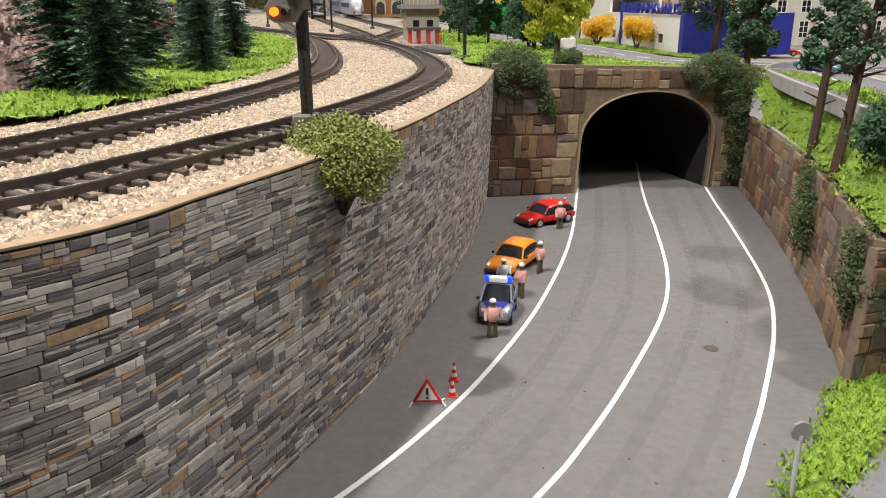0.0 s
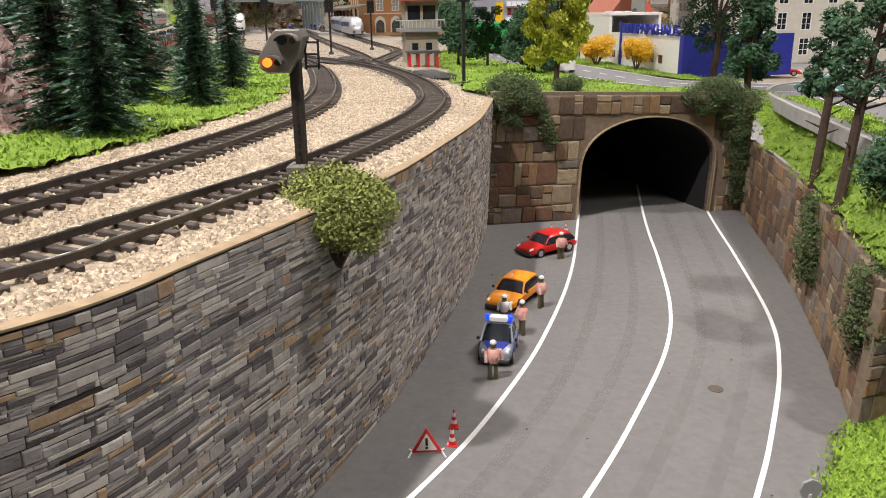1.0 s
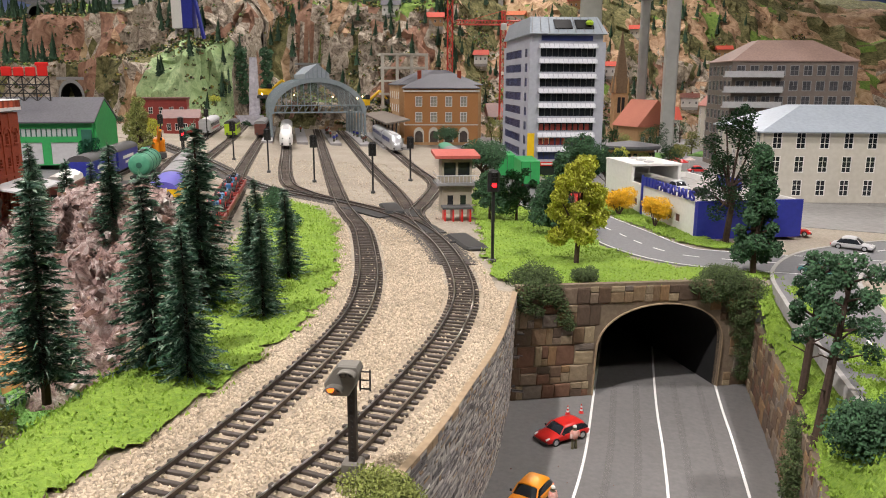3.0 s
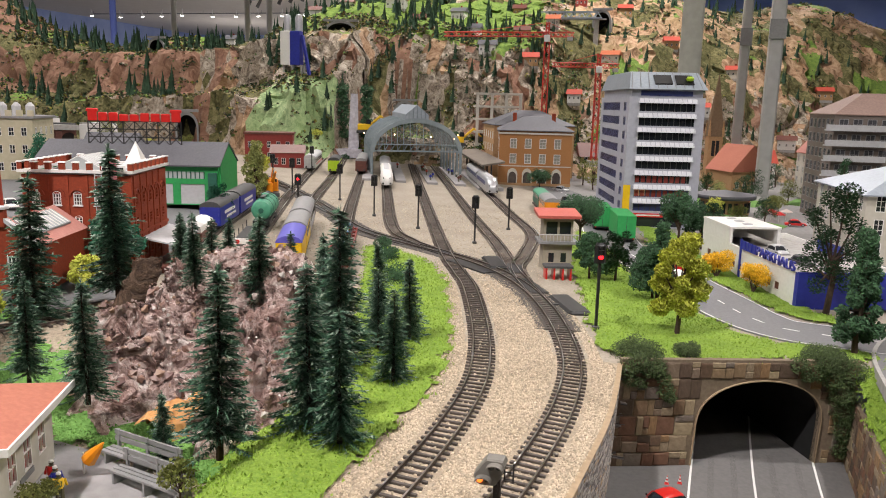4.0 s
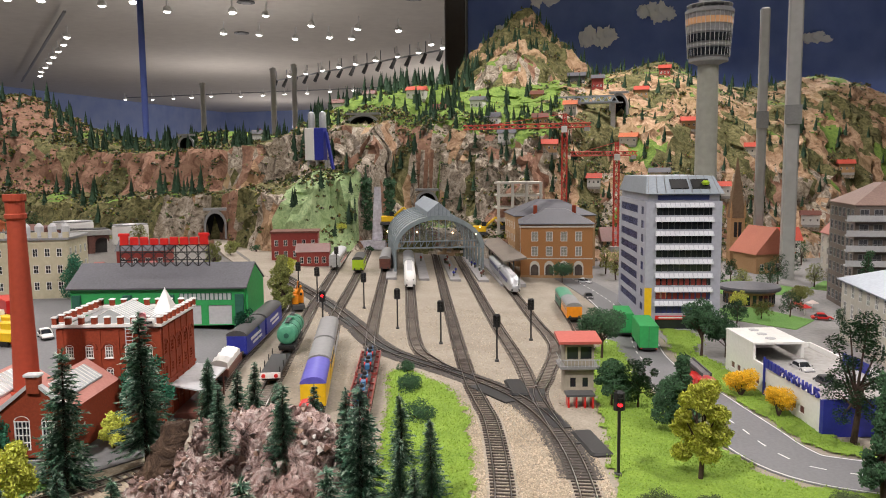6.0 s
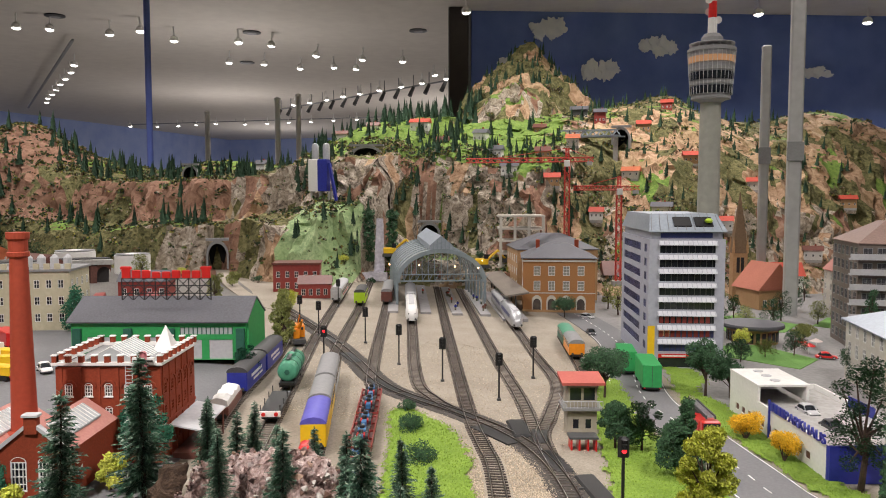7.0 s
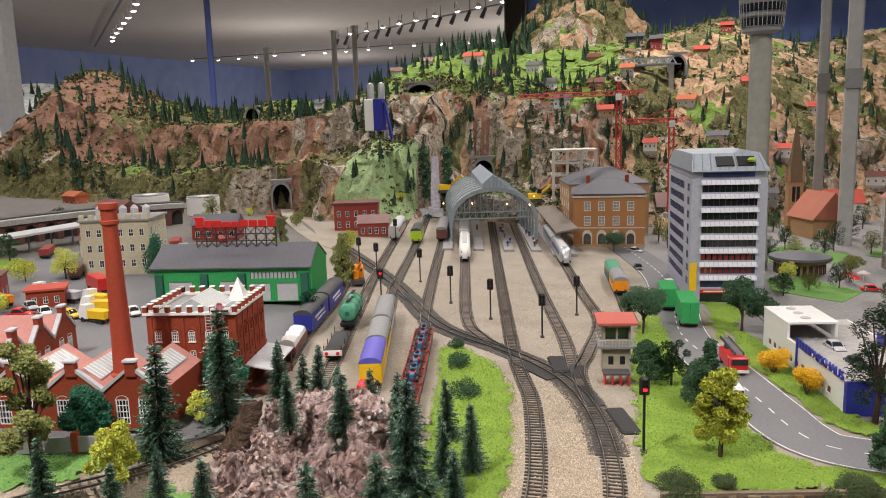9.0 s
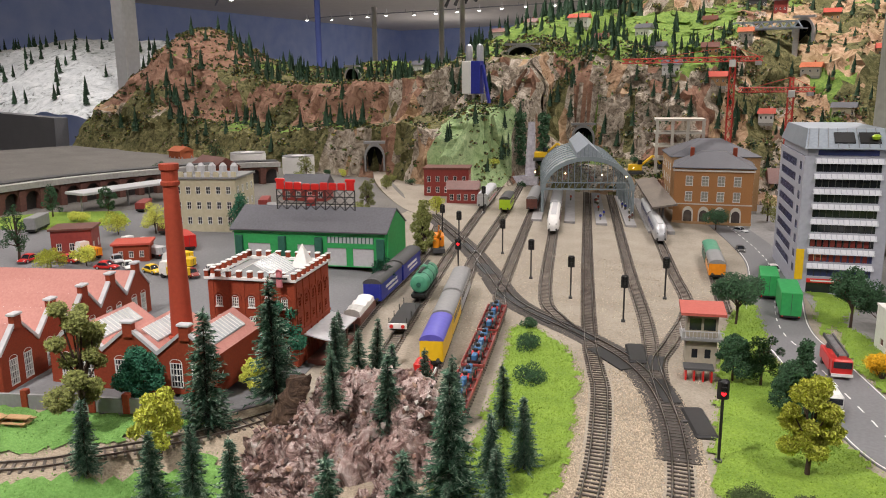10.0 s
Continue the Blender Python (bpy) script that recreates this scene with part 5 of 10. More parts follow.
BL = [  # x, y, dz, height, crown radius, leaf, label, tall, leaves
    (6.4, 75.6, 0.2, 11.4, 2.7, LEAF_LIME, "yellowish green model tree with a pale trunk", 0.86, 6000),
    (4.0, 91, 0.2, 7.5, 2.6, LEAF, "dark green bushy model tree", 0.85, 3000), (4.6, 89.5, 0.2, 10.5, 2.0, LEAF, "dark green columnar model tree", 0.95, 2600),
    (-1.0, 99.2, 0.2, 7.6, 2.3, LEAF, "dark green bushy model tree", 0.85, 2600), (-4.6, 98.6, 0.2, 7.0, 2.4, LEAF, "dark green bushy model tree", 0.85, 2600),
    (-8.2, 126, 0.1, 9.5, 4.2, LEAF, "broad dark green model tree beside the signal box", 0.6, 3200), (9.0, 136, 0.1, 10.5, 4.0, LEAF, "dark green model tree in front of the office tower", 0.65, 2800),
    (13.2, 136.5, 0.1, 7.5, 2.6, LEAF, "dark green model tree beside the car park", 0.65, 2000), (25.5, 95, 0.1, 17, 3.8, LEAF, "tall dark loose-crowned model tree", 0.85, 3600),
    (24.6, 77, 0.2, 13.5, 2.2, LEAF, "dark green columnar model tree above the portal", 0.93, 3600), (-64.6, 42.4, 0, 15.5, 3.0, LEAF_OLIVE, "tall olive green model tree by the works yard", 0.84, 5200),
    (-64.6, 50.2, 0, 7.4, 3.1, LEAF_TEAL, "round bluish green model tree by the works", 0.85, 4200), (-54.4, 43.6, 0, 8.0, 2.5, LEAF_LIME, "lime green model tree beside the lawn track", 0.75, 3600),
    (-58.6, 68.5, 0, 10, 2.6, LEAF_TEAL, "bluish green model tree against the brewery wall", 0.9, 3000), (-56.8, 60.5, 0, 4.5, 1.8, LEAF_LIME, "small lime green model bush", 0.85, 1200),
    (-77.5, 139, 0, 13, 2.8, LEAF_OLIVE, "olive brown columnar model tree beside the green shed", 0.95, 3000), (-26.5, 214, 0, 6.5, 3.6, LEAF, "dark round model tree in front of the station", 0.7, 1800),
    (-4.5, 188, 0, 8, 2.4, LEAF, "dark model tree beside the street", 0.8, 1400), (-67, 106, 0, 7.5, 2.2, LEAF_TEAL, "bluish green model tree beside the goods track", 0.9, 1600),
    (40, 165, 0, 8, 3.2, LEAF, "dark model tree beside the forecourt roof", 0.75, 1600), (48, 190, 0, 17, 2.6, LEAF, "tall dark loose-crowned model tree", 0.95, 2000),
    (36, 205, 0, 6, 3.0, LEAF_OLIVE, "olive model tree by the round pavilion", 0.8, 1200), (-122, 128, 0, 11, 3.0, LEAF_TEAL, "bright bluish green model tree by the cream works", 0.95, 1600),
    (-140, 118, 0, 8, 3.4, LEAF_LIME, "lime green model tree in the goods yard", 0.9, 1500), (-128, 82, 0, 5, 2.6, LEAF_LIME, "lime green model bush by the car park", 0.9, 1200),
    (-150, 78, 0, 12, 3.2, LEAF, "dark green model tree at the yard's edge", 0.85, 1500), (-104, 152, 0, 8, 2.4, LEAF_OLIVE, "olive model tree behind the shed", 0.9, 1200),
    (-118, 176, 0, 10, 2.6, LEAF_OLIVE, "olive model tree by the tunnel line", 0.9, 1200), (-100, 185, 0, 6, 2.4, LEAF_LIME, "yellowish model tree by the yard", 0.9, 1000)]
for k, (x, y, dz, h, cr, leaf, label, tall, n) in enumerate(BL):
    broadleaf("tree", x, y, land(x, y) + dz, h, cr, leaf, label, 50 + k, tall, n, size=0.2 if h > 9 else 0.17)


def bush(x, y, z, h, r0, leaf, label, seed, n=1500, size=0.15, name="bush"):
    n, size = (n, size) if size < 0.1 else (int(n * 2.2), size * 0.7)
    r = random.Random(seed)
    th = thing(name, x, y, z, 0, label, "bush")
    s = G()
    bl = []
    for k in range(7):
        a = k * 2.4
        w = r0 * r.uniform(0.2, 0.65)
        bl.append((w * math.cos(a), w * math.sin(a), h * r.uniform(0.35, 0.75), r0 * r.uniform(0.35, 0.55)))
        s.cyl((0, 0, -0.3), bl[-1][:3], 0.1, 0.03, 5)
    part("stem", s, BARK, th)
    g = G()
    leaves(g, bl, n, size, r)
    c = new("crown", g.raw("crown", leaf))
    c.parent = th


LEAF_BUSH = mat("leaf_bush_green", (0.27, 0.31, 0.08), (0.15, 0.18, 0.04), 0.8, scale=200, rand="isl", spread=0.45)
bush(-3.1, 25.3, -2.0, 3.0, 2.2, LEAF_BUSH, "loose olive green bush hanging over the slate wall", 5, 17000, 0.06)
bush(13.6, 111.6, 0, 4.6, 2.6, LEAF_YELLOW, "bright yellow flowering bush beside the car park", 6, 2200, 0.17)
bush(17.8, 103, 0, 4.8, 2.6, LEAF_YELLOW, "bright yellow flowering bush beside the car park", 7, 2200, 0.17)
bush(-33.6, 95, -0.2, 1.9, 2.7, LEAF, "low dark green bush on the grass", 8, 1200)
bush(-28, 83, -0.2, 2.0, 2.7, LEAF, "low dark green bush on the grass", 9, 1200)
bush(-37, 104, 0, 1.6, 1.5, LEAF, "low dark green bush on the grass", 10, 600)
bush(22.3, 38.2, -3.4, 5.6, 3.6, LEAF, "large dark green bush on the bank", 11, 6500, 0.17)
bush(19.9, 33.6, -6.8, 3.4, 1.7, LEAF_TEAL, "dark bluish green bush on the bank", 12, 2600, 0.15)
bush(2.4, 65.4, -0.9, 1.9, 3.2, LEAF_IVY, "dark olive bush spread over the portal's edge", 13, 5200, 0.12)
bush(7, 67.3, 0, 1.5, 1.6, LEAF_IVY, "olive green bush above the portal", 14, 1200, 0.13)
bush(20.5, 72.4, -0.7, 2.0, 2.6, LEAF_IVY, "dark olive bush spread over the portal's edge", 15, 4200, 0.12)


def ivy(spots, label, seed, n):
    """Ivy that hangs on a wall: thin clumps of leaves round given spots."""
    r = random.Random(seed)
    g = G()
    leaves(g, spots, int(n * 2.4), 0.09, r)
    ob = new("ivy", g.raw("ivy", LEAF_IVY))
    tagged(ob, label, "ivy")


def hang(s, z, rad):
    p = on_portal(s, z, 0.25)
    return (p.x, p.y, p.z, rad)


ivy([hang(1.6, 0.2, 1.0), hang(2.6, -0.6, 0.9), hang(4.2, -1.4, 0.8), hang(4.6, -2.6, 0.9), hang(3.4, -0.4, 1.0), hang(5.2, -3.4, 0.7), hang(0.6, -0.4, 1.0), hang(0.9, -1.6, 0.8), hang(2.0, -1.9, 0.7)], "olive ivy hanging over the portal wall", 3, 2600)
ivy([hang(18.5, 0.0, 1.0), hang(20.5, -0.8, 1.1), hang(22.5, -1.4, 1.4), hang(23.6, -3, 1.5), hang(24.4, -5, 1.5), hang(24.6, -7, 1.3), hang(24.8, -9, 1.1), hang(21.6, -0.1, 1.2), hang(19.6, -1.2, 0.7), hang(24.6, -0.8, 1.6)], "thick dark ivy in the corner beside the tunnel", 4, 6000)
ivy([(21.4, 47.4, -5.0, 1.3), (21.0, 46.0, -6.2, 1.4), (20.9, 45.6, -7.6, 1.2), (21.6, 48.6, -4.4, 1.0)], "olive ivy on the bank wall", 5, 2600)
ivy([(18.9, 33.8, -4.6, 1.3), (18.6, 33.2, -6.2, 1.2), (19.2, 33.6, -7.4, 1.2), (20, 33.4, -5.4, 1.4)], "olive ivy on the end of the bank wall", 6, 2600)


def pine(x, y, z, h, seed, lean):
    """A Scots pine: bare brown trunk, short dead limbs and a flat broken crown."""
    r = random.Random(seed)
    th = thing("pine_tree", x, y, z, 0, "tall model pine with a bare brown trunk and dark crown", "pine tree", "pines")
    t = G()
    t.cyl((0, 0, -0.5), (lean * 0.5, 0, h * 0.5), 0.34, 0.26, 8).cyl((lean * 0.5, 0, h * 0.5), (lean, 0, h * 0.92), 0.26, 0.1, 8)
    bl = []
    for k in range(16):
        zz = h * (0.5 + 0.5 * k / 15)
        a = k * 2.4 + r.uniform(-0.3, 0.3)
        ln = h * 0.19 * (1.1 - 0.6 * k / 15) * r.uniform(0.6, 1.1)
        c = lean * zz / h
        e = (c + ln * math.cos(a), ln * math.sin(a), zz + 0.4)
        t.cyl((c, 0, zz - 0.3), e, 0.1, 0.04, 5)
        bl.append((*e, h * 0.062 * r.uniform(0.8, 1.2)))
    for k in range(4):
        a, zz = r.uniform(0, 6), h * r.uniform(0.25, 0.5)
        t.cyl((lean * zz / h, 0, zz), (lean * zz / h + 1.1 * math.cos(a), 1.1 * math.sin(a), zz + 0.5), 0.08, 0.03, 5)
    part("trunk", t, BARK, th)
    g = G()
    leaves(g, bl, 4200, 0.13, r)
    c = new("crown", g.raw("crown", LEAF))
    c.parent = th


pine(21.2, 44.8, land(21.2, 44.8), 11.6, 3, 1.0)
pine(22.4, 52.0, land(22.4, 52.0), 10.4, 4, 0.6)

# far firs on the slopes


def far_fir(seed):
    r = random.Random(seed)
    th = thing("fir_tree", 0, 0, 0, 0, "small dark fir on the mountain slope", "fir tree", "slope firs")
    part("trunk", G().cyl((0, 0, -1), (0, 0, 5), 0.14, 0.05, 5), BARK, th)
    g = G()
    for k in range(9):
        z0, rad = 0.6 + k * 0.72, 1.35 * (1 - k / 9.5)
        n = 9
        ring = [Vector((rad * q * math.cos(2 * math.pi * i / n), rad * q * math.sin(2 * math.pi * i / n), z0 + r.uniform(-0.2, 0.1))) for i, q in ((i, r.uniform(0.6, 1.15)) for i in range(n))]
        apex = Vector((0, 0, z0 + 1.3))
        for i in range(n):
            g.add([ring[i], ring[(i + 1) % n] * 0.8 + Vector((0, 0, 0.2 * z0 * 0.2)), apex], [(0, 1, 2)])
    c = new("crown", g.raw("crown", NEEDLE_FAR))
    c.parent = th
    return th


fproto = [far_fir(70 + k) for k in range(3)]
fr = random.Random(5)
spots = []
for n, x0, x1, y0, y1, s0, s1 in ((50, -200, -98, 372, 394, 0.9, 1.45), (16, -60, -32, 424, 446, 0.6, 0.95), (16, -170, -60, 305, 362, 0.8, 1.25), (44, -300, -150, 282, 316, 0.8, 1.3), (28, -300, -172, 236, 266, 0.9, 1.4),
                                  (34, -104, -40, 286, 318, 0.7, 1.1), (11, -130, -106, 240, 266, 0.7, 1.1), (84, -48, 110, 296, 424, 0.5, 0.95), (14, -30, 60, 420, 450, 0.6, 0.9), (10, -330, -262, 250, 300, 0.9, 1.3)):
    for _ in range(n):
        spots.append((fr.uniform(x0, x1), fr.uniform(y0, y1), fr.uniform(s0, s1)))
for n, x0, x1, y0, y1, s0, s1 in ((60, -300, -150, 280, 330, 0.7, 1.2), (70, -110, -30, 284, 330, 0.5, 0.95), (150, -50, 130, 290, 440, 0.45, 0.9), (22, -320, -170, 236, 270, 0.7, 1.2), (40, -200, -95, 366, 400, 0.9, 1.5), (26, -170, -60, 300, 365, 0.7, 1.2), (24, -150, -128, 272, 300, 0.7, 1.1)):
    for _ in range(n):
        spots.append((fr.uniform(x0, x1), fr.uniform(y0, y1), fr.uniform(s0, s1)))
for k in range(150):
    a, d = fr.uniform(0, 2 * math.pi), 36 * math.sqrt(fr.random())
    spots.append((-84 + d * math.cos(a), 436 + 1.4 * d * math.sin(a), fr.uniform(0.5, 0.85)))
placed = 0
rest = G()
crowns = [next(c for c in f_.children if c.name.startswith("crown")).data for f_ in fproto]
fr.shuffle(spots)
for x, y, s in spots:
    z = mountain(x, y)
    if z < 3:
        continue
    m = P(x, y, z - 0.3, fr.uniform(0, 360), s=1.2 * s)
    if placed >= 225:
        src = crowns[placed % 3]
        rest.add([m @ v.co / CM for v in src.vertices], [list(q.vertices) for q in src.polygons])
        placed += 1
        continue
    if placed < 3:
        fproto[placed].matrix_basis = m
    else:
        src = fproto[placed % 3]
        keep = src.matrix_basis.copy()
        src.scale = (1, 1, 1)
        copy_thing(src, m)
        src.matrix_basis = keep
    placed += 1
tagged(new("distant_firs", rest.raw("distant_firs", NEEDLE_FAR)), "dark firs scattered over the mountain slopes", "fir trees", kind="stuff")
# scrub: small leafy clumps all over the slopes
sg = G()
scr = random.Random(9)
for k in range(21000):
    x, y = (scr.uniform(-330, 110), scr.uniform(236, 330)) if k % 3 else (scr.uniform(-330, 130), scr.uniform(300, 470))
    if -170 < x < -60 and 318 < y < 400 and scr.random() < 0.85:
        continue
    z = mountain(x, y)
    if z < 2 or fbm(x, y, 77, 0.04, 3) < -0.1 and scr.random() < 0.75:
        continue
    s = scr.uniform(0.35, 1.25) if k % 40 else scr.uniform(1.8, 2.8)
    first = len(sg.v)
    for _ in range(7 if k % 40 else 40):
        d = Vector((scr.gauss(0, 1), scr.gauss(0, 1), abs(scr.gauss(0, 1)))).normalized() * s * scr.uniform(0.5, 1)
        c = Vector((x, y, z)) + d
        u = Vector((scr.gauss(0, 1), scr.gauss(0, 1), scr.gauss(0, 1))).normalized() * min(s, 1.2) * 0.5
        w = u.orthogonal().normalized() * min(s, 1.2) * 0.45
        sg.add([c - u, c + w, c + u, c - w], [(0, 1, 2, 3)])
SCRUBLEAF = mat("scrub_leaf", (0.9, 0.9, 0.9), (0.6, 0.6, 0.6), 0.9, scale=90, rand="isl", ramp=[(0.05, 0.09, 0.04), (0.1, 0.11, 0.04), (0.16, 0.15, 0.05), (0.06, 0.05, 0.03), (0.34, 0.32, 0.06), (0.03, 0.06, 0.03), (0.2, 0.11, 0.05), (0.14, 0.24, 0.06), (0.4, 0.33, 0.24), (0.04, 0.08, 0.04)])
tagged(new("scrub", sg.raw("scrub", SCRUBLEAF)), "olive and brown scrub on the mountain slopes", "shrubs", kind="stuff")

# ---- buildings ----


def letters(th, text, size, m, material, depth=0.12, name="lettering"):
    cu = bpy.data.curves.new(name, "FONT")
    cu.body, cu.size, cu.extrude, cu.align_x = text, size * CM, depth * CM, "CENTER"
    cu.materials.append(material)
    ob = new(name, cu)
    ob.parent = th
    ob.matrix_basis = m
    return ob


# brewery: crenellated red brick block with a glass roof
BW, BD, BH = 12.6, 12.8, 13.2
th = thing("brewery", -68.6, 65.5, -0.4, 16.8, "red brick brewery with white-trimmed battlements and a glass roof", "factory")
for k, (m, ln) in enumerate([(L(0, 0, 0, 0), BW), (L(BW, 0, 0, 90), BD), (L(BW, BD, 0, 180), BW), (L(0, BD, 0, -90), BD)]):
    cols = 5
    holes = grid_holes(ln, 1.05, 9.2, cols, 1, 0.95, 1.5, 3) + grid_holes(ln, 1.1, 6.3, cols, 1, 0.85, 1.25, 3) + grid_holes(ln, 1.1, 1.9, cols, 1, 0.9, 1.4, 3)
    tr = 0.35 if k % 2 else 0.0
    part("wall", wall_holes(G(), ln - 2 * tr, BH, 0.35, [(a - tr, b, c - tr, d) for a, b, c, d in holes], m @ L(tr, 0, 0)), BRICK, th)
    trim_ = BRICK if k == 1 else WHITE
    windows(th, m, holes[:cols], trim_, GLASS_MID, (3, 3), True)
    windows(th, m, holes[cols:], trim_, GLASS_MID, (2, 3), True)
    for a, b, c, d in holes[:cols]:
        xm, n_ = (a + c) / 2, 10
        ring_ = [[(xm + r_ * math.cos(math.pi * i / n_), y_, d - 0.2 + r_ * math.sin(math.pi * i / n_)) for r_, y_ in ((0.98, -0.14), (0.98, 0.0), (0.72, 0.0), (0.72, -0.14))] for i in range(n_ + 1)]
        part("brick_arch", G().loft([[m @ Vector(q) for q in rr_] for rr_ in ring_]), BRICK, th)
    for a, b, c, d in holes:
        part("sill", G().box(a - 0.1, -0.14, b - 0.14, c + 0.1, 0.02, b, m), trim_, th)
    part("cornice", G().box(-0.35, -0.35, BH + 0.3, ln + 0.35 - 0.7 * (k % 2), 0.35, BH + 0.7, m @ L(0.35 * (k % 2), 0, 0)), WHITE, th, "white moulded cornice")
    part("string_course", G().box(-0.12, -0.14, 5.0, ln + 0.12 - 0.24 * (k % 2), 0.0, 5.4, m @ L(0.12 * (k % 2), 0, 0)), BRICK, th)
    mer = G().soft(-0.3, -0.32, BH + 0.7, 0.3, 0.3, BH + 1.6, 0.05).mesh("merlon", BRICK)
    cap = G().soft(-0.38, -0.4, BH + 1.6, 0.38, 0.38, BH + 1.76, 0.06).mesh("merlon_cap", WHITE)
    n = int(ln / 1.55)
    for i in range(n + 1):
        at = m @ L(ln * i / n, 0.0, 0)
        at.translation *= CM
        mo = part("merlon", mer, BRICK, th, at=at)
        part("merlon_cap", cap, WHITE, mo)
    for i in range(cols):
        part("pilaster", G().box(-0.18, -0.12, 0, 0.18, 0, BH, m @ L(1.0 - 0.35 + (ln - 1.3) * i / cols, 0, 0)), BRICK, th)
part("flat_roof", G().box(0.36, 0.36, BH - 0.3, BW - 0.36, BD - 0.36, BH + 0.2), GREY, th)
part("glass_roof", G().prism([(2.4, BH + 0.2), (9.4, BH + 0.2), (5.9, BH + 2.3)], 1.8, 9), GLASS_LT, th, "pale glazed roof with white bars")
bars = G()
for i in range(11):
    y = 1.8 + 0.72 * i
    for sx0 in (2.4, 9.4):
        bars.cyl((sx0, y, BH + 0.25), (5.9, y, BH + 2.38), 0.05, n=4)
part("glazing_lattice", bars, WHITE, th)
part("sky_dome", G().loft([[(8.6, 8, BH), (11.4, 8, BH), (11.4, 11, BH), (8.6, 11, BH)], [(10.0, 9.5, BH + 4.0)] * 4]), WHITE, th, "pointed white roof tent")
sgn = part("roof_sign", G().soft(9.4, -0.6, BH + 0.5, 12.2, -0.42, BH + 1.5, 0.1), WHITE, th, "white sign panel with pink bottle shape")
part("sign_bottle", G().soft(10.4, -0.74, BH - 0.4, 11.2, -0.61, BH + 2.3, 0.2), mat("sign_pink", (0.7, 0.25, 0.28), None, 0.6), sgn)
part("sign_bar", G().box(9.6, -0.8, BH + 0.85, 12.0, -0.75, BH + 1.15), BLACK, sgn)
th.scale = (1, 1, 0.89)
lad = G()
for x in (8.6, 9.4):
    lad.cyl((x, -0.5, 7), (x, -0.5, BH + 0.3), 0.06, n=4)
for i in range(13):
    lad.cyl((8.6, -0.5, 7.2 + i * 0.5), (9.4, -0.5, 7.2 + i * 0.5), 0.05, n=4)
part("ladder", lad, LTGREY, th, "grey iron ladder")
aw = thing("loading_canopy", -57.2, 71.5, -0.4, 106.8, "grey tin canopy on posts along the brewery's side", "canopy")
part("roof", G().loft([[(0, 0, 4.4), (11, 0, 4.4), (11, -4, 3.6), (0, -4, 3.6)], [(0, 0, 4.6), (11, 0, 4.6), (11, -4, 3.8), (0, -4, 3.8)]]), LTGREY, aw)
for i in range(4):
    part("post", G().cyl((0.3 + 3.4 * i, -3.7, 0), (0.3 + 3.4 * i, -3.7, 3.7), 0.12), BROWN, aw)
part("platform", G().box(0, -3.4, 0, 11, -0.3, 0.9), BROWN, aw)

# chimney
ch = thing("factory_chimney", -66.5, 58.6, -0.4, 0, "tall tapering red brick factory chimney with a collar", "chimney")
part("plinth", G().soft(-1.8, -1.8, 0, 1.8, 1.8, 6.5, 0.2), CHIMBRICK, ch)
part("shaft", G().lathe([(1.4, 6.5), (0.92, 25.6)], 20), CHIMBRICK, ch, smooth=True)
part("collar", G().lathe([(0.92, 25.6), (1.15, 25.8), (1.15, 26.2), (1.0, 26.3), (1.0, 27.5), (1.2, 27.7), (1.2, 28.4), (0.8, 28.4)], 20), CHIMBRICK, ch)


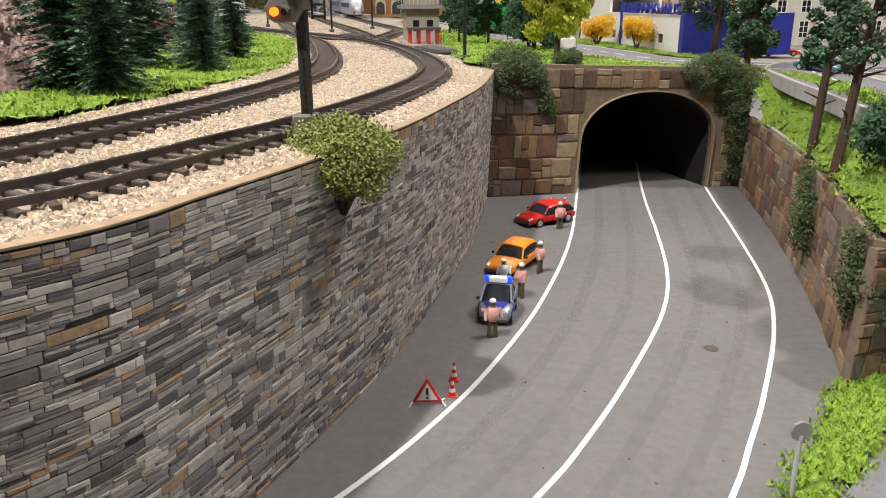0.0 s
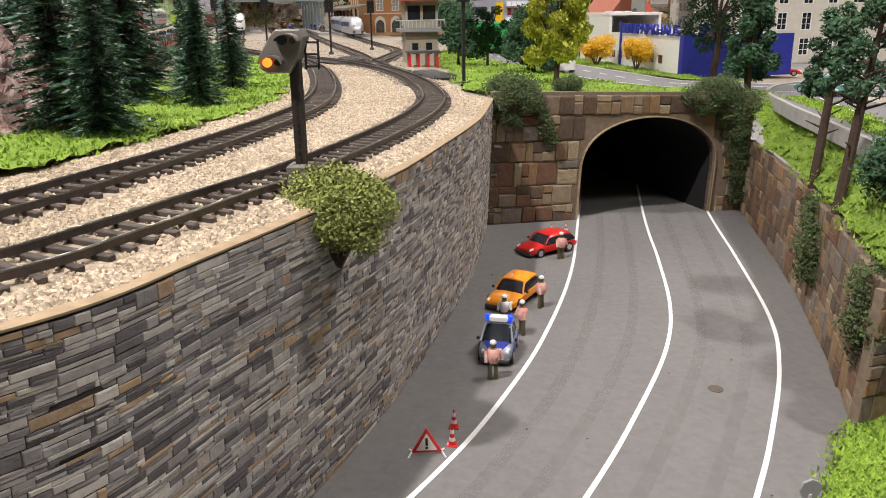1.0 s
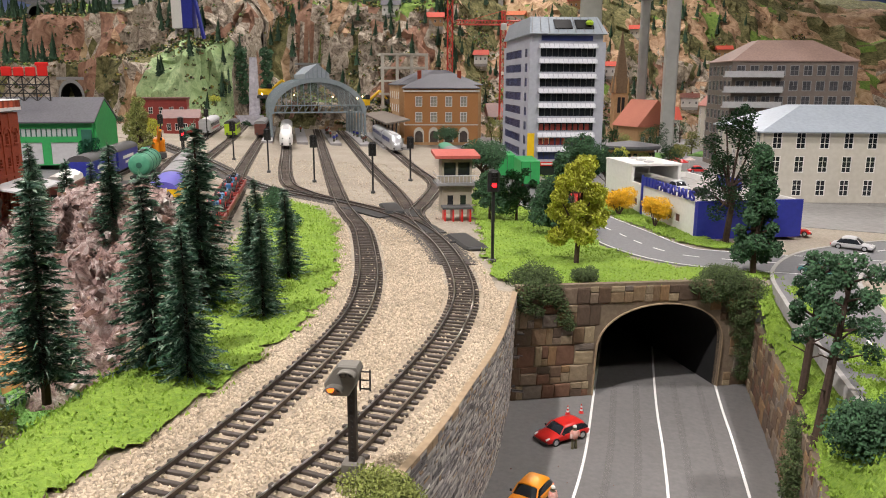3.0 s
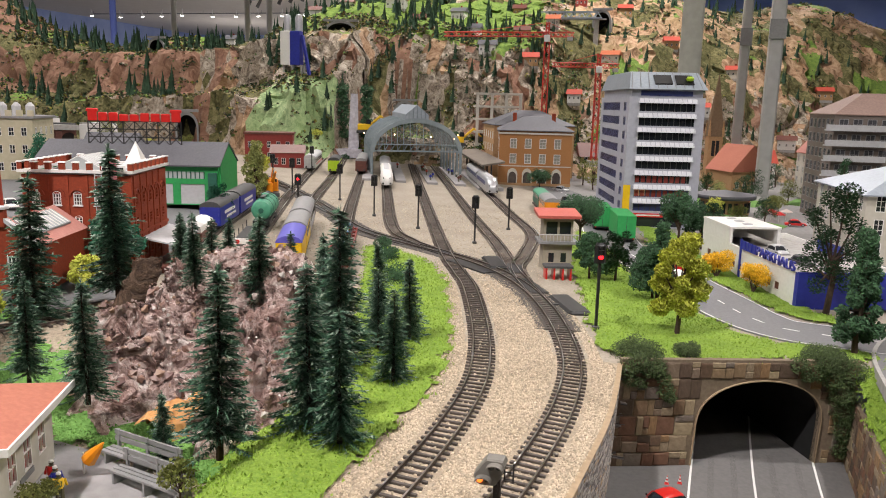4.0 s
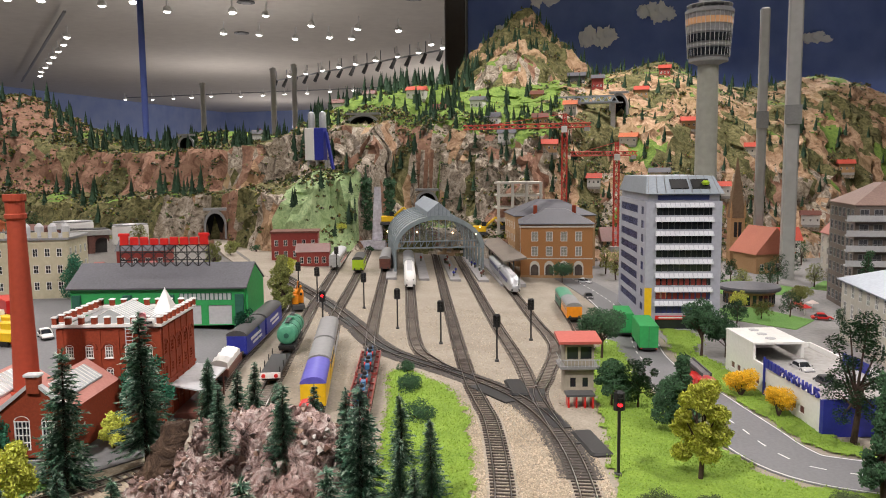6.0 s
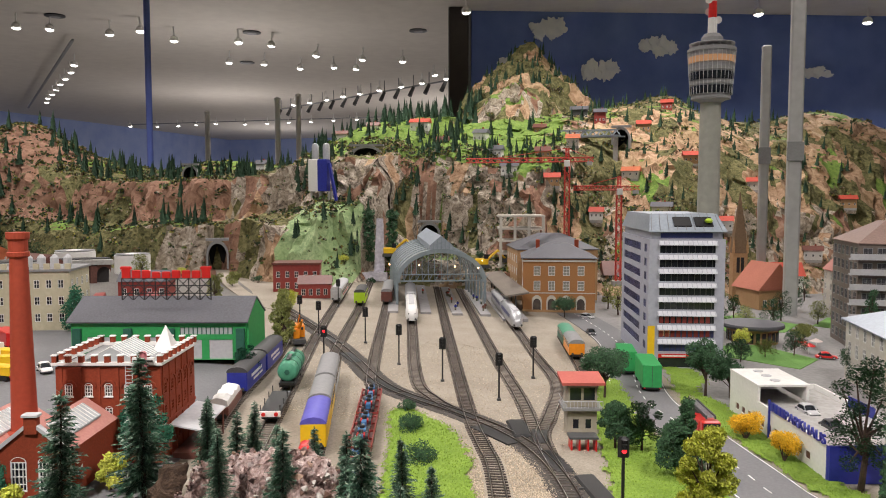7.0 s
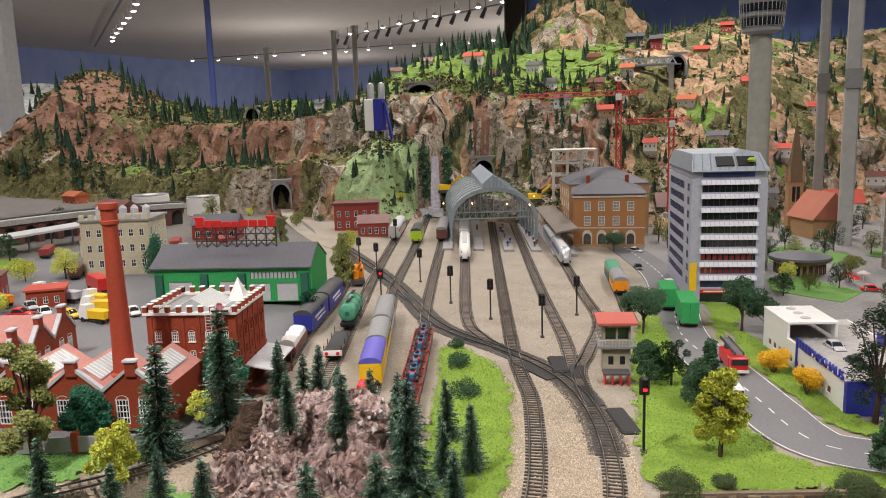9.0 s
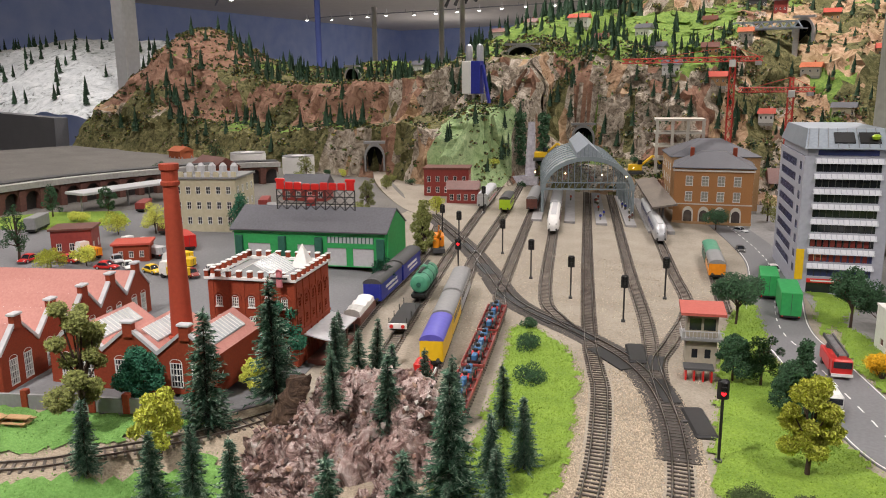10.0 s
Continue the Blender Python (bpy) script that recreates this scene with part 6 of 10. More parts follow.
def sawtooth(name, x, y, rz, bays, bw, d, eave, apex, label):
    """A works hall: gabled bays side by side, brick gables with arched windows, red roofs and long skylights."""
    t0 = thing(name, x, y, -0.4, rz, label, "factory")
    for k in range(bays):
        x0 = k * bw
        holes = [(bw * 0.2, 0.8, bw * 0.42, eave - 1.0), (bw * 0.58, 0.8, bw * 0.8, eave - 1.0)]
        part("wall", wall_holes(G(), bw, eave, 0.4, holes, L(x0, 0, 0)), BRICK, t0)
        windows(t0, L(x0, 0, 0), holes, WHITE, GLASS_DK, (4, 4), True)
        part("gable", G().prism([(x0, eave), (x0 + bw, eave), (x0 + bw / 2 + 0.5, apex), (x0 + bw / 2 - 0.5, apex)], 0, 0.4), BRICK, t0)
        rim = G()
        for a, b in (((x0, eave), (x0 + bw / 2 - 0.5, apex)), ((x0 + bw, eave), (x0 + bw / 2 + 0.5, apex))):
            rim.loft([[(a[0], -0.2, a[1] - 0.1), (a[0], 0.5, a[1] - 0.1), (a[0], 0.5, a[1] + 0.45), (a[0], -0.2, a[1] + 0.45)], [(b[0], -0.2, b[1]), (b[0], 0.5, b[1]), (b[0], 0.5, b[1] + 0.45), (b[0], -0.2, b[1] + 0.45)]])
        part("coping", rim, LTGREY, t0, "pale stone coping")
        part("pier", G().soft(x0 + bw / 2 - 0.7, -0.25, apex - 0.6, x0 + bw / 2 + 0.7, 0.6, apex + 1.2, 0.1), BRICK, t0)
        part("pier_cap", G().soft(x0 + bw / 2 - 0.85, -0.4, apex + 1.2, x0 + bw / 2 + 0.85, 0.75, apex + 1.5, 0.08), LTGREY, t0)
        part("roof", G().prism([(x0, eave), (x0 + bw, eave), (x0 + bw / 2, apex)], 0.42, d), PINKTILE, t0)
        up = Vector((bw / 2, 0, apex - eave)).normalized()
        for sgn_ in (-1, 1):
            sk = G()
            p = lambda f, yy, lift: (x0 + bw / 2 + sgn_ * bw / 2 * (1 - f), yy, eave + (apex - eave) * f + lift)
            sk.loft([[p(0.3, 2, 0.05), p(0.85, 2, 0.05), p(0.85, d - 2, 0.05), p(0.3, d - 2, 0.05)], [p(0.3, 2, 0.25), p(0.85, 2, 0.25), p(0.85, d - 2, 0.25), p(0.3, d - 2, 0.25)]])
            if sgn_ == 1:
                part("skylight", sk, GLASS_LT, t0, "long pale glass skylight")
                sb = G()
                for i in range(int((d - 4) / 0.8) + 1):
                    sb.cyl(p(0.3, 2 + i * 0.8, 0.28), p(0.85, 2 + i * 0.8, 0.28), 0.05, n=4)
                part("skylight_lattice", sb, WHITE, t0)
    part("side_wall", G().box(-0.01, 0.42, 0, 0.39, d, eave).box(bays * bw - 0.4, 0.42, 0, bays * bw, d, eave).box(0.4, d - 0.4, 0, bays * bw - 0.42, d, eave), BRICK, t0)
    return t0


sawtooth("works_hall", -79.5, 48.7, 16.8, 3, 7.6, 12.5, 5.0, 7.6, "red brick works hall with two gables and glazed roofs")
sawtooth("works_hall", -80.6, 43.0, 110.7, 5, 7.05, 24, 5.2, 8.2, "red brick works hall with pinkish saw-tooth roofs")
yw = thing("yard_wall", -79, 40.5, -0.4, 22, "grey yard wall with brick piers in front of the works", "wall")
part("wall", G().box(0, 0, 0, 26, 0.4, 1.8), GREY, yw)
for i in range(7):
    part("pier", G().soft(i * 4.2 - 0.4, -0.2, 0, i * 4.2 + 0.4, 0.6, 2.4, 0.06), BRICK, yw)
solo("depot_ground", G().slab([(-330, 60), (-236, 60), (-180, 100), (-112, 117), (-104, 152), (-110, 186), (-128, 212), (-150, 238), (-236, 246), (-330, 262)], -0.5, -0.1), YARDGREY, "dark grey gravel ground of the depot", "ground", "structure")
solo("town_ground", G().slab([(14, 122), (30, 113), (240, 100), (240, 400), (60, 400), (-44, 300), (-34, 246), (-20, 214), (-4, 172), (4, 140)], -0.5, -0.1), TOWNGREY, "grey paved town ground around the houses", "pavement", "structure")
solo("works_yard", G().slab([(-150, 34), (-112, 31), (-82, 40), (-56, 50), (-52, 60), (-60, 84), (-76, 118), (-104, 118), (-120, 150), (-165, 150), (-182, 100), (-175, 60)], -0.5, -0.06), ASPHALT2, "grey asphalt works yard and car park", "pavement", "structure")

# green engine shed with a lattice sign on its roof
GW, GD = 33, 14
th = thing("engine_shed", -106.1, 109.3, -0.4, 16.8, "green engine shed with a dark grey roof", "shed")
holes = [(3, 0.2, 8, 5.2), (14, 0.2, 19, 5.2), (20.5, 5.8, 30.5, 7.4), (20.5, 0.2, 24.6, 4.6), (26, 0.2, 30.4, 4.6)]
part("wall", wall_holes(G(), GW, 8.6, 0.4, holes, L(0, 0, 0)), GREEN, th)
part("side_wall", G().prism([(0.4, 0), (GD, 0), (GD, 8.6), (GD / 2, 13), (0.4, 8.6)], -0.4, 0).moved(L(GW, 0, 0, 90)), GREEN, th)
part("side_wall", G().prism([(0.4, 0), (GD, 0), (GD, 8.6), (GD / 2, 13), (0.4, 8.6)], -0.4, 0).moved(L(0.4, 0, 0, 90)), GREEN, th)
part("back_wall", G().box(0.4, GD - 0.4, 0, GW - 0.4, GD, 8.6), GREEN, th)
rf = G().loft([[(-0.6, -0.8, 8.5), (GW + 0.5, -0.8, 8.5), (GW + 0.5, -0.8, 8.8), (-0.6, -0.8, 8.8)], [(-0.6, GD / 2, 13.1), (GW + 0.5, GD / 2, 13.1), (GW + 0.5, GD / 2, 13.5), (-0.6, GD / 2, 13.5)], [(-0.6, GD + 0.8, 8.5), (GW + 0.5, GD + 0.8, 8.5), (GW + 0.5, GD + 0.8, 8.8), (-0.6, GD + 0.8, 8.8)]])
part("roof", rf, SLATE, th)
for a, b, c, d in holes:
    if b < 1:
        part("gate", G().box(a, 0.15, b, c, 0.35, d), LTGREY, th, "grey sliding gate")
part("window_band", G().box(20.5, 0.2, 5.8, 30.5, 0.3, 7.4), GLASS_LT, th)
for i in range(13):
    part("mullion", G().box(20.45 + i * 0.82, 0.02, 5.8, 20.6 + i * 0.82, 0.22, 7.4), GREENDK, th)
for x in (0.4, 10, 18, 31.2):
    part("buttress", G().soft(x, -0.7, 0, x + 1.6, 0, 7.2, 0.1), GREENDK, th)
th.scale = (1, 1, 0.84)
sg_ = thing("roof_sign", -92.8, 119.4, 10.7, 16.8, "black lattice gantry with red sign lettering on the shed roof", "sign")
lat = G()
W_ = 17.4
for i in range(9):
    lat.cyl((i * W_ / 8 - W_ / 2, 0, -1.5), (i * W_ / 8 - W_ / 2, 0, 4.6), 0.12, n=4)
for z in (0.2, 1.6, 3.1, 4.6):
    lat.cyl((-W_ / 2, 0, z), (W_ / 2, 0, z), 0.1, n=4)
part("lattice", lat, BLACK, sg_)
for i in range(8):
    br = G()
    for z0, z1 in ((0.2, 2.4), (2.4, 4.6)):
        xa, xb = i * W_ / 8 - W_ / 2, (i + 1) * W_ / 8 - W_ / 2
        br.cyl((xa, 0, z0), (xb, 0, z1), 0.08, n=4).cyl((xb, 0, z0), (xa, 0, z1), 0.08, n=4)
    part("brace", br, BLACK, sg_)
lr = random.Random(2)
for i in range(9):
    w, h = 1.7, 2.1 if i in (0, 8) else lr.uniform(1.25, 1.6)
    x = (i - 4) * 1.95
    part("letter_bar", G().soft(x - w / 2, -0.25, 4.6, x + w / 2, 0.25, 4.6 + h, 0.15), RED, sg_)
    if i in (0, 8):
        part("letter_bar", G().soft(x - 1.1, -0.3, 6.3, x + 1.1, 0.3, 6.9, 0.15), RED, sg_)

# cream works building
th = block_house("cream_works", -140, 123.5, -0.4, 24, 15.5, 13, 10.5, CREAM, "cream stone works building with battlements and tanks on its roof", (1.2, 1.5, 6, 3, 1.1, 1.5, 3.0), (1.2, 1.5, 4, 3, 1.1, 1.5, 3.0), roof="flat", roof_mat=GREY, rh=0.4, category="factory")
th.scale = (1.05, 1.05, 1.24)
for i in range(8):
    part("merlon", G().box(i * 2.1, -0.2, 10.9, i * 2.1 + 1.1, 0.4, 11.9), CREAM, th)
for i in range(5):
    part("roof_tank", G().lathe([(0.9, 10.9), (0.9, 12.6), (0.3, 13.2)], 12, 2.5 + i * 2.7, 6), LTGREY, th)
for x, y, r0, h in ((-197, 212, 6.6, 8.5), (-186, 228, 6.2, 7)):
    tk = thing("storage_tank", x, y, -0.5, 0, "white cylindrical storage tank", "tank", "tanks")
    part("shell", G().lathe([(r0, 0), (r0, h), (r0 * 0.97, h + 0.2), (0.1, h + 0.9)], 28), WHITE, tk, smooth=True)
    part("rail", G().lathe([(r0 * 0.98, h + 0.5), (r0 * 0.98, h + 0.6), (r0 * 0.95, h + 0.6)], 28), GREY, tk)

# roundhouse arcade
th = thing("arched_viaduct", 0, 0, -0.5, 0, "long dark brick arcade with arches and a grey deck", "viaduct")
vl = spline([(-178, 66, 0), (-188, 98, 0), (-192, 130, 0), (-190, 160, 0), (-184, 188, 0), (-176, 204, 0)], 1.0)
for k, (q, d) in enumerate(even(vl, 6.5)):
    ang = math.degrees(math.atan2(d.y, d.x))
    part("pier", G().soft(-1.0, -2.2, 0, 1.0, 2.2, 6.0, 0.1), ROUNDBRICK, th, at=P(q.x, q.y, 0, ang))
    n = 8
    ringp = [(1.0 + 2.25 - 2.25 * math.cos(math.pi * i / n), 3.4 + 2.25 * math.sin(math.pi * i / n)) for i in range(n + 1)]
    ar_ = G().loft([[(x, -2.0, z) for x, z in ringp] , [(x, -2.0, 6.4) for x, z in ringp], [(x, 2.0, 6.4) for x, z in ringp], [(x, 2.0, z) for x, z in ringp]], caps=False, closed=False)
    part("arch", ar_, ROUNDBRICK, th, at=P(q.x, q.y, 0, ang))
    # flat dark panel fills the arch in place of its shaded depth
    part("recess", G().box(1.0, -0.2, 0, 5.5, 0.2, 6.2), MORTAR, th, "dark panel for the shade inside the arch", at=P(q.x, q.y, 0, ang))
part("deck", G().sweep([(p.x, p.y, 0) for p in vl], [(-5, 6.4), (2.6, 6.4), (2.6, 8.0), (-5, 8.0)]), CONCRETE, th)
part("deck_track", G().sweep([(p.x, p.y, 0) for p in vl], [(-3, 8.0), (0.4, 8.0), (0.4, 8.4), (-3, 8.4)]), DKGREY, th)
fl = thing("platform_roof", -178, 124, -0.4, 88, "flat pale grey platform roof on posts", "canopy")
part("roof", G().soft(0, -4, 5, 42, 4, 5.7, 0.1), LTGREY, fl)
for i in range(6):
    part("post", G().cyl((2 + 7.4 * i, 0, 0), (2 + 7.4 * i, 0, 5), 0.25), GREY, fl)

# station canopy
SA = 19.4
th = thing("station_hall", -63.4, 212, -0.4, 22, "iron and glass station hall roof over the platforms", "station")
HW, LEG, RH, LEN = 13.3, 8.0, 9.6, 58


def hall_arc(grow, n=20):
    return [((HW + grow) * -math.cos(math.pi * i / n), LEG + (RH + grow) * math.sin(math.pi * i / n)) for i in range(n + 1)]


oa, ia = hall_arc(0.3), hall_arc(0.0)
part("roof_glazing", G().loft([[(x, y, z) for x, z in hall_arc(0.15)] for y in (0, LEN)] + [[(x, y, z) for x, z in hall_arc(0.0)] for y in (LEN, 0)], caps=False, closed=False), CANOPY, th)
for k in range(9):
    y = LEN * k / 8
    w = 1.0 if k in (0, 8) else 0.5
    o2, i2 = hall_arc(0.5), hall_arc(-0.8 if k in (0, 8) else -0.3)
    part("rib", G().loft([[(x, y - w / 2, z) for x, z in o2], [(x, y + w / 2, z) for x, z in o2], [(x, y + w / 2, z) for x, z in i2], [(x, y - w / 2, z) for x, z in i2], [(x, y - w / 2, z) for x, z in o2]], caps=False, closed=False), CANOPY_IRON, th)
    for sx_ in (-HW, HW):
        part("column", G().cyl((sx_, y, 0), (sx_, y, LEG), 0.45, 0.38), CANOPY_IRON, th)
tie = G()
tie.box(-HW, -0.3, LEG + 0.2, HW, 0.3, LEG + 0.6).box(-HW, -0.3, LEG + 2.2, HW, 0.3, LEG + 2.5)
for i in range(15):
    x = -HW + 2 * HW * i / 14
    tie.cyl((x, 0, LEG + 0.4), (x + 1.1, 0, LEG + 2.3), 0.12, n=4)
    tie.cyl((x, 0, LEG + 0.4), (x, 0, LEG + (2.3 if abs(x) > 11 else 2.4)), 0.1, n=4)
part("front_tie", tie, CANOPY_IRON, th)
ga = hall_arc(-0.6)
part("gable_glass", G().loft([[(x, 0.1, z) for x, z in ga[2:-2]], [(x, 0.1, LEG + 2.4) for x, z in ga[2:-2]], [(x, 0.3, LEG + 2.4) for x, z in ga[2:-2]], [(x, 0.3, z) for x, z in ga[2:-2]]], caps=False, closed=False), GABLE_GLASS, th)
for x, z in ga[2:-2]:
    part("gable_mullion", G().cyl((x, 0, LEG + 2.4), (x, 0, z), 0.1, n=4), CANOPY_IRON, th)
part("lantern", G().prism([(-3.4, LEG + RH - 0.3), (3.4, LEG + RH - 0.3), (3.4, LEG + RH + 1.6), (0, LEG + RH + 4.4), (-3.4, LEG + RH + 1.6)], -0.2, LEN), ZINC, th)
lb = G()
for x in (-2.4, -1.2, 0, 1.2, 2.4):
    lb.cyl((x, -0.3, LEG + RH), (x, -0.3, LEG + RH + 4.2 - abs(x) * 0.85), 0.1, n=4)
part("lantern_tracery", lb, CANOPY_IRON, th)
for sx_ in (-13, -3.6, 5.4, 13.5):
    pl = thing("platform", -64.6 + (sx_ - 0.3) * math.cos(radians(SA)), 212 + (sx_ - 0.3) * math.sin(radians(SA)), -0.4, SA, "grey station platform between the tracks", "platform")
    part("slab", G().soft(-1.5, -14, 0, 1.5, 75, 0.8, 0.05), PAVING, pl)
for x, y in ((-78, 205), (-70, 209), (-60, 213), (-53, 214), (-58, 240)):
    hl = thing("station_lamp", x, y, 12.5, 0, "small warm lamp under the station roof", "lamp", "hall lamps")
    part("bulb", G().lathe([(0.05, -0.25), (0.2, -0.12), (0.2, 0.12), (0.05, 0.25)], 8), LAMP_WARM, hl)

# station building, its rear wing, and the platform roof
STATION_PANE = mat("pale_station_window", (0.36, 0.35, 0.3), (0.2, 0.2, 0.18), 0.2, scale=40, spec=0.6)
st = block_house("station_building", -39.8, 219.5, -0.4, 11, 21.5, 20, 16.2, OCHRE, "ochre brick station building with white windows and a slate roof", (3.2, 6.6, 4, 2, 2.0, 2.9, 4.5), (3.0, 6.6, 5, 2, 1.9, 2.9, 4.5), pane=STATION_PANE, roof="hip", rh=4.2, over=0.7, bars=(2, 3), category="station")
st.scale = (1.0, 1, 1)
part("plinth", G().box(-0.15, -0.15, 0, 21.65, 20.15, 0.8), SANDSTONE, st)
part("string_course", G().box(-0.12, -0.12, 5.7, 21.62, 20.12, 6.0), BEIGE, st)
for i in range(4):
    for nm, gm, d0, k_ in (("arch_surround", BEIGE, -0.2, 1.0), ("arch_window", GLASS_MID, -0.26, 0.76)):
        part(nm, G().prism([(4.2 + i * 4.37 + a * 1.5 * k_, 0.8 + b * k_) for a, b in ((-1, 0), (1, 0), (1, 2.8), (0.8, 3.7), (0.4, 4.25), (0, 4.4), (-0.4, 4.25), (-0.8, 3.7), (-1, 2.8))], d0, d0 + 0.1), gm, st)
part("cornice", G().box(-0.4, -0.4, 15.3, 21.9, 20.4, 15.8), BEIGE, st)
for x in (4, 16):
    part("chimney", G().soft(x, 9, 18, x + 1.2, 10.4, 21.5, 0.1), BRICK, st)
block_house("station_wing", -46, 243, -0.4, 19, 27, 26, 17, SANDSTONE, "brown station wing with a dark mansard roof", (1.6, 4.2, 6, 3, 1.5, 2.4, 4.2), (1.6, 4.2, 5, 3, 1.5, 2.4, 4.2), roof="hip", rh=5.0, over=0.5, category="station")
pr = thing("platform_roof", -41.0, 200, -0.4, SA, "long brown platform roof beside the silver railcar", "canopy")
part("roof", G().loft([[(0, 0, 6.6), (6.5, 0, 7.6), (6.5, 0, 8.1), (0, 0, 7.1)], [(0, 62, 6.6), (6.5, 62, 7.6), (6.5, 62, 8.1), (0, 62, 7.1)]]), mat("roof_felt", (0.2, 0.17, 0.14), (0.14, 0.12, 0.1), 0.9), pr)
for i in range(8):
    part("post", G().cyl((3, 2 + i * 8.2, 0), (3, 2 + i * 8.2, 7), 0.22), DKGREY, pr)
part("platform_slab", G().box(-1, -2, 0, 6, 62, 0.9), PAVING, pr)

# office tower
OFFICE = mat("office_render", (0.42, 0.43, 0.49), (0.34, 0.35, 0.41), 0.6, scale=120)
BLIND = mat("blind_white", (0.66, 0.67, 0.7), (0.55, 0.56, 0.6), 0.5, scale=120)
HWD, HDP, HH = 15.6, 32, 27.2
th = thing("office_tower", -1.7, 156.5, -0.4, 13, "grey and white eight-storey office tower with blue window bands", "office building")
front = [(2.2, 3.6 + 2.96 * r, 13.6, 5.3 + 2.96 * r) for r in range(8)]
part("wall", wall_holes(G(), HWD, HH, 0.3, [(2.2, 0.2, 12.8, 2.8)] + front, L(0, 0, 0)), OFFICE, th)
sideh = [(x0, 3.6 + 2.96 * r, x1, 5.3 + 2.96 * r) for r in range(8) for x0, x1 in ((2.5, 5), (9, 29))]
for m in (L(0, HDP, 0, -90), L(HWD, 0, 0, 90)):
    hh = sideh if m.to_euler().z < 0 else [(HDP - c, b, HDP - a, d) for a, b, c, d in sideh]
    hh = [(a - 0.3, b, c - 0.3, d) for a, b, c, d in ([(HDP - c, b, HDP - a, d) for a, b, c, d in sideh] if m.to_euler().z < 0 else sideh)]
    part("wall", wall_holes(G(), HDP - 0.6, HH, 0.3, hh, m @ L(0.3, 0, 0)), OFFICE, th)
    for a, b, c, d in hh:
        bw_ = part("window_band", G().box(a + 0.3, 0.12, b, c + 0.3, 0.2, d, m), GLASS_BL, th)
        mu = G()
        for i in range(int((c - a) / 1.1)):
            mu.box(a + 0.3 + i * 1.1, 0.06, b, a + 0.36 + i * 1.1, 0.14, d, m)
        part("mullion_grid", mu, DKGREY, bw_)
part("wall", G().box(0, HDP - 0.3, 0, HWD, HDP, HH), OFFICE, th)
for r, (a, b, c, d) in enumerate(front):
    wb = part("window_band", G().box(a, 0.16, b, c, 0.24, d), GLASS_DK if r > 1 else GLASS_BL, th)
    mu = G()
    for i in range(10):
        mu.box(a + i * 1.2, 0.06, b, a + i * 1.2 + 0.1, 0.16, d)
    part("mullion_grid", mu, DKGREY, wb)
    if r == 1:
        for i in (0, 1):
            part("lit_pane", G().box(a + 0.1 + i * 1.2, 0.12, b + 0.2, a + 1.1 + i * 1.2, 0.15, d - 0.2), WARMWIN, wb)
    if r in (1, 2):
        for i in range(9):
            part("blind", G().box(a + 0.15 + i * 1.2, 0.1, b + 0.1, a + 0.95 + i * 1.2, 0.13, d - 0.3), REDDK, wb, "reddish drawn blind")
    sh = part("sun_blind", G().loft([[(1.9, 0, d + 0.1), (13.9, 0, d + 0.1), (13.9, 0, d + 0.9), (1.9, 0, d + 0.9)], [(1.9, -0.8, d - 0.05), (13.9, -0.8, d - 0.05), (13.9, -0.7, d + 0.2), (1.9, -0.7, d + 0.2)]]), BLIND, th, "white projecting sun blind")
    rib = G()
    for i in range(13):
        rib.cyl((2.0 + i * 0.98, -0.76, d + 0.14), (2.0 + i * 0.98, -0.02, d + 0.9), 0.06, n=4)
    part("blind_frame", rib, OFFICE, sh)
part("corner_panel", G().box(-0.08, -0.08, 2.8, 1.4, 0, 9.0), YELLOW, th, "ochre corner panel")
part("shop_front", G().box(2.2, 0.18, 0.2, 12.8, 0.26, 2.8), GLASS_DK, th)
sgn = part("shop_sign", G().box(2.2, -0.2, 2.3, 8.6, 0, 3.1), RED, th, "red shop sign with white bars")
part("sign_bar", G().box(2.9, -0.24, 2.55, 7.9, -0.2, 2.85), WHITE, sgn)
part("attic", G().box(0.5, 0.5, HH, HWD - 0.5, HDP - 0.5, HH + 1.6), OFFICE, th)
part("attic_glazing", G().box(2.4, 0.4, HH + 0.3, 13, 0.48, HH + 1.3), GLASS_BL, th)
roof = part("mansard", G().loft([[(-0.2, -0.6, HH + 1.6), (HWD + 0.2, -0.6, HH + 1.6), (HWD + 0.2, HDP, HH + 1.6), (-0.2, HDP, HH + 1.6)], [(0.8, 4.2, HH + 5.2), (HWD - 0.8, 4.2, HH + 5.2), (HWD - 0.8, HDP - 2, HH + 5.2), (0.8, HDP - 2, HH + 5.2)]]), ZINC, th)
for x in (5.2, 9.6):
    # black plate on the slope stands in for the opening's shade
    part("loggia", G().loft([[(x, 0.6, HH + 2.55), (x + 3.6, 0.6, HH + 2.55), (x + 3.6, 2.9, HH + 4.35), (x, 2.9, HH + 4.35)], [(x, 0.5, HH + 2.8), (x + 3.6, 0.5, HH + 2.8), (x + 3.6, 2.8, HH + 4.6), (x, 2.8, HH + 4.6)]]), BLACK, roof, "black plate for the shaded roof loggia opening")
part("planter", G().lathe([(0.6, HH + 3.4), (0.9, HH + 3.9), (0.5, HH + 4.3)], 8, 12.3, 0.9), LIME, roof, "yellow plant tub")
sr = G()
for i in range(9):
    sr.cyl((0.3 + i * 1.8, -0.4, HH + 1.9), (1.1 + i * 1.65, 4.1, HH + 5.3), 0.06, n=4)
part("seam_lattice", sr, GREY, roof)

# television tower
th = thing("television_tower", 12.2, 209, -0.5, 0, "tall concrete television tower with a glazed drum", "tower")
part("shaft", G().lathe([(4.0, 0), (3.2, 22), (2.9, 62)], 28), TOWER_C, th, smooth=True)
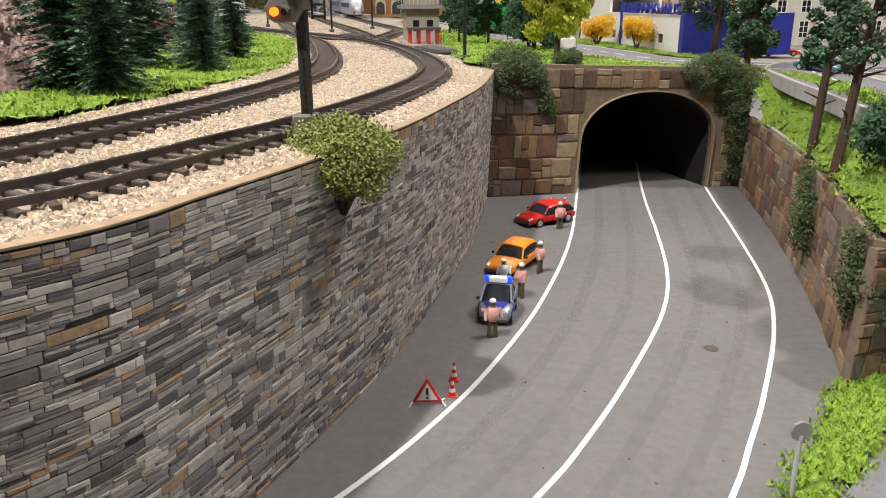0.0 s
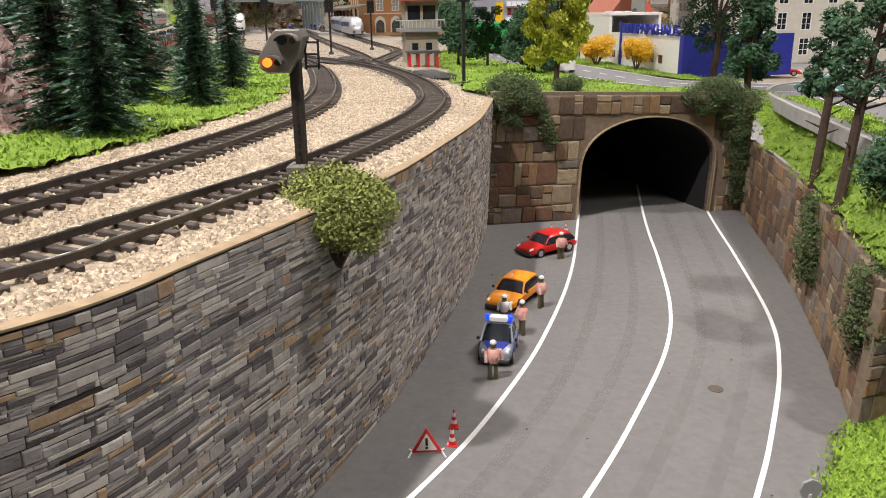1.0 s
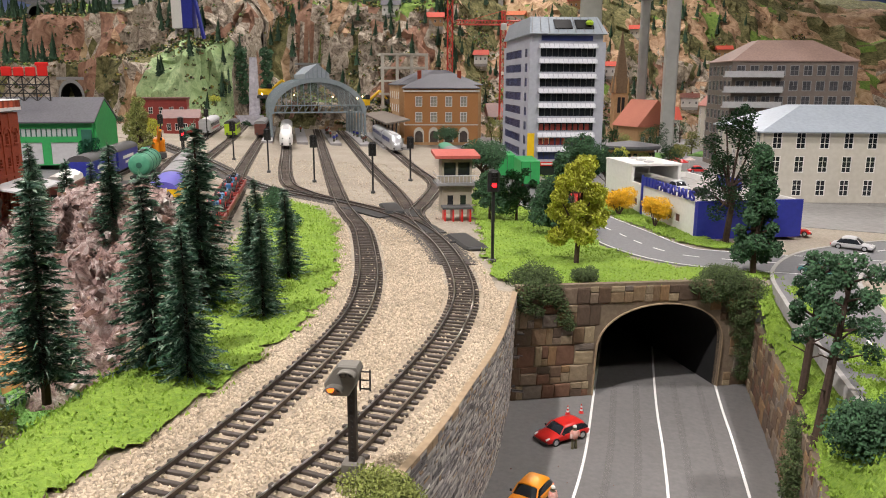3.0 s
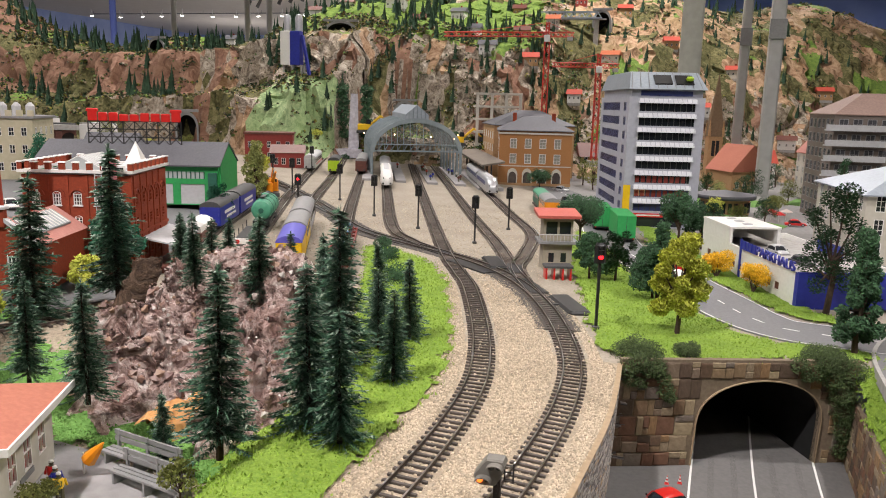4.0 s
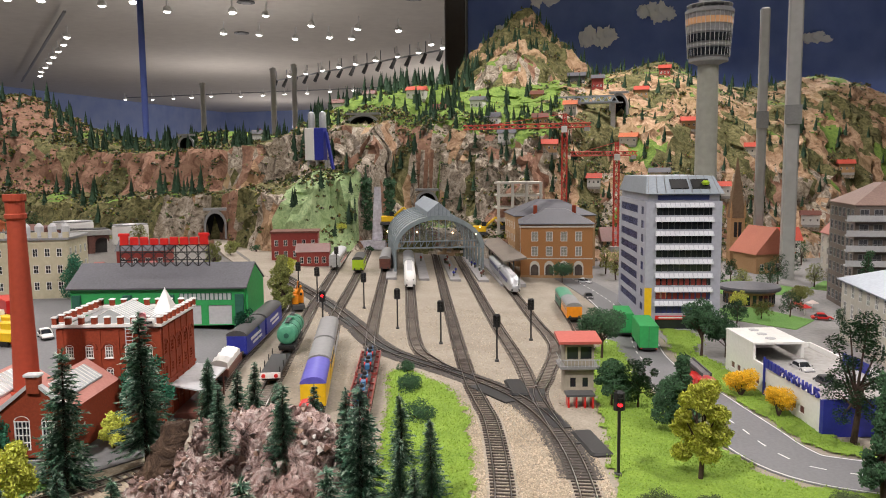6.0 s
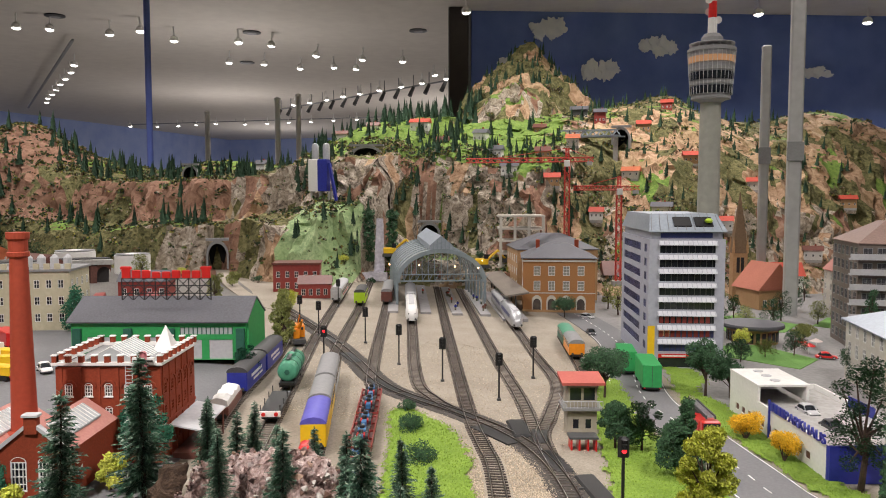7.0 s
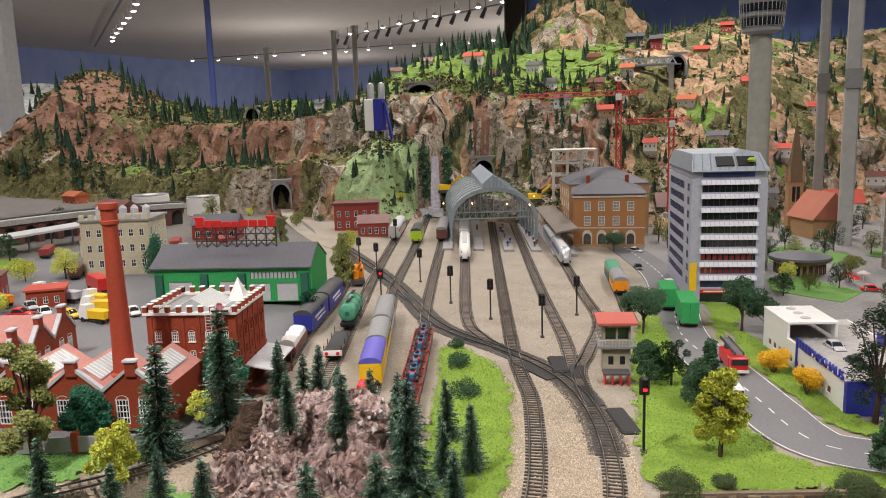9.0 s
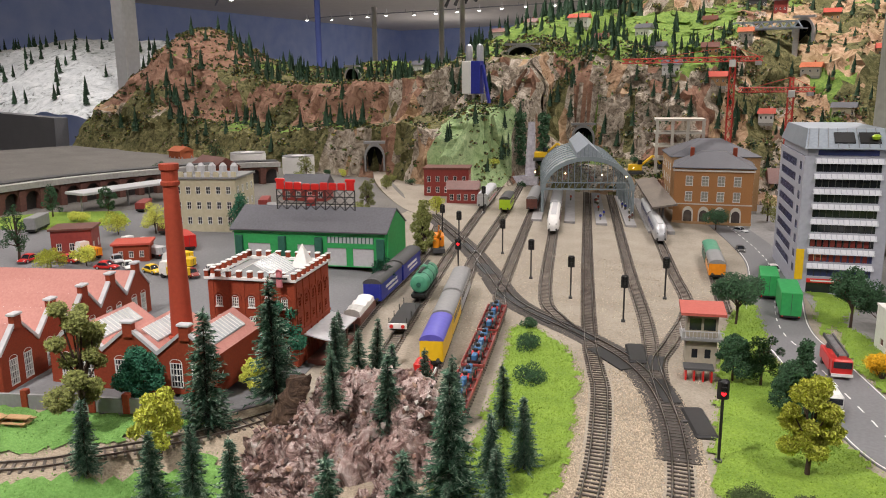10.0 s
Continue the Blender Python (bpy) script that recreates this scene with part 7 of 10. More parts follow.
part("drum", G().lathe([(2.9, 62), (5.2, 63.2), (5.6, 67), (5.9, 70), (6.4, 75.5)], 32), mat("drum_metal", (0.35, 0.35, 0.36), (0.27, 0.27, 0.28), 0.5, 0.3), th)
for z, r0 in ((63.3, 5.45), (67.0, 5.95), (70.6, 6.25), (75.6, 6.75)):
    part("ring", G().lathe([(r0 - 0.5, z - 0.4), (r0, z - 0.4), (r0, z + 0.4), (r0 - 0.5, z + 0.4)], 32), GREY, th)
part("lit_gallery", G().lathe([(6.1, 72.3), (6.4, 72.3), (6.5, 73.9), (6.1, 73.9)], 32), WARMWIN, th, "warm lit restaurant windows")
part("dark_gallery", G().lathe([(5.5, 64.2), (5.72, 64.2), (5.95, 66.2), (5.5, 66.2)], 32).lathe([(5.9, 67.8), (6.08, 67.8), (6.2, 69.8), (5.9, 69.8)], 32), GLASS_DK, th)
mu = G()
for i in range(32):
    a = 2 * math.pi * i / 32
    mu.cyl((5.75 * math.cos(a), 5.75 * math.sin(a), 64), (6.62 * math.cos(a), 6.62 * math.sin(a), 75.2), 0.09, n=4)
part("mullion_grid", mu, LTGREY, th)
part("top_deck", G().lathe([(6.4, 75.9), (6.4, 76.3), (3.2, 76.3), (3.0, 79), (2.2, 80)], 28), GREY, th)
rl = G().lathe([(6.2, 77.3), (6.3, 77.3), (6.3, 77.5), (6.2, 77.5)], 28)
for i in range(20):
    a = 2 * math.pi * i / 20
    rl.cyl((6.2 * math.cos(a), 6.2 * math.sin(a), 76.2), (6.2 * math.cos(a), 6.2 * math.sin(a), 77.4), 0.07, n=4)
part("railing", rl, LTGREY, th)
for k in range(5):
    part("mast_section", G().lathe([(1.3 - 0.12 * k, 80 + 4.2 * k), (1.25 - 0.12 * k, 84.2 + 4.2 * k)], 10), WHITE if k % 2 == 0 else RED, th)
for a in (0.5, 2.2, 4.0, 5.2):
    part("dish", G().lathe([(0.1, -0.2), (0.9, 0.1), (1.0, 0.4)], 12).moved(L(1.8 * math.cos(a), 1.8 * math.sin(a), 83 + a * 1.4, 0, 90, 0)), WHITE, th)

th.scale = (0.92, 0.92, 1.0)

# car park with blue ends
th = thing("car_park", 12.6, 128, -0.4, -73, "white two-storey car park with blue end walls", "car park")
PW, PD = 33.0, 14.5
holes = [(2.4 + 2.4 * i, 1.6, 3.9 + 2.4 * i, 2.9) for i in range(11)]
part("wall", wall_holes(G(), PW - 0.4, 5.8, 0.4, holes, L(0, 0, 0)), WHITE, th)
for a, b, c, d in holes:
    part("window", G().box(a, 0.2, b, c, 0.3, d), BROWN, th, "reddish brown window opening")
part("end_wall", G().box(PW - 0.4, -0.05, 0, PW, PD, 6.0), BLUE, th, "deep blue end wall")
part("end_strip", G().box(PW - 0.9, -0.06, 0, PW - 0.42, -0.01, 5.85), BLUE, th)
part("end_wall", G().box(0, 0.42, 0, 0.4, PD, 5.8), WHITE, th)
part("wall", G().box(0.42, PD - 0.4, 0, PW - 0.42, PD, 5.8), WHITE, th)
part("parking_deck", G().box(0.42, 0.42, 4.2, PW - 0.42, PD - 0.42, 4.8), CONCRETE, th)
part("parapet", G().box(11.2, PD - 0.46, 4.82, 18.5, PD - 0.41, 6.9), BLUE, th, "blue parapet")
part("upper_block", G().box(-0.02, -0.02, 5.82, 11, 0.4, 8.6).box(-0.02, 0.4, 5.82, 0.4, 7.6, 8.6).box(-0.02, 7.6, 5.82, 11, 8.0, 8.6).box(-0.1, -0.1, 8.6, 11.1, 8.1, 9.0), WHITE, th, "white upper block open at one end")
for i in range(3):
    part("roof_light", G().lathe([(0.8, 9.0), (0.8, 9.15), (0.2, 9.3)], 12, 2.0 + 3.2 * i, 3.8), LTGREY, th)
part("blue_post", G().box(15.4, -0.3, 0, 15.7, -0.05, 7.6), BLUE, th)
th.scale = (1, 1, 0.82)
letters(th, "PARKHAUS", 2.3, P(26.4, -0.2, 5.85, 0, 90), BLUE)
for i in range(4):
    part("letter_bar", G().box(16.2 + i * 1.15, -0.3, 5.85, 17.0 + i * 1.15, -0.05, 7.4), BLUE, th)

# signal box
SBOX = mat("signal_box_render", (0.4, 0.36, 0.29), (0.3, 0.27, 0.21), 0.85, scale=120, bump=0.2, bscale=400)
th = thing("signal_box", -11.6, 101.6, -0.4, 16, "pale signal box with a red flat roof and gallery", "signal box")
part("base", wall_holes(G(), 5.2, 4.2, 0.3, [(1, 1.4, 2.0, 2.8), (3.2, 1.4, 4.2, 2.8)], L(0, 0, 0)), SBOX, th)
part("base", G().box(0, 0.3, 0, 0.3, 4, 4.2).box(4.9, 0.3, 0, 5.2, 4, 4.2).box(0.3, 3.7, 0, 4.9, 4, 4.2), SBOX, th)
part("base_window", G().box(1, 0.15, 1.4, 2, 0.2, 2.8), GLASS_DK, th)
part("base_window", G().box(3.2, 0.15, 1.4, 4.2, 0.2, 2.8), GLASS_DK, th)
part("gallery", G().box(-0.9, -0.9, 4.2, 6.1, 4.8, 4.6), GREY, th)
rg = G()
for i in range(12):
    x = -0.9 + 7.0 * i / 11
    rg.cyl((x, -0.85, 4.6), (x, -0.85, 5.6), 0.05, n=4)
rg.cyl((-0.9, -0.85, 5.6), (6.1, -0.85, 5.6), 0.07, n=4).cyl((-0.85, -0.85, 5.6), (-0.85, 4.8, 5.6), 0.07, n=4)
part("railing", rg, LTGREY, th)
part("cabin", wall_holes(G(), 5.2, 3.4, 0.25, [(0.4, 1.0, 2.4, 2.8), (2.8, 1.0, 4.8, 2.8)], L(0, 0, 4.6)), SBOX, th)
part("cabin", G().box(0, 0.25, 4.6, 0.25, 4, 8.0).box(4.95, 0.25, 4.6, 5.2, 4, 8.0).box(0.25, 3.75, 4.6, 4.95, 4, 8.0), SBOX, th)
part("cabin_window", G().box(0.4, 0.1, 5.6, 2.4, 0.16, 7.4), GLASS_DK, th)
part("cabin_window", G().box(2.8, 0.1, 5.6, 4.8, 0.16, 7.4), GLASS_DK, th)
part("roof", G().loft([[(-1.2, -1.2, 8.0), (6.4, -1.2, 8.0), (6.4, 5.2, 8.4), (-1.2, 5.2, 8.4)], [(-1.2, -1.2, 8.4), (6.4, -1.2, 8.4), (6.4, 5.2, 8.9), (-1.2, 5.2, 8.9)]]), mat("salmon_roof", (0.5, 0.12, 0.09), (0.42, 0.09, 0.07), 0.7, scale=200), th)
th.scale = (0.82, 0.82, 1.0)
pt = thing("shelter_table", -8.9, 97.0, -0.4, 16, "small dark shelter table on red legs beside the signal box", "table")
part("top", G().soft(-2, -1.2, 1.9, 2, 1.2, 2.2, 0.05), DKGREY, pt)
for x in (-1.7, -0.6, 0.6, 1.7):
    part("leg", G().box(x - 0.12, -1, 0, x + 0.12, 1, 1.9), RED, pt)

# right-hand quarter
block_house("bank_building", 40.5, 140, -0.4, 6, 34, 26, 12.4, BEIGE, "beige stone bank building with tall windows and a zinc roof", (1.6, 1.2, 8, 3, 1.7, 2.9, 4.2), (1.6, 1.2, 6, 3, 1.7, 2.9, 4.2), roof="hip", rh=4.5, over=0.8, roof_mat=ZINC, bars=(2, 3))
FLATWALL = mat("brown_grey_render", (0.2, 0.165, 0.14), (0.14, 0.115, 0.1), 0.7, scale=90, bump=0.15)
FLATGLASS = mat("smoky_window", (0.1, 0.1, 0.11), (0.05, 0.05, 0.055), 0.15, scale=40, spec=0.6)
sc = block_house("apartment_house", 47, 200, -0.4, 4, 30, 22, 27, FLATWALL, "dark glazed apartment house with balconies and a pink mansard roof", (1.0, 1.4, 9, 7, 2.2, 2.5, 3.7), (1.0, 1.4, 6, 7, 2.2, 2.5, 3.7), roof="hip", rh=5.5, over=0.3, roof_mat=mat("brown_mansard", (0.3, 0.2, 0.165), (0.22, 0.145, 0.12), 0.7, scale=200, bump=0.3), pane=FLATGLASS, frame_mat=GREY, lit=(20, 31))
for r in range(7):
    bc = part("balcony", G().box(-2.2, -1.6, 1.0 + 3.7 * r, 12, 0, 1.4 + 3.7 * r).box(-2.2, -1.6, 1.4 + 3.7 * r, 12, -1.45, 2.5 + 3.7 * r), LTGREY, sc, "pale balcony with a glazed front")
block_house("town_house", 55, 262, -0.4, 8, 16, 14, 15, BEIGE, "pale town house with a pink tiled roof", (1.2, 1.5, 4, 4, 1.4, 2.2, 3.5), (1.2, 1.5, 3, 4, 1.4, 2.2, 3.5), roof="hip", rh=9, roof_mat=PINKTILE)
block_house("village_house", 32, 268, -0.4, 30, 13.5, 13, 7, SANDSTONE, "brown house with a broad pinkish gabled roof", (1.5, 1.2, 4, 1, 1.4, 2.4, 3), None, roof="gable", rh=9, over=1.2, roof_mat=TILE)
cs = thing("church_spire", 27, 290, -0.4, 10, "slim brown church with a tall pointed spire", "church")
part("tower", G().box(-2.5, -2.5, 0, 2.5, 2.5, 18), SANDSTONE, cs)
part("spire", G().loft([[(-2.7, -2.7, 18), (2.7, -2.7, 18), (2.7, 2.7, 18), (-2.7, 2.7, 18)], [(-0.1, -0.1, 40), (0.1, -0.1, 40), (0.1, 0.1, 40), (-0.1, 0.1, 40)]]), mat("spire_copper", (0.2, 0.13, 0.075), (0.14, 0.09, 0.05), 0.7), cs)
for x in (-1.3, 0.2):
    part("belfry_window", G().box(x, -2.62, 11, x + 1.1, -2.5, 16.5), BLACK, cs)
for sx_ in (-2.4, 2.4):
    for sy_ in (-2.4, 2.4):
        part("pinnacle", G().lathe([(0.5, 18), (0.5, 20), (0.05, 24)], 6, sx_, sy_), SANDSTONE, cs)
pv = thing("round_pavilion", 23.5, 203, -0.4, 0, "round glazed pavilion with a dark flat roof", "pavilion")
part("drum", G().lathe([(6.2, 0), (6.2, 4)], 28), SANDSTONE, pv)
part("roof", G().lathe([(7.6, 4), (7.8, 4.5), (7.6, 5), (0.5, 6)], 28), SLATE, pv)
for i in range(14):
    a = math.pi + math.pi * i / 13
    part("window", G().box(-0.45, -0.1, 0.6, 0.45, 0.1, 3.2, L(6.25 * math.cos(a), 6.25 * math.sin(a), 0, math.degrees(a) + 90)), GLASS_DK, pv)
for k, (x, y) in enumerate(((34, 196), (38, 199), (35, 191))):
    us = thing("parasol", x, y, -0.4, 0, "small red and white cafe parasol", "parasol", "cafe parasols")
    part("pole", G().cyl((0, 0, 0), (0, 0, 2.6), 0.07), WHITE, us)
    part("canopy", G().lathe([(1.6, 2.2), (1.55, 2.3), (0.05, 3.0)], 8), RED if k != 1 else PINKWALL, us)
wl = thing("low_market_roof", 40, 172, -0.4, -20, "low flat roof on grey posts over a forecourt", "canopy")
part("roof", G().box(0, 0, 4, 18, 11, 4.8), mat("brown_flat_roof", (0.22, 0.19, 0.17), (0.16, 0.14, 0.12), 0.8), wl)
for x, y in ((0.5, 0.5), (17.5, 0.5), (0.5, 10.5), (17.5, 10.5), (9, 0.5)):
    part("post", G().cyl((x, y, 0), (x, y, 4), 0.25), LTGREY, wl)

# kiosk station with terracotta roof at the lower front left
kb = block_house("halt_building", -45.9, 21.4, -4.6, 22, 12, 9, 5.0, BEIGE, "cream halt building with a terracotta roof and white eaves", (1.2, 1.4, 3, 1, 1.7, 2.3, 3), (1.4, 1.4, 3, 1, 1.3, 2.4, 3), roof="hip", rh=1.8, over=1.2, roof_mat=TILE, pane=REDDK)
part("eave_board", G().box(-1.3, -1.3, 4.9, 13.3, -1.15, 5.4).box(13.15, -1.15, 4.9, 13.3, 10.3, 5.4), WHITE, kb, "white eaves board")
part("name_board", G().box(12.0, 3, 0.9, 12.08, 5.2, 1.3), GREY, kb)
solo("halt_platform", G().slab([(-60, 12), (-34, 14), (-24.5, 27.5), (-24, 31), (-26.5, 33.5), (-37, 36.5), (-50, 38)], -4.8, -4.35), PAVING, "grey paved halt platform", "pavement", "structure")

# ---- the depot and its sheds beyond the works ----
solo("lime_lawn", G().slab([(-186, 88), (-160, 108), (-156, 124), (-170, 132), (-182, 120), (-186, 104)], -0.3, 0.1), GRASS, "bright lime green lawn by the depot", "ground", "structure")
block_house("depot_shed", -139, 90, -0.4, 40, 8, 7, 5.5, REDDK, "dark brown brick depot shed with a flat roof", (1, 1.2, 3, 1, 1, 1.6, 3), (1, 1.2, 2, 1, 1, 1.6, 3), roof="flat", roof_mat=BROWN, rh=0.4, category="shed")
block_house("depot_shed", -125, 94, -0.4, 40, 7, 6, 3.6, BRICK, "small red brick hut with a flat roof in the yard", (1, 1, 3, 1, 0.9, 1.4, 3), None, roof="flat", roof_mat=REDTILE, rh=0.4, category="shed")
block_house("depot_shed", -158, 140, -0.4, 30, 16, 9, 5, BEIGE, "long pale goods shed beside the platform roof", (1, 1, 5, 1, 1.4, 2, 3), None, roof="gable_x", roof_mat=BROWN, rh=3, category="shed")
block_house("depot_shed", -150, 176, -0.4, 20, 14, 8, 5, REDDK, "dark red brick workshop near the tanks", (1, 1, 4, 1, 1.4, 2, 3), None, roof="gable_x", roof_mat=SLATE, rh=3, category="shed")
block_house("depot_shed", -200, 186, -0.4, -20, 18, 10, 6, BRICK, "red brick store behind the arcade", (1, 1, 5, 1, 1.4, 2, 3), None, roof="gable_x", roof_mat=BROWN, rh=3.4, category="shed")
dr = random.Random(77)
for k in range(9):
    x, y = dr.uniform(-172, -132), dr.uniform(98, 170)
    wg = thing("goods_wagon", x, y, -0.1, 40 + dr.uniform(-6, 6), dr.choice(["rusty brown open wagon on a depot siding", "dark red goods wagon on a depot siding", "grey covered wagon on a depot siding"]), "goods wagon", "depot wagons")
    part("body", G().soft(-1.3, -4.6, 1.0, 1.3, 4.6, dr.uniform(2.4, 3.8), 0.12), (BROWN, REDDK, GREY)[k % 3], wg)
    part("frame", G().box(-1.1, -4.8, 0.5, 1.1, 4.8, 1.0), BLACK, wg)
    for yy in (-3, 3):
        part("wheelset", G().cyl((-1.0, yy, 0.45), (1.0, yy, 0.45), 0.45, n=10), BLACK, wg)
for k, (x, y, h, c, leaf) in enumerate(((-146, 112, 6, 3.2, LEAF_LIME), (-126, 88.5, 5, 2.4, LEAF_LIME), (-141, 84, 12, 2.4, LEAF), (-170, 128, 8, 2.0, LEAF), (-176, 116, 9, 2.2, LEAF), (-166, 116, 3, 2.4, LEAF_LIME), (-184, 96, 5, 3, LEAF_LIME), (-204, 176, 8, 3, LEAF), (-160, 196, 7, 2.6, LEAF_OLIVE), (-196, 208, 8, 3, LEAF), (-176, 220, 9, 3, LEAF_OLIVE), (-206, 222, 9, 3.4, LEAF), (-230, 228, 10, 3.6, LEAF), (-214, 232, 8, 3, LEAF_OLIVE), (-190, 228, 8, 3, LEAF), (-136, 214, 6, 2.4, LEAF_OLIVE))):
    broadleaf("tree", x, y, -0.3, h, c, leaf, "lime green model tree in the depot" if leaf is LEAF_LIME else "dark green model tree by the depot" if leaf is LEAF else "olive model tree by the depot", 300 + k, 0.85, 900)

# ---- green and houses in the town beyond the office tower ----
for pts in ([(16, 176), (30, 170), (36, 184), (24, 196), (15, 190)], [(18, 214), (34, 222), (40, 240), (24, 250), (12, 236)], [(44, 240), (64, 232), (74, 252), (52, 262)], [(-8, 250), (10, 246), (16, 262), (-2, 272)]):
    solo("town_lawn", G().slab(pts, -0.3, 0.05), GRASS_DK, "mid green lawn between the town houses", "ground", "structure")
tn = random.Random(61)
for k, (x, y, h, c, leaf) in enumerate(((18, 172, 6, 2.4, LEAF), (24, 180, 5, 2.2, LEAF_OLIVE), (31, 186, 7, 2.6, LEAF), (20, 192, 5, 2.2, LEAF_LIME), (16, 216, 8, 2.6, LEAF), (24, 224, 7, 2.6, LEAF_OLIVE), (32, 232, 9, 2.8, LEAF), (22, 242, 8, 2.8, LEAF), (36, 246, 10, 2.6, LEAF), (46, 244, 8, 3.0, LEAF_OLIVE), (58, 240, 9, 2.8, LEAF), (66, 250, 8, 2.8, LEAF), (-4, 256, 8, 2.4, LEAF_OLIVE), (6, 254, 9, 2.4, LEAF), (12, 266, 9, 2.8, LEAF), (-10, 268, 7, 2.4, LEAF), (44, 276, 9, 3.0, LEAF), (58, 284, 10, 3.0, LEAF_OLIVE), (20, 282, 8, 2.6, LEAF), (70, 274, 9, 3.0, LEAF), (36, 296, 9, 3.0, LEAF_OLIVE), (52, 306, 10, 3.0, LEAF), (14, 300, 8, 3.0, LEAF), (-16, 240, 9, 2.2, LEAF_OLIVE), (-12, 228, 10, 2.2, LEAF_OLIVE), (64, 222, 11, 2.6, LEAF), (80, 236, 9, 3, LEAF_OLIVE))):
    broadleaf("tree", x, y, -0.2, h, c, leaf, "lime green model tree in the town" if leaf is LEAF_LIME else "dark green model tree among the town houses" if leaf is LEAF else "olive model tree among the town houses", 500 + k, 0.85, 700)
for x, y, rz, w, d, h, wm, rm, lab in ((4, 276, 14, 13, 10, 8, BEIGE, REDTILE, "pale town house with a red tiled roof"), (66, 296, -8, 15, 12, 9, CREAM, BROWN, "cream town house with a brown roof"), (40, 318, 10, 14, 10, 8, WHITE, REDTILE, "white town house with a red roof at the slope's foot"), (84, 262, 4, 16, 12, 11, BEIGE, SLATE, "tall pale town house with a slate roof"), (-20, 282, 16, 13, 9, 7, SANDSTONE, BROWN, "brown timber house behind the station")):
    block_house("town_house", x, y, -0.4, rz, w, d, h, wm, lab, (1.2, 1.5, 4, 2, 1.3, 2.0, 3.4), (1.2, 1.5, 3, 2, 1.3, 2.0, 3.4), roof="gable_x", rh=5, over=0.8, roof_mat=rm, category="house", group="town houses")
for k, (x, y) in enumerate(((-104, 258), (-100, 266), (-113, 252), (-96, 280), (-84, 282), (-74, 274), (-68, 279), (-54, 270), (-50, 262), (-44, 272), (-36, 276), (-30, 268), (-137, 232), (-146, 234), (-168, 232), (-174, 230))):
    bush(x, y, mountain(x, y) - 0.4 if y > 236 else -0.3, tn.uniform(2.6, 4.4), tn.uniform(1.6, 2.6), (LEAF, LEAF_OLIVE, LEAF_LIME)[k % 3], ("dark green bush below the cliff", "olive bush below the cliff", "lime green bush below the cliff")[k % 3], 700 + k, 380, 0.2)

# ---- rolling stock ----
LINES_3D = {k: spline([(x, y, 0) for x, y in p], 1.0) for k, p in TRACKS.items()}


def on(key, y):
    """The point of a track at y, and the turn of a vehicle that stands there along it."""
    ln = LINES_3D[key]
    for a, b in zip(ln, ln[1:]):
        if min(a.y, b.y) <= y <= max(a.y, b.y) and a.y != b.y:
            d = (b - a) if b.y > a.y else (a - b)
            return curve_x(ln, y), math.degrees(math.atan2(d.y, d.x)) - 90
    return ln[-1].x, 0.0


def bogies(th, ln, w, material):
    me = G().cyl((-0.9, 0, 0.72), (-0.74, 0, 0.72), 0.48, n=14).cyl((0.74, 0, 0.72), (0.9, 0, 0.72), 0.48, n=14).cyl((-0.8, 0, 0.72), (0.8, 0, 0.72), 0.1, n=6).mesh("wheelset", RAIL)
    for s in (-1, 1):
        b = part("bogie", G().soft(-w * 0.42, s * ln * 0.33 - 1.9, 0.5, w * 0.42, s * ln * 0.33 + 1.9, 1.15, 0.1), material, th)
        for o in (-1.2, 1.2):
            part("wheelset", me, RAIL, b, at=P(0, s * ln * 0.33 + o, 0))


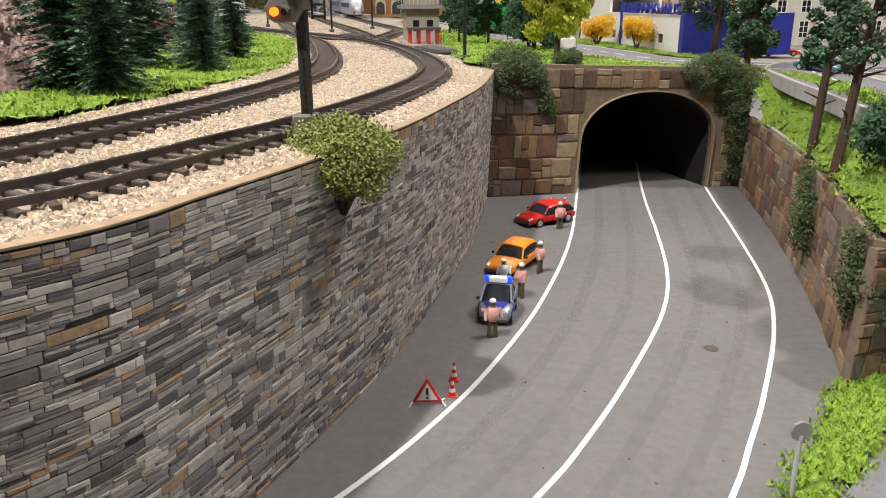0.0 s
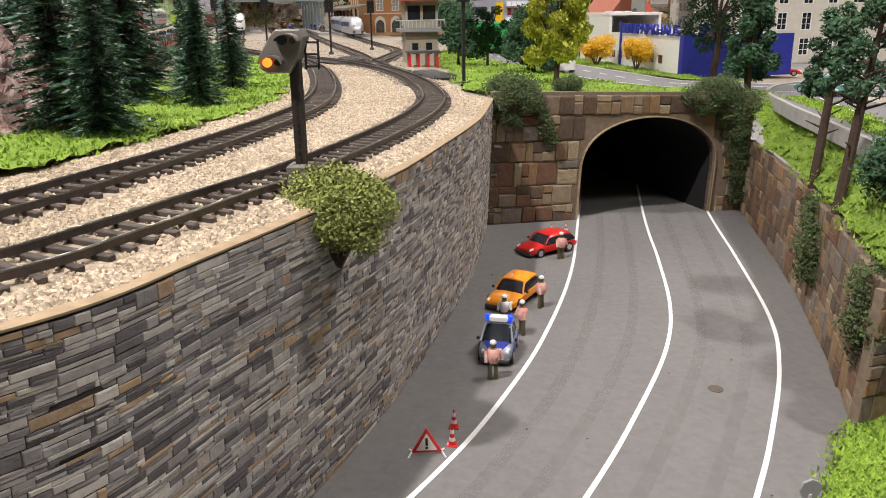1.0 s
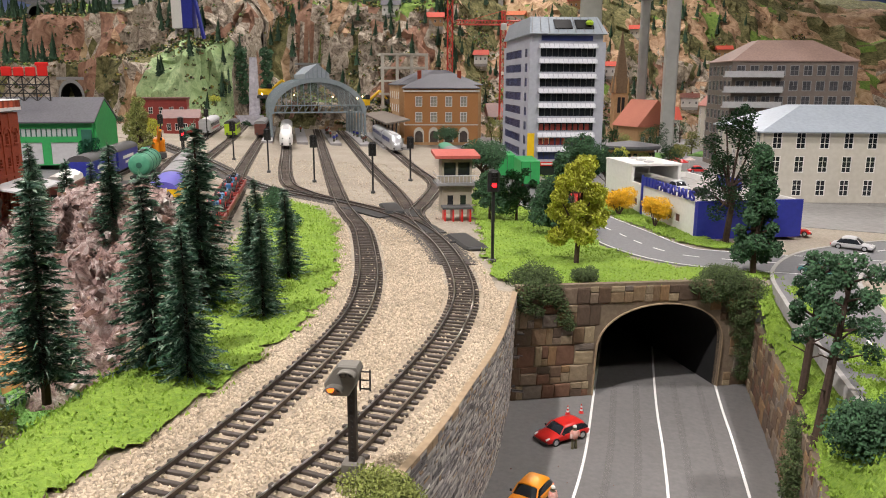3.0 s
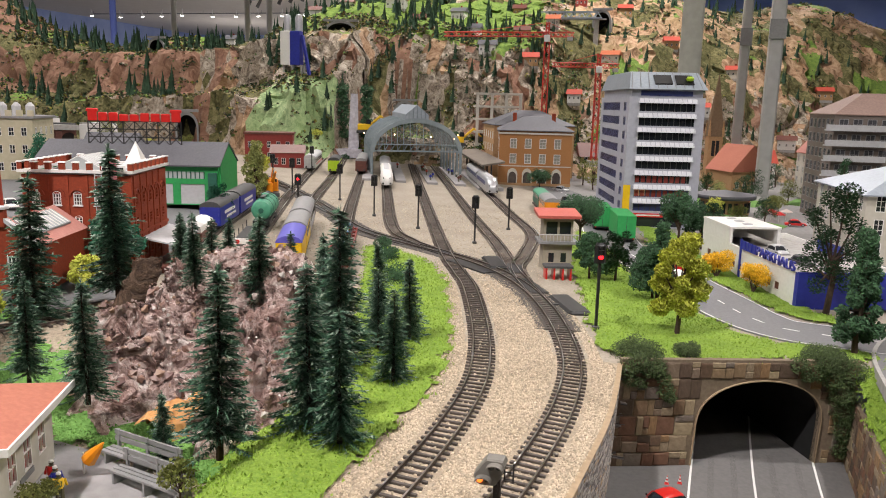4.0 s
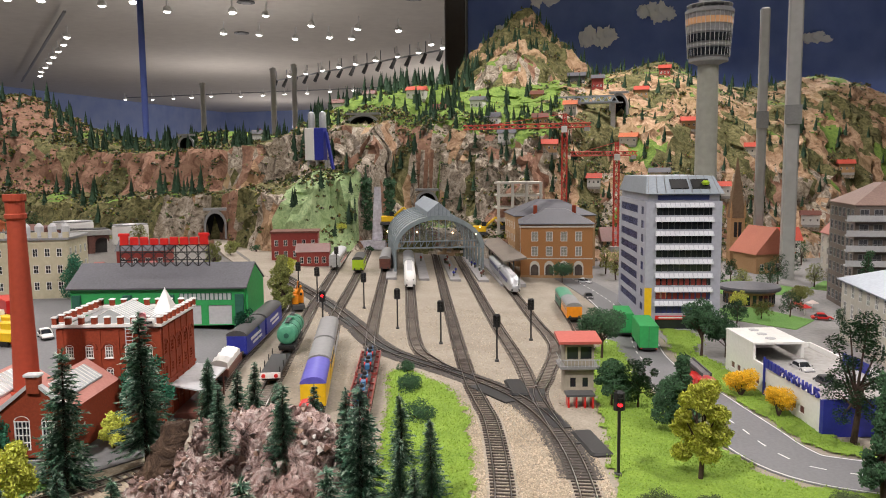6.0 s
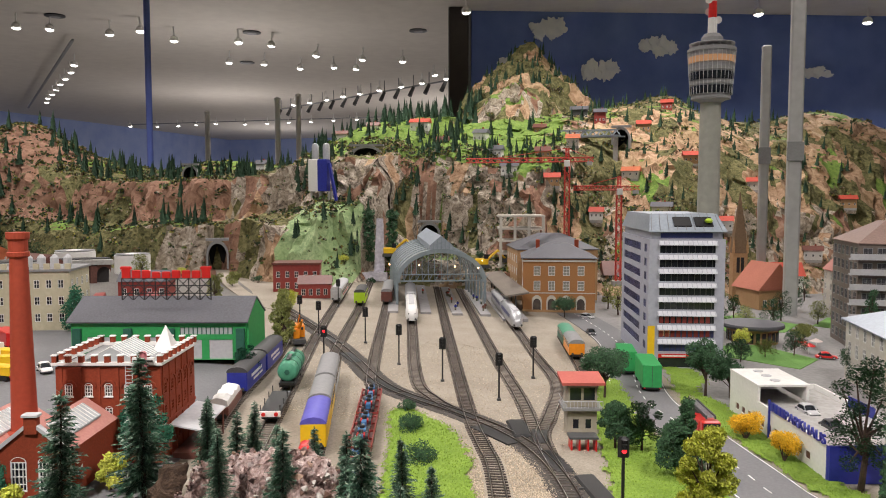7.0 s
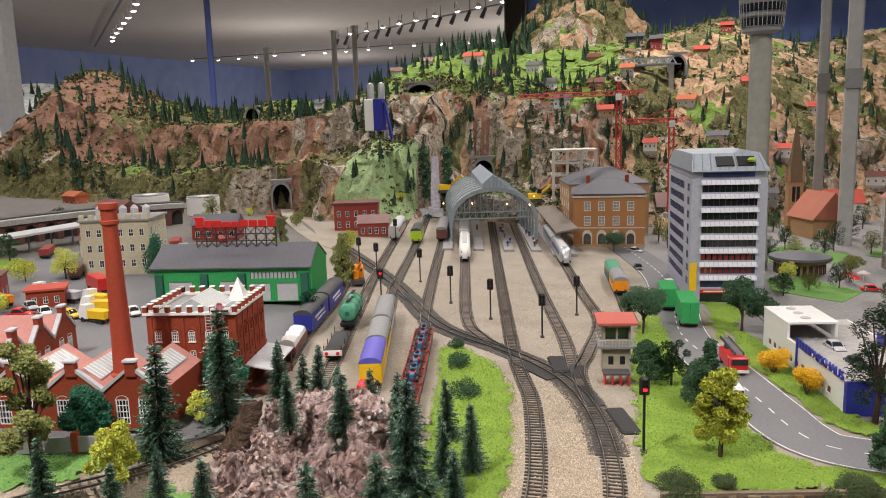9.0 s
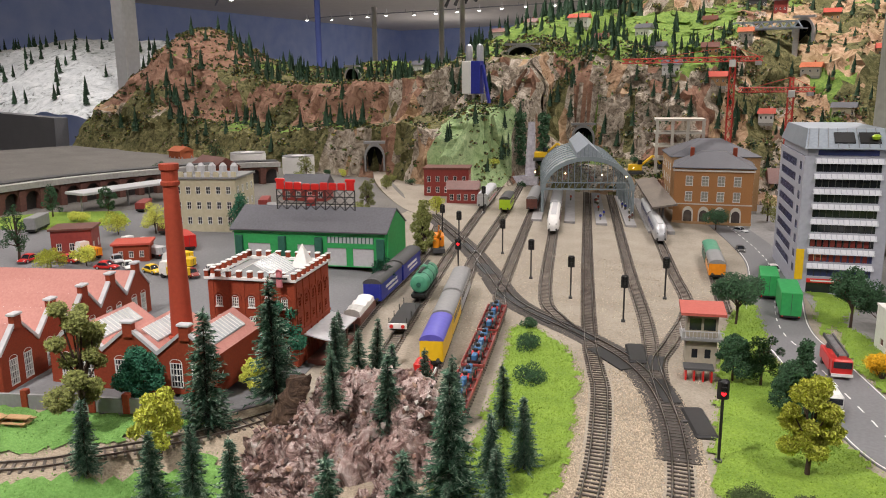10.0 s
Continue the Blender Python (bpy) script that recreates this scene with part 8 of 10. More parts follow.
def coach(name, key, y0, y1, body, roof, label, h=4.7, w=3.3, win=None, stripe=None, nose=False, category="railway coach", arch_h=0.9):
    """A railway coach: body with rounded edges, arched roof, windows, bogies and buffers."""
    yc = (y0 + y1) / 2
    x, rz = on(key, yc)
    ln = (y1 - y0) / math.cos(radians(rz)) - 0.4
    th = thing(name, x, yc, 0.24, rz, label, category)
    hb = h - arch_h
    if nose:
        rings = []
        for f, k, dz in ((-0.5, 0.45, 2.2), (-0.49, 0.6, 1.9), (-0.46, 0.82, 1.1), (-0.41, 0.95, 0.35), (-0.36, 1.0, 0.0), (0.5, 1.0, 0.0)):
            rings.append([(w / 2 * k * a, ln * f, 0.7 + (b * (h - 0.7 - dz))) for a, b in ((-0.9, 0), (0.9, 0), (1, 0.15), (1, 0.62), (0.8, 0.9), (0.45, 1.0), (-0.45, 1.0), (-0.8, 0.9), (-1, 0.62), (-1, 0.15))])
        part("body", G().loft(rings), body, th, smooth=True)
        part("windscreen", G().loft([[(-0.9, -ln * 0.485, 2.25), (0.9, -ln * 0.485, 2.25), (1.05, -ln * 0.445, 3.05), (-1.05, -ln * 0.445, 3.05)], [(-0.9, -ln * 0.49, 2.4), (0.9, -ln * 0.49, 2.4), (1.0, -ln * 0.448, 3.2), (-1.0, -ln * 0.448, 3.2)]]), GLASS_DK, th)
        part("roof", G().box(-0.7, -ln * 0.34, h - 0.02, 0.7, ln * 0.48, h + 0.1), roof, th)
    else:
        part("body", G().soft(-w / 2, -ln / 2, 0.8, w / 2, ln / 2, hb + 0.05, 0.12), body, th)
        n = 8
        sec = [(-(w / 2 + 0.06) * math.cos(math.pi * i / n), hb + arch_h * math.sin(math.pi * i / n)) for i in range(n + 1)]
        part("roof", G().prism(sec, -ln / 2 - 0.05, ln / 2 + 0.05), roof, th, smooth=True)
        part("end_panel", G().box(-w / 2 + 0.3, -ln / 2 - 0.06, 1.0, w / 2 - 0.3, -ln / 2, hb), body, th)
    if stripe:
        part("stripe", G().box(-w / 2 - 0.03, -ln * 0.34, 1.5, w / 2 + 0.03, ln * 0.49, 1.9), stripe, th)
    if win:
        k = max(2, int(ln / 1.9))
        pm = G().box(-w / 2 - 0.035, -0.6, 0, w / 2 + 0.035, 0.6, 1.0).mesh("window", win)
        for i in range(k):
            part("window", pm, win, th, at=P(0, (-0.5 + (i + 0.5) / k) * ln * (0.8 if nose else 0.94) + (ln * 0.06 if nose else 0), 2.3))
    bogies(th, ln, w, BLACK)
    part("underframe", G().box(-w * 0.4, -ln * 0.46, 0.55, w * 0.4, ln * 0.46, 0.8), BLACK, th)
    for sx_ in (-0.95, 0.95):
        part("buffer", G().cyl((sx_, -ln / 2 + 0.25, 1.15), (sx_, -ln / 2 - 0.5, 1.15), 0.2, 0.28), DKGREY, th)
    return th, ln, w, h


coach("parcel_coach", "coach_track", 79, 89.6, YELLOW, ROOFBLUE, "yellow model coach with a violet-blue arched roof")
coach("grey_coach", "coach_track", 90.0, 101.4, YELLOW, GREY, "cream and yellow model coach with a dark grey roof", win=GLASS_DK)
coach("grey_coach", "coach_track", 101.8, 117, LTGREY, GREY, "pale model coach with a dark grey roof", win=GLASS_DK)
coach("blue_coach", "goods_track", 98.5, 112, BLUE, DKGREY, "deep blue model coach with a grey roof and pale lettering bars", stripe=None)
coach("blue_coach", "goods_track", 112.5, 126.5, BLUE, DKGREY, "deep blue model coach with a grey roof and pale lettering bars")
coach("express_train", "platform_left", 178, 204, WHITE, LTGREY, "white high-speed model train with a rounded nose", win=GLASS_DK, stripe=REDDK, nose=True, category="train", h=4.4)
coach("express_train", "platform_left", 204.5, 230, WHITE, LTGREY, "white high-speed model coach", win=GLASS_DK, stripe=REDDK, category="train", h=4.4)
coach("electric_locomotive", "coach_track", 199.5, 213, LIME, DKGREY, "lime green model electric locomotive", win=GLASS_DK, category="locomotive")
coach("brown_coach", "siding", 206, 231, BROWN, GREY, "dark red-brown model coach with a grey roof", win=GLASS_DK)
coach("silver_coach", "tank_track", 201, 226, SILVER, LTGREY, "silver and red model coach at the far platform", win=GLASS_DK, stripe=RED)
coach("railcar", "loop_right", 184, 206.5, SILVER, LTGREY, "silver-blue model railcar with a rounded nose", win=GLASS_BL, nose=True, category="train", h=4.4)
coach("railcar", "loop_right", 207, 232, SILVER, LTGREY, "silver-blue model railcar coach", win=GLASS_BL, category="train", h=4.4)
t_, ln_, w_, h_ = coach("diesel_railcar", "tram_track", 155, 166, ORANGE, GREY, "orange and grey model diesel railcar", win=GLASS_DK, category="train", h=4.2)
coach("diesel_railcar", "tram_track", 166.5, 178, GREENDK, TANKGREEN, "dark green model railcar trailer", win=GLASS_DK, category="train", h=4.0)
for q in [o for o in scene.collection.objects if o.name.startswith("blue_coach")]:
    for sx_ in (-1, 1):
        part("lettering_bar", G().box(sx_ * 1.66, -4, 2.4, sx_ * 1.69, 3.4, 2.9).box(sx_ * 1.66, -2.6, 1.6, sx_ * 1.69, 4, 2.0), WHITE, q, "pale lettering bars")

# tank wagon and a low black shunter wagon
x, rz = on("tank_track", 111)
tw = thing("tank_wagon", x, 111, 0.24, rz, "green model tank wagon with ladders and a dome", "tank wagon")
part("tank", G().loft([[(r * math.cos(2 * math.pi * i / 20), y, 3.0 + r * math.sin(2 * math.pi * i / 20)) for i in range(20)] for r, y in ((0.9, -5.9), (1.5, -5.6), (1.75, -5.0), (1.75, 5.0), (1.5, 5.6), (0.9, 5.9))]), TANKGREEN, tw, smooth=True)
part("dome", G().lathe([(0.7, 4.6), (0.7, 5.1), (0.3, 5.3)], 12), TANKGREEN, tw)
for y in (-3.4, 0, 3.4):
    part("strap", G().loft([[(1.8 * math.cos(2 * math.pi * i / 20), y + d, 3.0 + 1.8 * math.sin(2 * math.pi * i / 20)) for i in range(20)] for d in (-0.12, 0.12)]), GREENDK, tw)
part("end_cap", G().cyl((0, -6.0, 3.0), (0, -5.8, 3.0), 0.45), GREENDK, tw)
part("frame", G().box(-1.3, -6.6, 1.0, 1.3, 6.6, 1.4), BLACK, tw)
part("walkway", G().box(-0.35, -5, 5.0, 0.35, 5, 5.1), BLACK, tw)
bogies(tw, 12.4, 3.2, BLACK)
x, rz = on("tank_track", 94)
bw = thing("flat_wagon", x, 94, 0.24, rz, "low black model flat wagon with red and white end lamps", "flat wagon")
part("deck", G().soft(-1.5, -6, 1.1, 1.5, 6, 1.6, 0.08), BLACK, bw)
rr = G()
for y in (-5.8, -2, 2, 5.8):
    for sx_ in (-1.4, 1.4):
        rr.cyl((sx_, y, 1.6), (sx_, y, 2.5), 0.07, n=5)
part("stake_frame", rr, BLACK, bw)
part("buffer_beam", G().box(-1.5, -6.3, 0.9, 1.5, -6.0, 1.7), WHITE, bw)
for sx_ in (-0.9, 0.9):
    part("end_lamp", G().cyl((sx_, -6.5, 1.3), (sx_, -6.3, 1.3), 0.3), RED, bw)
bogies(bw, 12, 3.0, BLACK)
# low covered wagon in front of the blue coaches
x, rz = on("goods_track", 90.5)
lw = thing("goods_wagon", x, 90.5, 0.24, rz, "brown model goods wagon under a white tarpaulin", "goods wagon")
part("body", G().soft(-1.55, -5.4, 0.9, 1.55, 5.4, 2.1, 0.1), BROWN, lw)
part("tarpaulin", G().loft([[(a * 1.4, y, 2.05 + z * (1 + 0.2 * math.sin(y * 2))) for a, z in ((-1, 0), (-0.8, 0.9), (-0.2, 1.2), (0.4, 1.1), (0.9, 0.8), (1, 0))] for y in (-5, -3.6, -2.2, -0.6, 0.8, 2.4, 3.8, 5)]), WHITE, lw)
bogies(lw, 10.8, 3.0, BLACK)
# red loading wagon in front of the yellow coach
x, rz = on("coach_track", 69.5)
rw_ = thing("goods_wagon", x, 69.5, 0.24, rz, "red and dark model wagon with a red load", "goods wagon")
part("body", G().soft(-1.5, -5.5, 0.9, 1.5, 5.5, 1.7, 0.08), BROWN, rw_)
part("load", G().soft(-1.1, 0.0, 1.7, 1.1, 5.0, 2.8, 0.3), RED, rw_, "bright red tractor load")
part("load_cab", G().soft(-0.9, 1.6, 2.8, 0.9, 4.2, 3.9, 0.25), RED, rw_)
part("side_board", G().box(1.35, -5, 1.7, 1.5, 5, 2.2), WHITE, rw_)
bogies(rw_, 11, 3.0, BLACK)


def tractor(material, fender):
    th = thing("tractor", 0, 0, 0, 0, "small model tractor lashed on a flat wagon", "tractor", "loaded tractors")
    part("bonnet", G().soft(-0.35, -1.35, 0.55, 0.35, 0.1, 1.25, 0.08), material, th)
    part("fender", G().soft(-0.8, 0.1, 0.75, 0.8, 1.1, 1.2, 0.15), fender, th)
    part("seat", G().soft(-0.3, 0.3, 1.2, 0.3, 0.8, 1.65, 0.08), BLACK, th)
    part("steering_post", G().cyl((0, -0.1, 1.1), (0, 0.15, 1.7), 0.05), BLACK, th)
    for sx_ in (-0.75, 0.75):
        for y, r in ((-1.0, 0.42), (0.6, 0.68)):
            w = part("tyre", G().cyl((sx_ - 0.2, y, r), (sx_ + 0.2, y, r), r, n=14), BLACK, th)
            part("rim", G().cyl((sx_ - 0.22, y, r), (sx_ + 0.22, y, r), r * 0.55, n=10), RED, w)
    return th


tp = [tractor(TRACTOR_BLUE, RED), tractor(TRACTOR_BLUE, TRACTOR_BLUE)]
first = [True, True]
for k in range(3):
    yc = 71.8 + 14.4 * k
    x, rz = on("siding", yc)
    fw = thing("flat_wagon", x, yc, 0.24, rz, "red model flat wagon with low sides carrying tractors", "flat wagon", "tractor wagons")
    part("deck", G().soft(-1.6, -6.9, 1.0, 1.6, 6.9, 1.35, 0.06), BROWN, fw)
    for sx_ in (-1.55, 1.55):
        part("side_rail", G().box(sx_ - 0.08, -6.9, 1.35, sx_ + 0.08, 6.9, 1.75), REDDK, fw)
    for y in (-6.8, -3.4, 0, 3.4, 6.8):
        part("cross_beam", G().box(-1.6, y - 0.12, 1.36, 1.6, y + 0.12, 1.6), REDDK, fw)
    bogies(fw, 13.8, 3.0, BLACK)
    for i in range(4):
        d = -4.8 + 3.2 * i
        c = radians(rz + 90)
        m = P(x + d * math.cos(c), yc + d * math.sin(c), 0.24 + 1.37, rz + (180 if i % 2 else 0))
        j = i % 2
        if first[j]:
            tp[j].matrix_basis, first[j] = m, False
        else:
            copy_thing(tp[j], m)

# ---- signals ----


def block_signal(x, y, h, lit, label):
    th = thing("railway_signal", x, y, -0.35, SA, label, "railway signal", "signals")
    part("foot", G().soft(-0.35, -0.35, 0, 0.35, 0.35, 0.6, 0.06), DKGREY, th)
    part("mast", G().box(-0.14, -0.15, 0.6, 0.14, 0.15, h - 1.9), BLACK, th)
    hd = part("head", G().soft(-0.62, -0.3, h - 2.2, 0.62, 0.3, h, 0.25), BLACK, th)
    for i, z in enumerate((h - 0.5, h - 1.0, h - 1.5)):
        on_ = lit and i == (1 if h < 9 else 2)
        part("lamp", G().cyl((0, -0.3, z), (0, -0.42, z), 0.24 if on_ else 0.15, n=12), LAMP_RED if on_ else DKGREY, hd, "glowing red lamp" if on_ else "")
        part("visor", G().box(-0.25, -0.65, z + 0.2, 0.25, -0.3, z + 0.26), BLACK, hd)


for x, y in ((-49.1, 133.8), (-37.4, 124.8), (-25, 116.5), (-22.3, 135), (-63.1, 150.6), (-83.8, 159.4), (-76, 153.5), (-90, 196)):
    block_signal(x, y, 8.4, False, "slim black model railway signal on a mast")
block_signal(-62, 126.5, 8.0, True, "black model railway signal showing red")
block_signal(-2.2, 73.4, 9.8, True, "black model railway signal showing red beside the grass")
SIGBASE = mat("signal_base", (0.19, 0.175, 0.15), (0.13, 0.12, 0.1), 0.7, scale=200)
th = thing("light_signal", -4.7, 26.9, -0.3, 0, "grey hooded model light signal on a dark lattice mast", "railway signal")
part("base", G().soft(-0.5, -0.45, 0, 0.4, 0.45, 1.25, 0.08), SIGBASE, th)
part("mast", G().box(-0.2, -0.2, 1.25, 0.16, 0.16, 4.9), mat("mast_brown", (0.035, 0.026, 0.022), (0.02, 0.016, 0.014), 0.6), th)
for i in range(14):
    part("rivet", G().box(-0.06, -0.24, 1.4 + i * 0.25, 0.02, -0.2, 1.48 + i * 0.25), BLACK, th)
SIGGREY = mat("signal_grey", (0.2, 0.19, 0.165), (0.14, 0.13, 0.115), 0.5, scale=200, bump=0.1, bscale=900)
prof = [(-1.15, 4.55), (-0.9, 4.4), (-0.1, 4.42), (0.2, 4.9), (0.42, 5.6), (0.3, 5.85), (-0.55, 5.85), (-0.75, 5.65), (-1.2, 4.95)]
hd = part("head", G().loft([[(x * 0.94, -0.42, 5.1 + (z - 5.1) * 0.92) for x, z in prof], [(x, -0.3, z) for x, z in prof], [(x, 0.35, z) for x, z in prof], [(x * 0.9, 0.52, 5.1 + (z - 5.1) * 0.88) for x, z in prof]]), SIGGREY, th)
for lx, lz, on_ in ((-0.85, 4.78, True), (-0.28, 5.5, False)):
    part("lamp", G().cyl((lx, -0.4, lz), (lx, -0.56, lz - 0.01), 0.15, n=14), LAMP_ORANGE if on_ else GLASS_DK, hd, "glowing orange lamp" if on_ else "")
    part("lamp", G().cyl((lx + 0.36, -0.4, lz), (lx + 0.36, -0.5, lz - 0.01), 0.12, n=14), BLACK, hd)
    part("hood", G().loft([[(lx + 0.18 + 0.42 * math.cos(a), y, lz - 0.02 + 0.26 * math.sin(a)) for a in [math.pi * i / 10 for i in range(11)]] + [(lx + 0.18 + 0.37 * math.cos(a), y, lz - 0.02 + 0.21 * math.sin(a)) for a in [math.pi * (10 - i) / 10 for i in range(11)]] for y in (-0.38, -0.85)]), SIGGREY, hd)
lf = G()
for z in (4.6, 5.0, 5.4):
    lf.cyl((0.3, 0.2, z), (0.75, 0.2, z), 0.04, n=4)
lf.cyl((0.3, 0.2, 4.5), (0.3, 0.2, 5.5), 0.04, n=4).cyl((0.75, 0.2, 4.5), (0.75, 0.2, 5.5), 0.04, n=4)
part("service_ladder", lf, BLACK, hd)

# ---- road vehicles ----


def car(x, y, z, rz, ln, w, h, paint, label, cab=(0.28, 0.86), category="car", beacon=False, low=0.55, stripe=None):
    """A model car that faces local -y: shaped lower body, glazed cabin, roof, lamps, mirrors and four wheels."""
    th = thing("police_car" if beacon else "car", x, y, z, rz, label, category)
    hl = h * low

    def ring(f, k, top, zb=0.26):
        yy, hw = -ln / 2 + f * ln, w / 2 * k
        side = [(0.86, zb), (0.985, zb + 0.2 * (top - zb)), (1.0, zb + 0.5 * (top - zb)), (0.95, zb + 0.82 * (top - zb)), (0.8, top - 0.04), (0.4, top + 0.02)]
        return [(-hw * a, yy, q) for a, q in side] + [(hw * a, yy, q) for a, q in reversed(side)]
    part("body", G().loft([ring(0, 0.66, hl * 0.62, 0.34), ring(0.02, 0.82, hl * 0.74), ring(0.07, 0.93, hl * 0.83), ring(0.15, 0.985, hl * 0.9), ring(cab[0], 1, hl * 0.96), ring(0.55, 1, hl), ring(0.8, 1, hl * 1.02), ring(0.92, 0.96, hl * 0.95), ring(0.975, 0.88, hl * 0.8), ring(1, 0.74, hl * 0.62, 0.36)]), paint, th, smooth=True)
    a, b = -ln / 2 + cab[0] * ln, -ln / 2 + cab[1] * ln
    d = (h - hl)

    def dome(yy, top, k=1.0, up=0.0):
        e = top - hl * 0.94
        side = [(0.455, 0), (0.43, 0.45), (0.375, 0.82), (0.26, 0.97), (0.1, 1.0)]
        return [(-w * q * k, yy, hl * 0.94 + e * f + up) for q, f in side] + [(w * q * k, yy, hl * 0.94 + e * f + up) for q, f in reversed(side)]
    part("cabin_glass", G().loft([dome(a, hl * 1.0, 0.94), dome(a + d * 0.55, hl + d * 0.52), dome(a + d * 1.15, h - 0.07), dome((a + b) / 2, h), dome(b - d * 1.3, h - 0.05), dome(b - d * 0.5, hl + d * 0.55, 0.98), dome(b, hl * 1.0, 0.9)]), GLASS_DK, th, smooth=True)

    def cap_ring(yy, top):
        e = top - hl
        pts = [(-0.395, 0.7), (-0.34, 0.9), (-0.24, 0.985), (0, 1.0), (0.24, 0.985), (0.34, 0.9), (0.395, 0.7)]
        return [(w * q, yy, hl + e * f + 0.05) for q, f in pts] + [(w * q * 0.97, yy, hl + e * f - 0.03) for q, f in reversed(pts)]
    part("roof", G().loft([cap_ring(a + d * 0.95, h - 0.09), cap_ring(a + d * 1.3, h - 0.02), cap_ring((a + b) / 2, h + 0.02), cap_ring(b - d * 1.2, h - 0.03), cap_ring(b - d * 0.75, h - 0.14)]), paint, th, smooth=True)
    for sx_ in (-1, 1):
        part("pillar", G().cyl((sx_ * w * 0.455, a, hl), (sx_ * w * 0.37, a + d * 0.9, h - 0.08), 0.05, n=5), paint, th)
        part("headlight", G().cyl((sx_ * w * 0.35, -ln / 2 + 0.4, hl * 0.72), (sx_ * w * 0.34, -ln / 2 + 0.06, hl * 0.68), 0.12, 0.09, n=10), WHITE, th)
        part("tail_light", G().box(sx_ * w * 0.33 - 0.14, ln / 2 - 0.06, hl * 0.5, sx_ * w * 0.33 + 0.14, ln / 2 + 0.02, hl * 0.7), RED, th)
        part("mirror", G().soft(sx_ * w * 0.55 - 0.08, a + 0.1, hl, sx_ * w * 0.55 + 0.08, a + 0.22, hl + 0.16, 0.03), BLACK, th)
        for f in (0.19, 0.8):
            t0 = part("tyre", G().cyl((sx_ * (w / 2 - 0.26), -ln / 2 + f * ln, 0.36), (sx_ * (w / 2 + 0.01), -ln / 2 + f * ln, 0.36), 0.36, n=16), BLACK, th)
            part("rim", G().cyl((sx_ * (w / 2 - 0.1), -ln / 2 + f * ln, 0.36), (sx_ * (w / 2 + 0.03), -ln / 2 + f * ln, 0.36), 0.22, n=10), SILVER, t0)
    part("bumper", G().soft(-w * 0.42, -ln / 2 - 0.06, 0.25, w * 0.42, -ln / 2 + 0.15, 0.45, 0.05), DKGREY, th)
    if stripe:
        part("bonnet_panel", G().loft([[(-w * 0.2, -ln / 2 + 0.12, hl * 0.72), (w * 0.2, -ln / 2 + 0.12, hl * 0.72), (w * 0.36, a - 0.05, hl * 0.99), (-w * 0.36, a - 0.05, hl * 0.99)], [(-w * 0.2, -ln / 2 + 0.12, hl * 0.8), (w * 0.2, -ln / 2 + 0.12, hl * 0.8), (w * 0.36, a - 0.05, hl * 1.03), (-w * 0.36, a - 0.05, hl * 1.03)]]), stripe, th)
        part("side_band", G().box(-w / 2 - 0.02, -ln * 0.3, 0.5, w / 2 + 0.02, ln * 0.4, 0.75), stripe, th)
    if beacon:
        bar = part("light_bar", G().soft(-w * 0.28, -0.2, h, w * 0.28, 0.2, h + 0.26, 0.04), WHITE, th)
        for sx_ in (-0.45, 0.45):
            part("beacon", G().lathe([(0.16, h + 0.06), (0.16, h + 0.26), (0.08, h + 0.32)], 10, sx_ * 1.25), LAMP_BLUE, bar, "glowing blue beacon")
    return th


POLICE = mat("police_silver", (0.3, 0.34, 0.4), (0.24, 0.27, 0.33), 0.3, 0.3, scale=120)
car(5.6, 56.0, ROADZ, -50, 4.6, 2.1, 1.5, RED, "glossy red model sports coupe parked on the road shoulder", cab=(0.3, 0.97), low=0.6)
car(3.3, 45.2, ROADZ, -24, 4.7, 2.05, 1.5, ORANGE, "orange model coupe parked behind the police car", cab=(0.33, 0.95), low=0.58)
car(2.55, 37.2, ROADZ, -6, 3.2, 1.75, 1.85, POLICE, "silver and blue model police car with glowing beacons", cab=(0.22, 0.95), beacon=True, low=0.58, stripe=BLUE)
car(31.5, 77.5, 0.03, 24, 5.4, 2.1, 1.6, TEAL, "dark teal model saloon on the side street")
for k, (x, y, rz, m, lab) in enumerate([(-16.6, 190, 18, DKGREY, "dark grey model car on the street"), (-20.5, 217, 60, LTGREY, "pale model car by the station"), (-7.2, 172, 200, WHITE, "white model car on the street"), (36, 104, 80, RED, "red model car on the forecourt"), (41, 96, 60, LTGREY, "pale grey model car on the forecourt"),
                                        (-104, 95, 70, REDDK, "red model car in the works yard"), (-112, 100, 75, ORANGE, "orange model car in the works yard"), (-118, 92, 60, WHITE, "white model car in the works yard"), (-99, 101, 80, BLUE, "blue model car in the works yard"), (-126, 98, 40, YELLOW, "yellow model car in the works yard"), (-138, 84, 20, RED, "red model car in the works yard"), (-133, 108, 10, WHITE, "white model car in the works yard"), (22.5, 112, 30, DKGREY, "dark model car by the car park"), (-111, 88, 70, LTGREY, "pale model car in the works yard"), (38, 186, 90, RED, "red model car by the pavilion"), (55, 160, 10, DKGREY, "dark model car under the forecourt roof")]):
    car(x, y, 0.0 if y < 190 else -0.3, rz, 4.8, 2.0, 1.6, m, lab)
for x, y, z, c in ((24.6, 108.5, 3.56, DKGREY), (22.6, 116.5, 3.56, LTGREY)):
    car(x, y, z, 20, 4.6, 2.0, 1.5, c, "model car parked on the car park's deck")


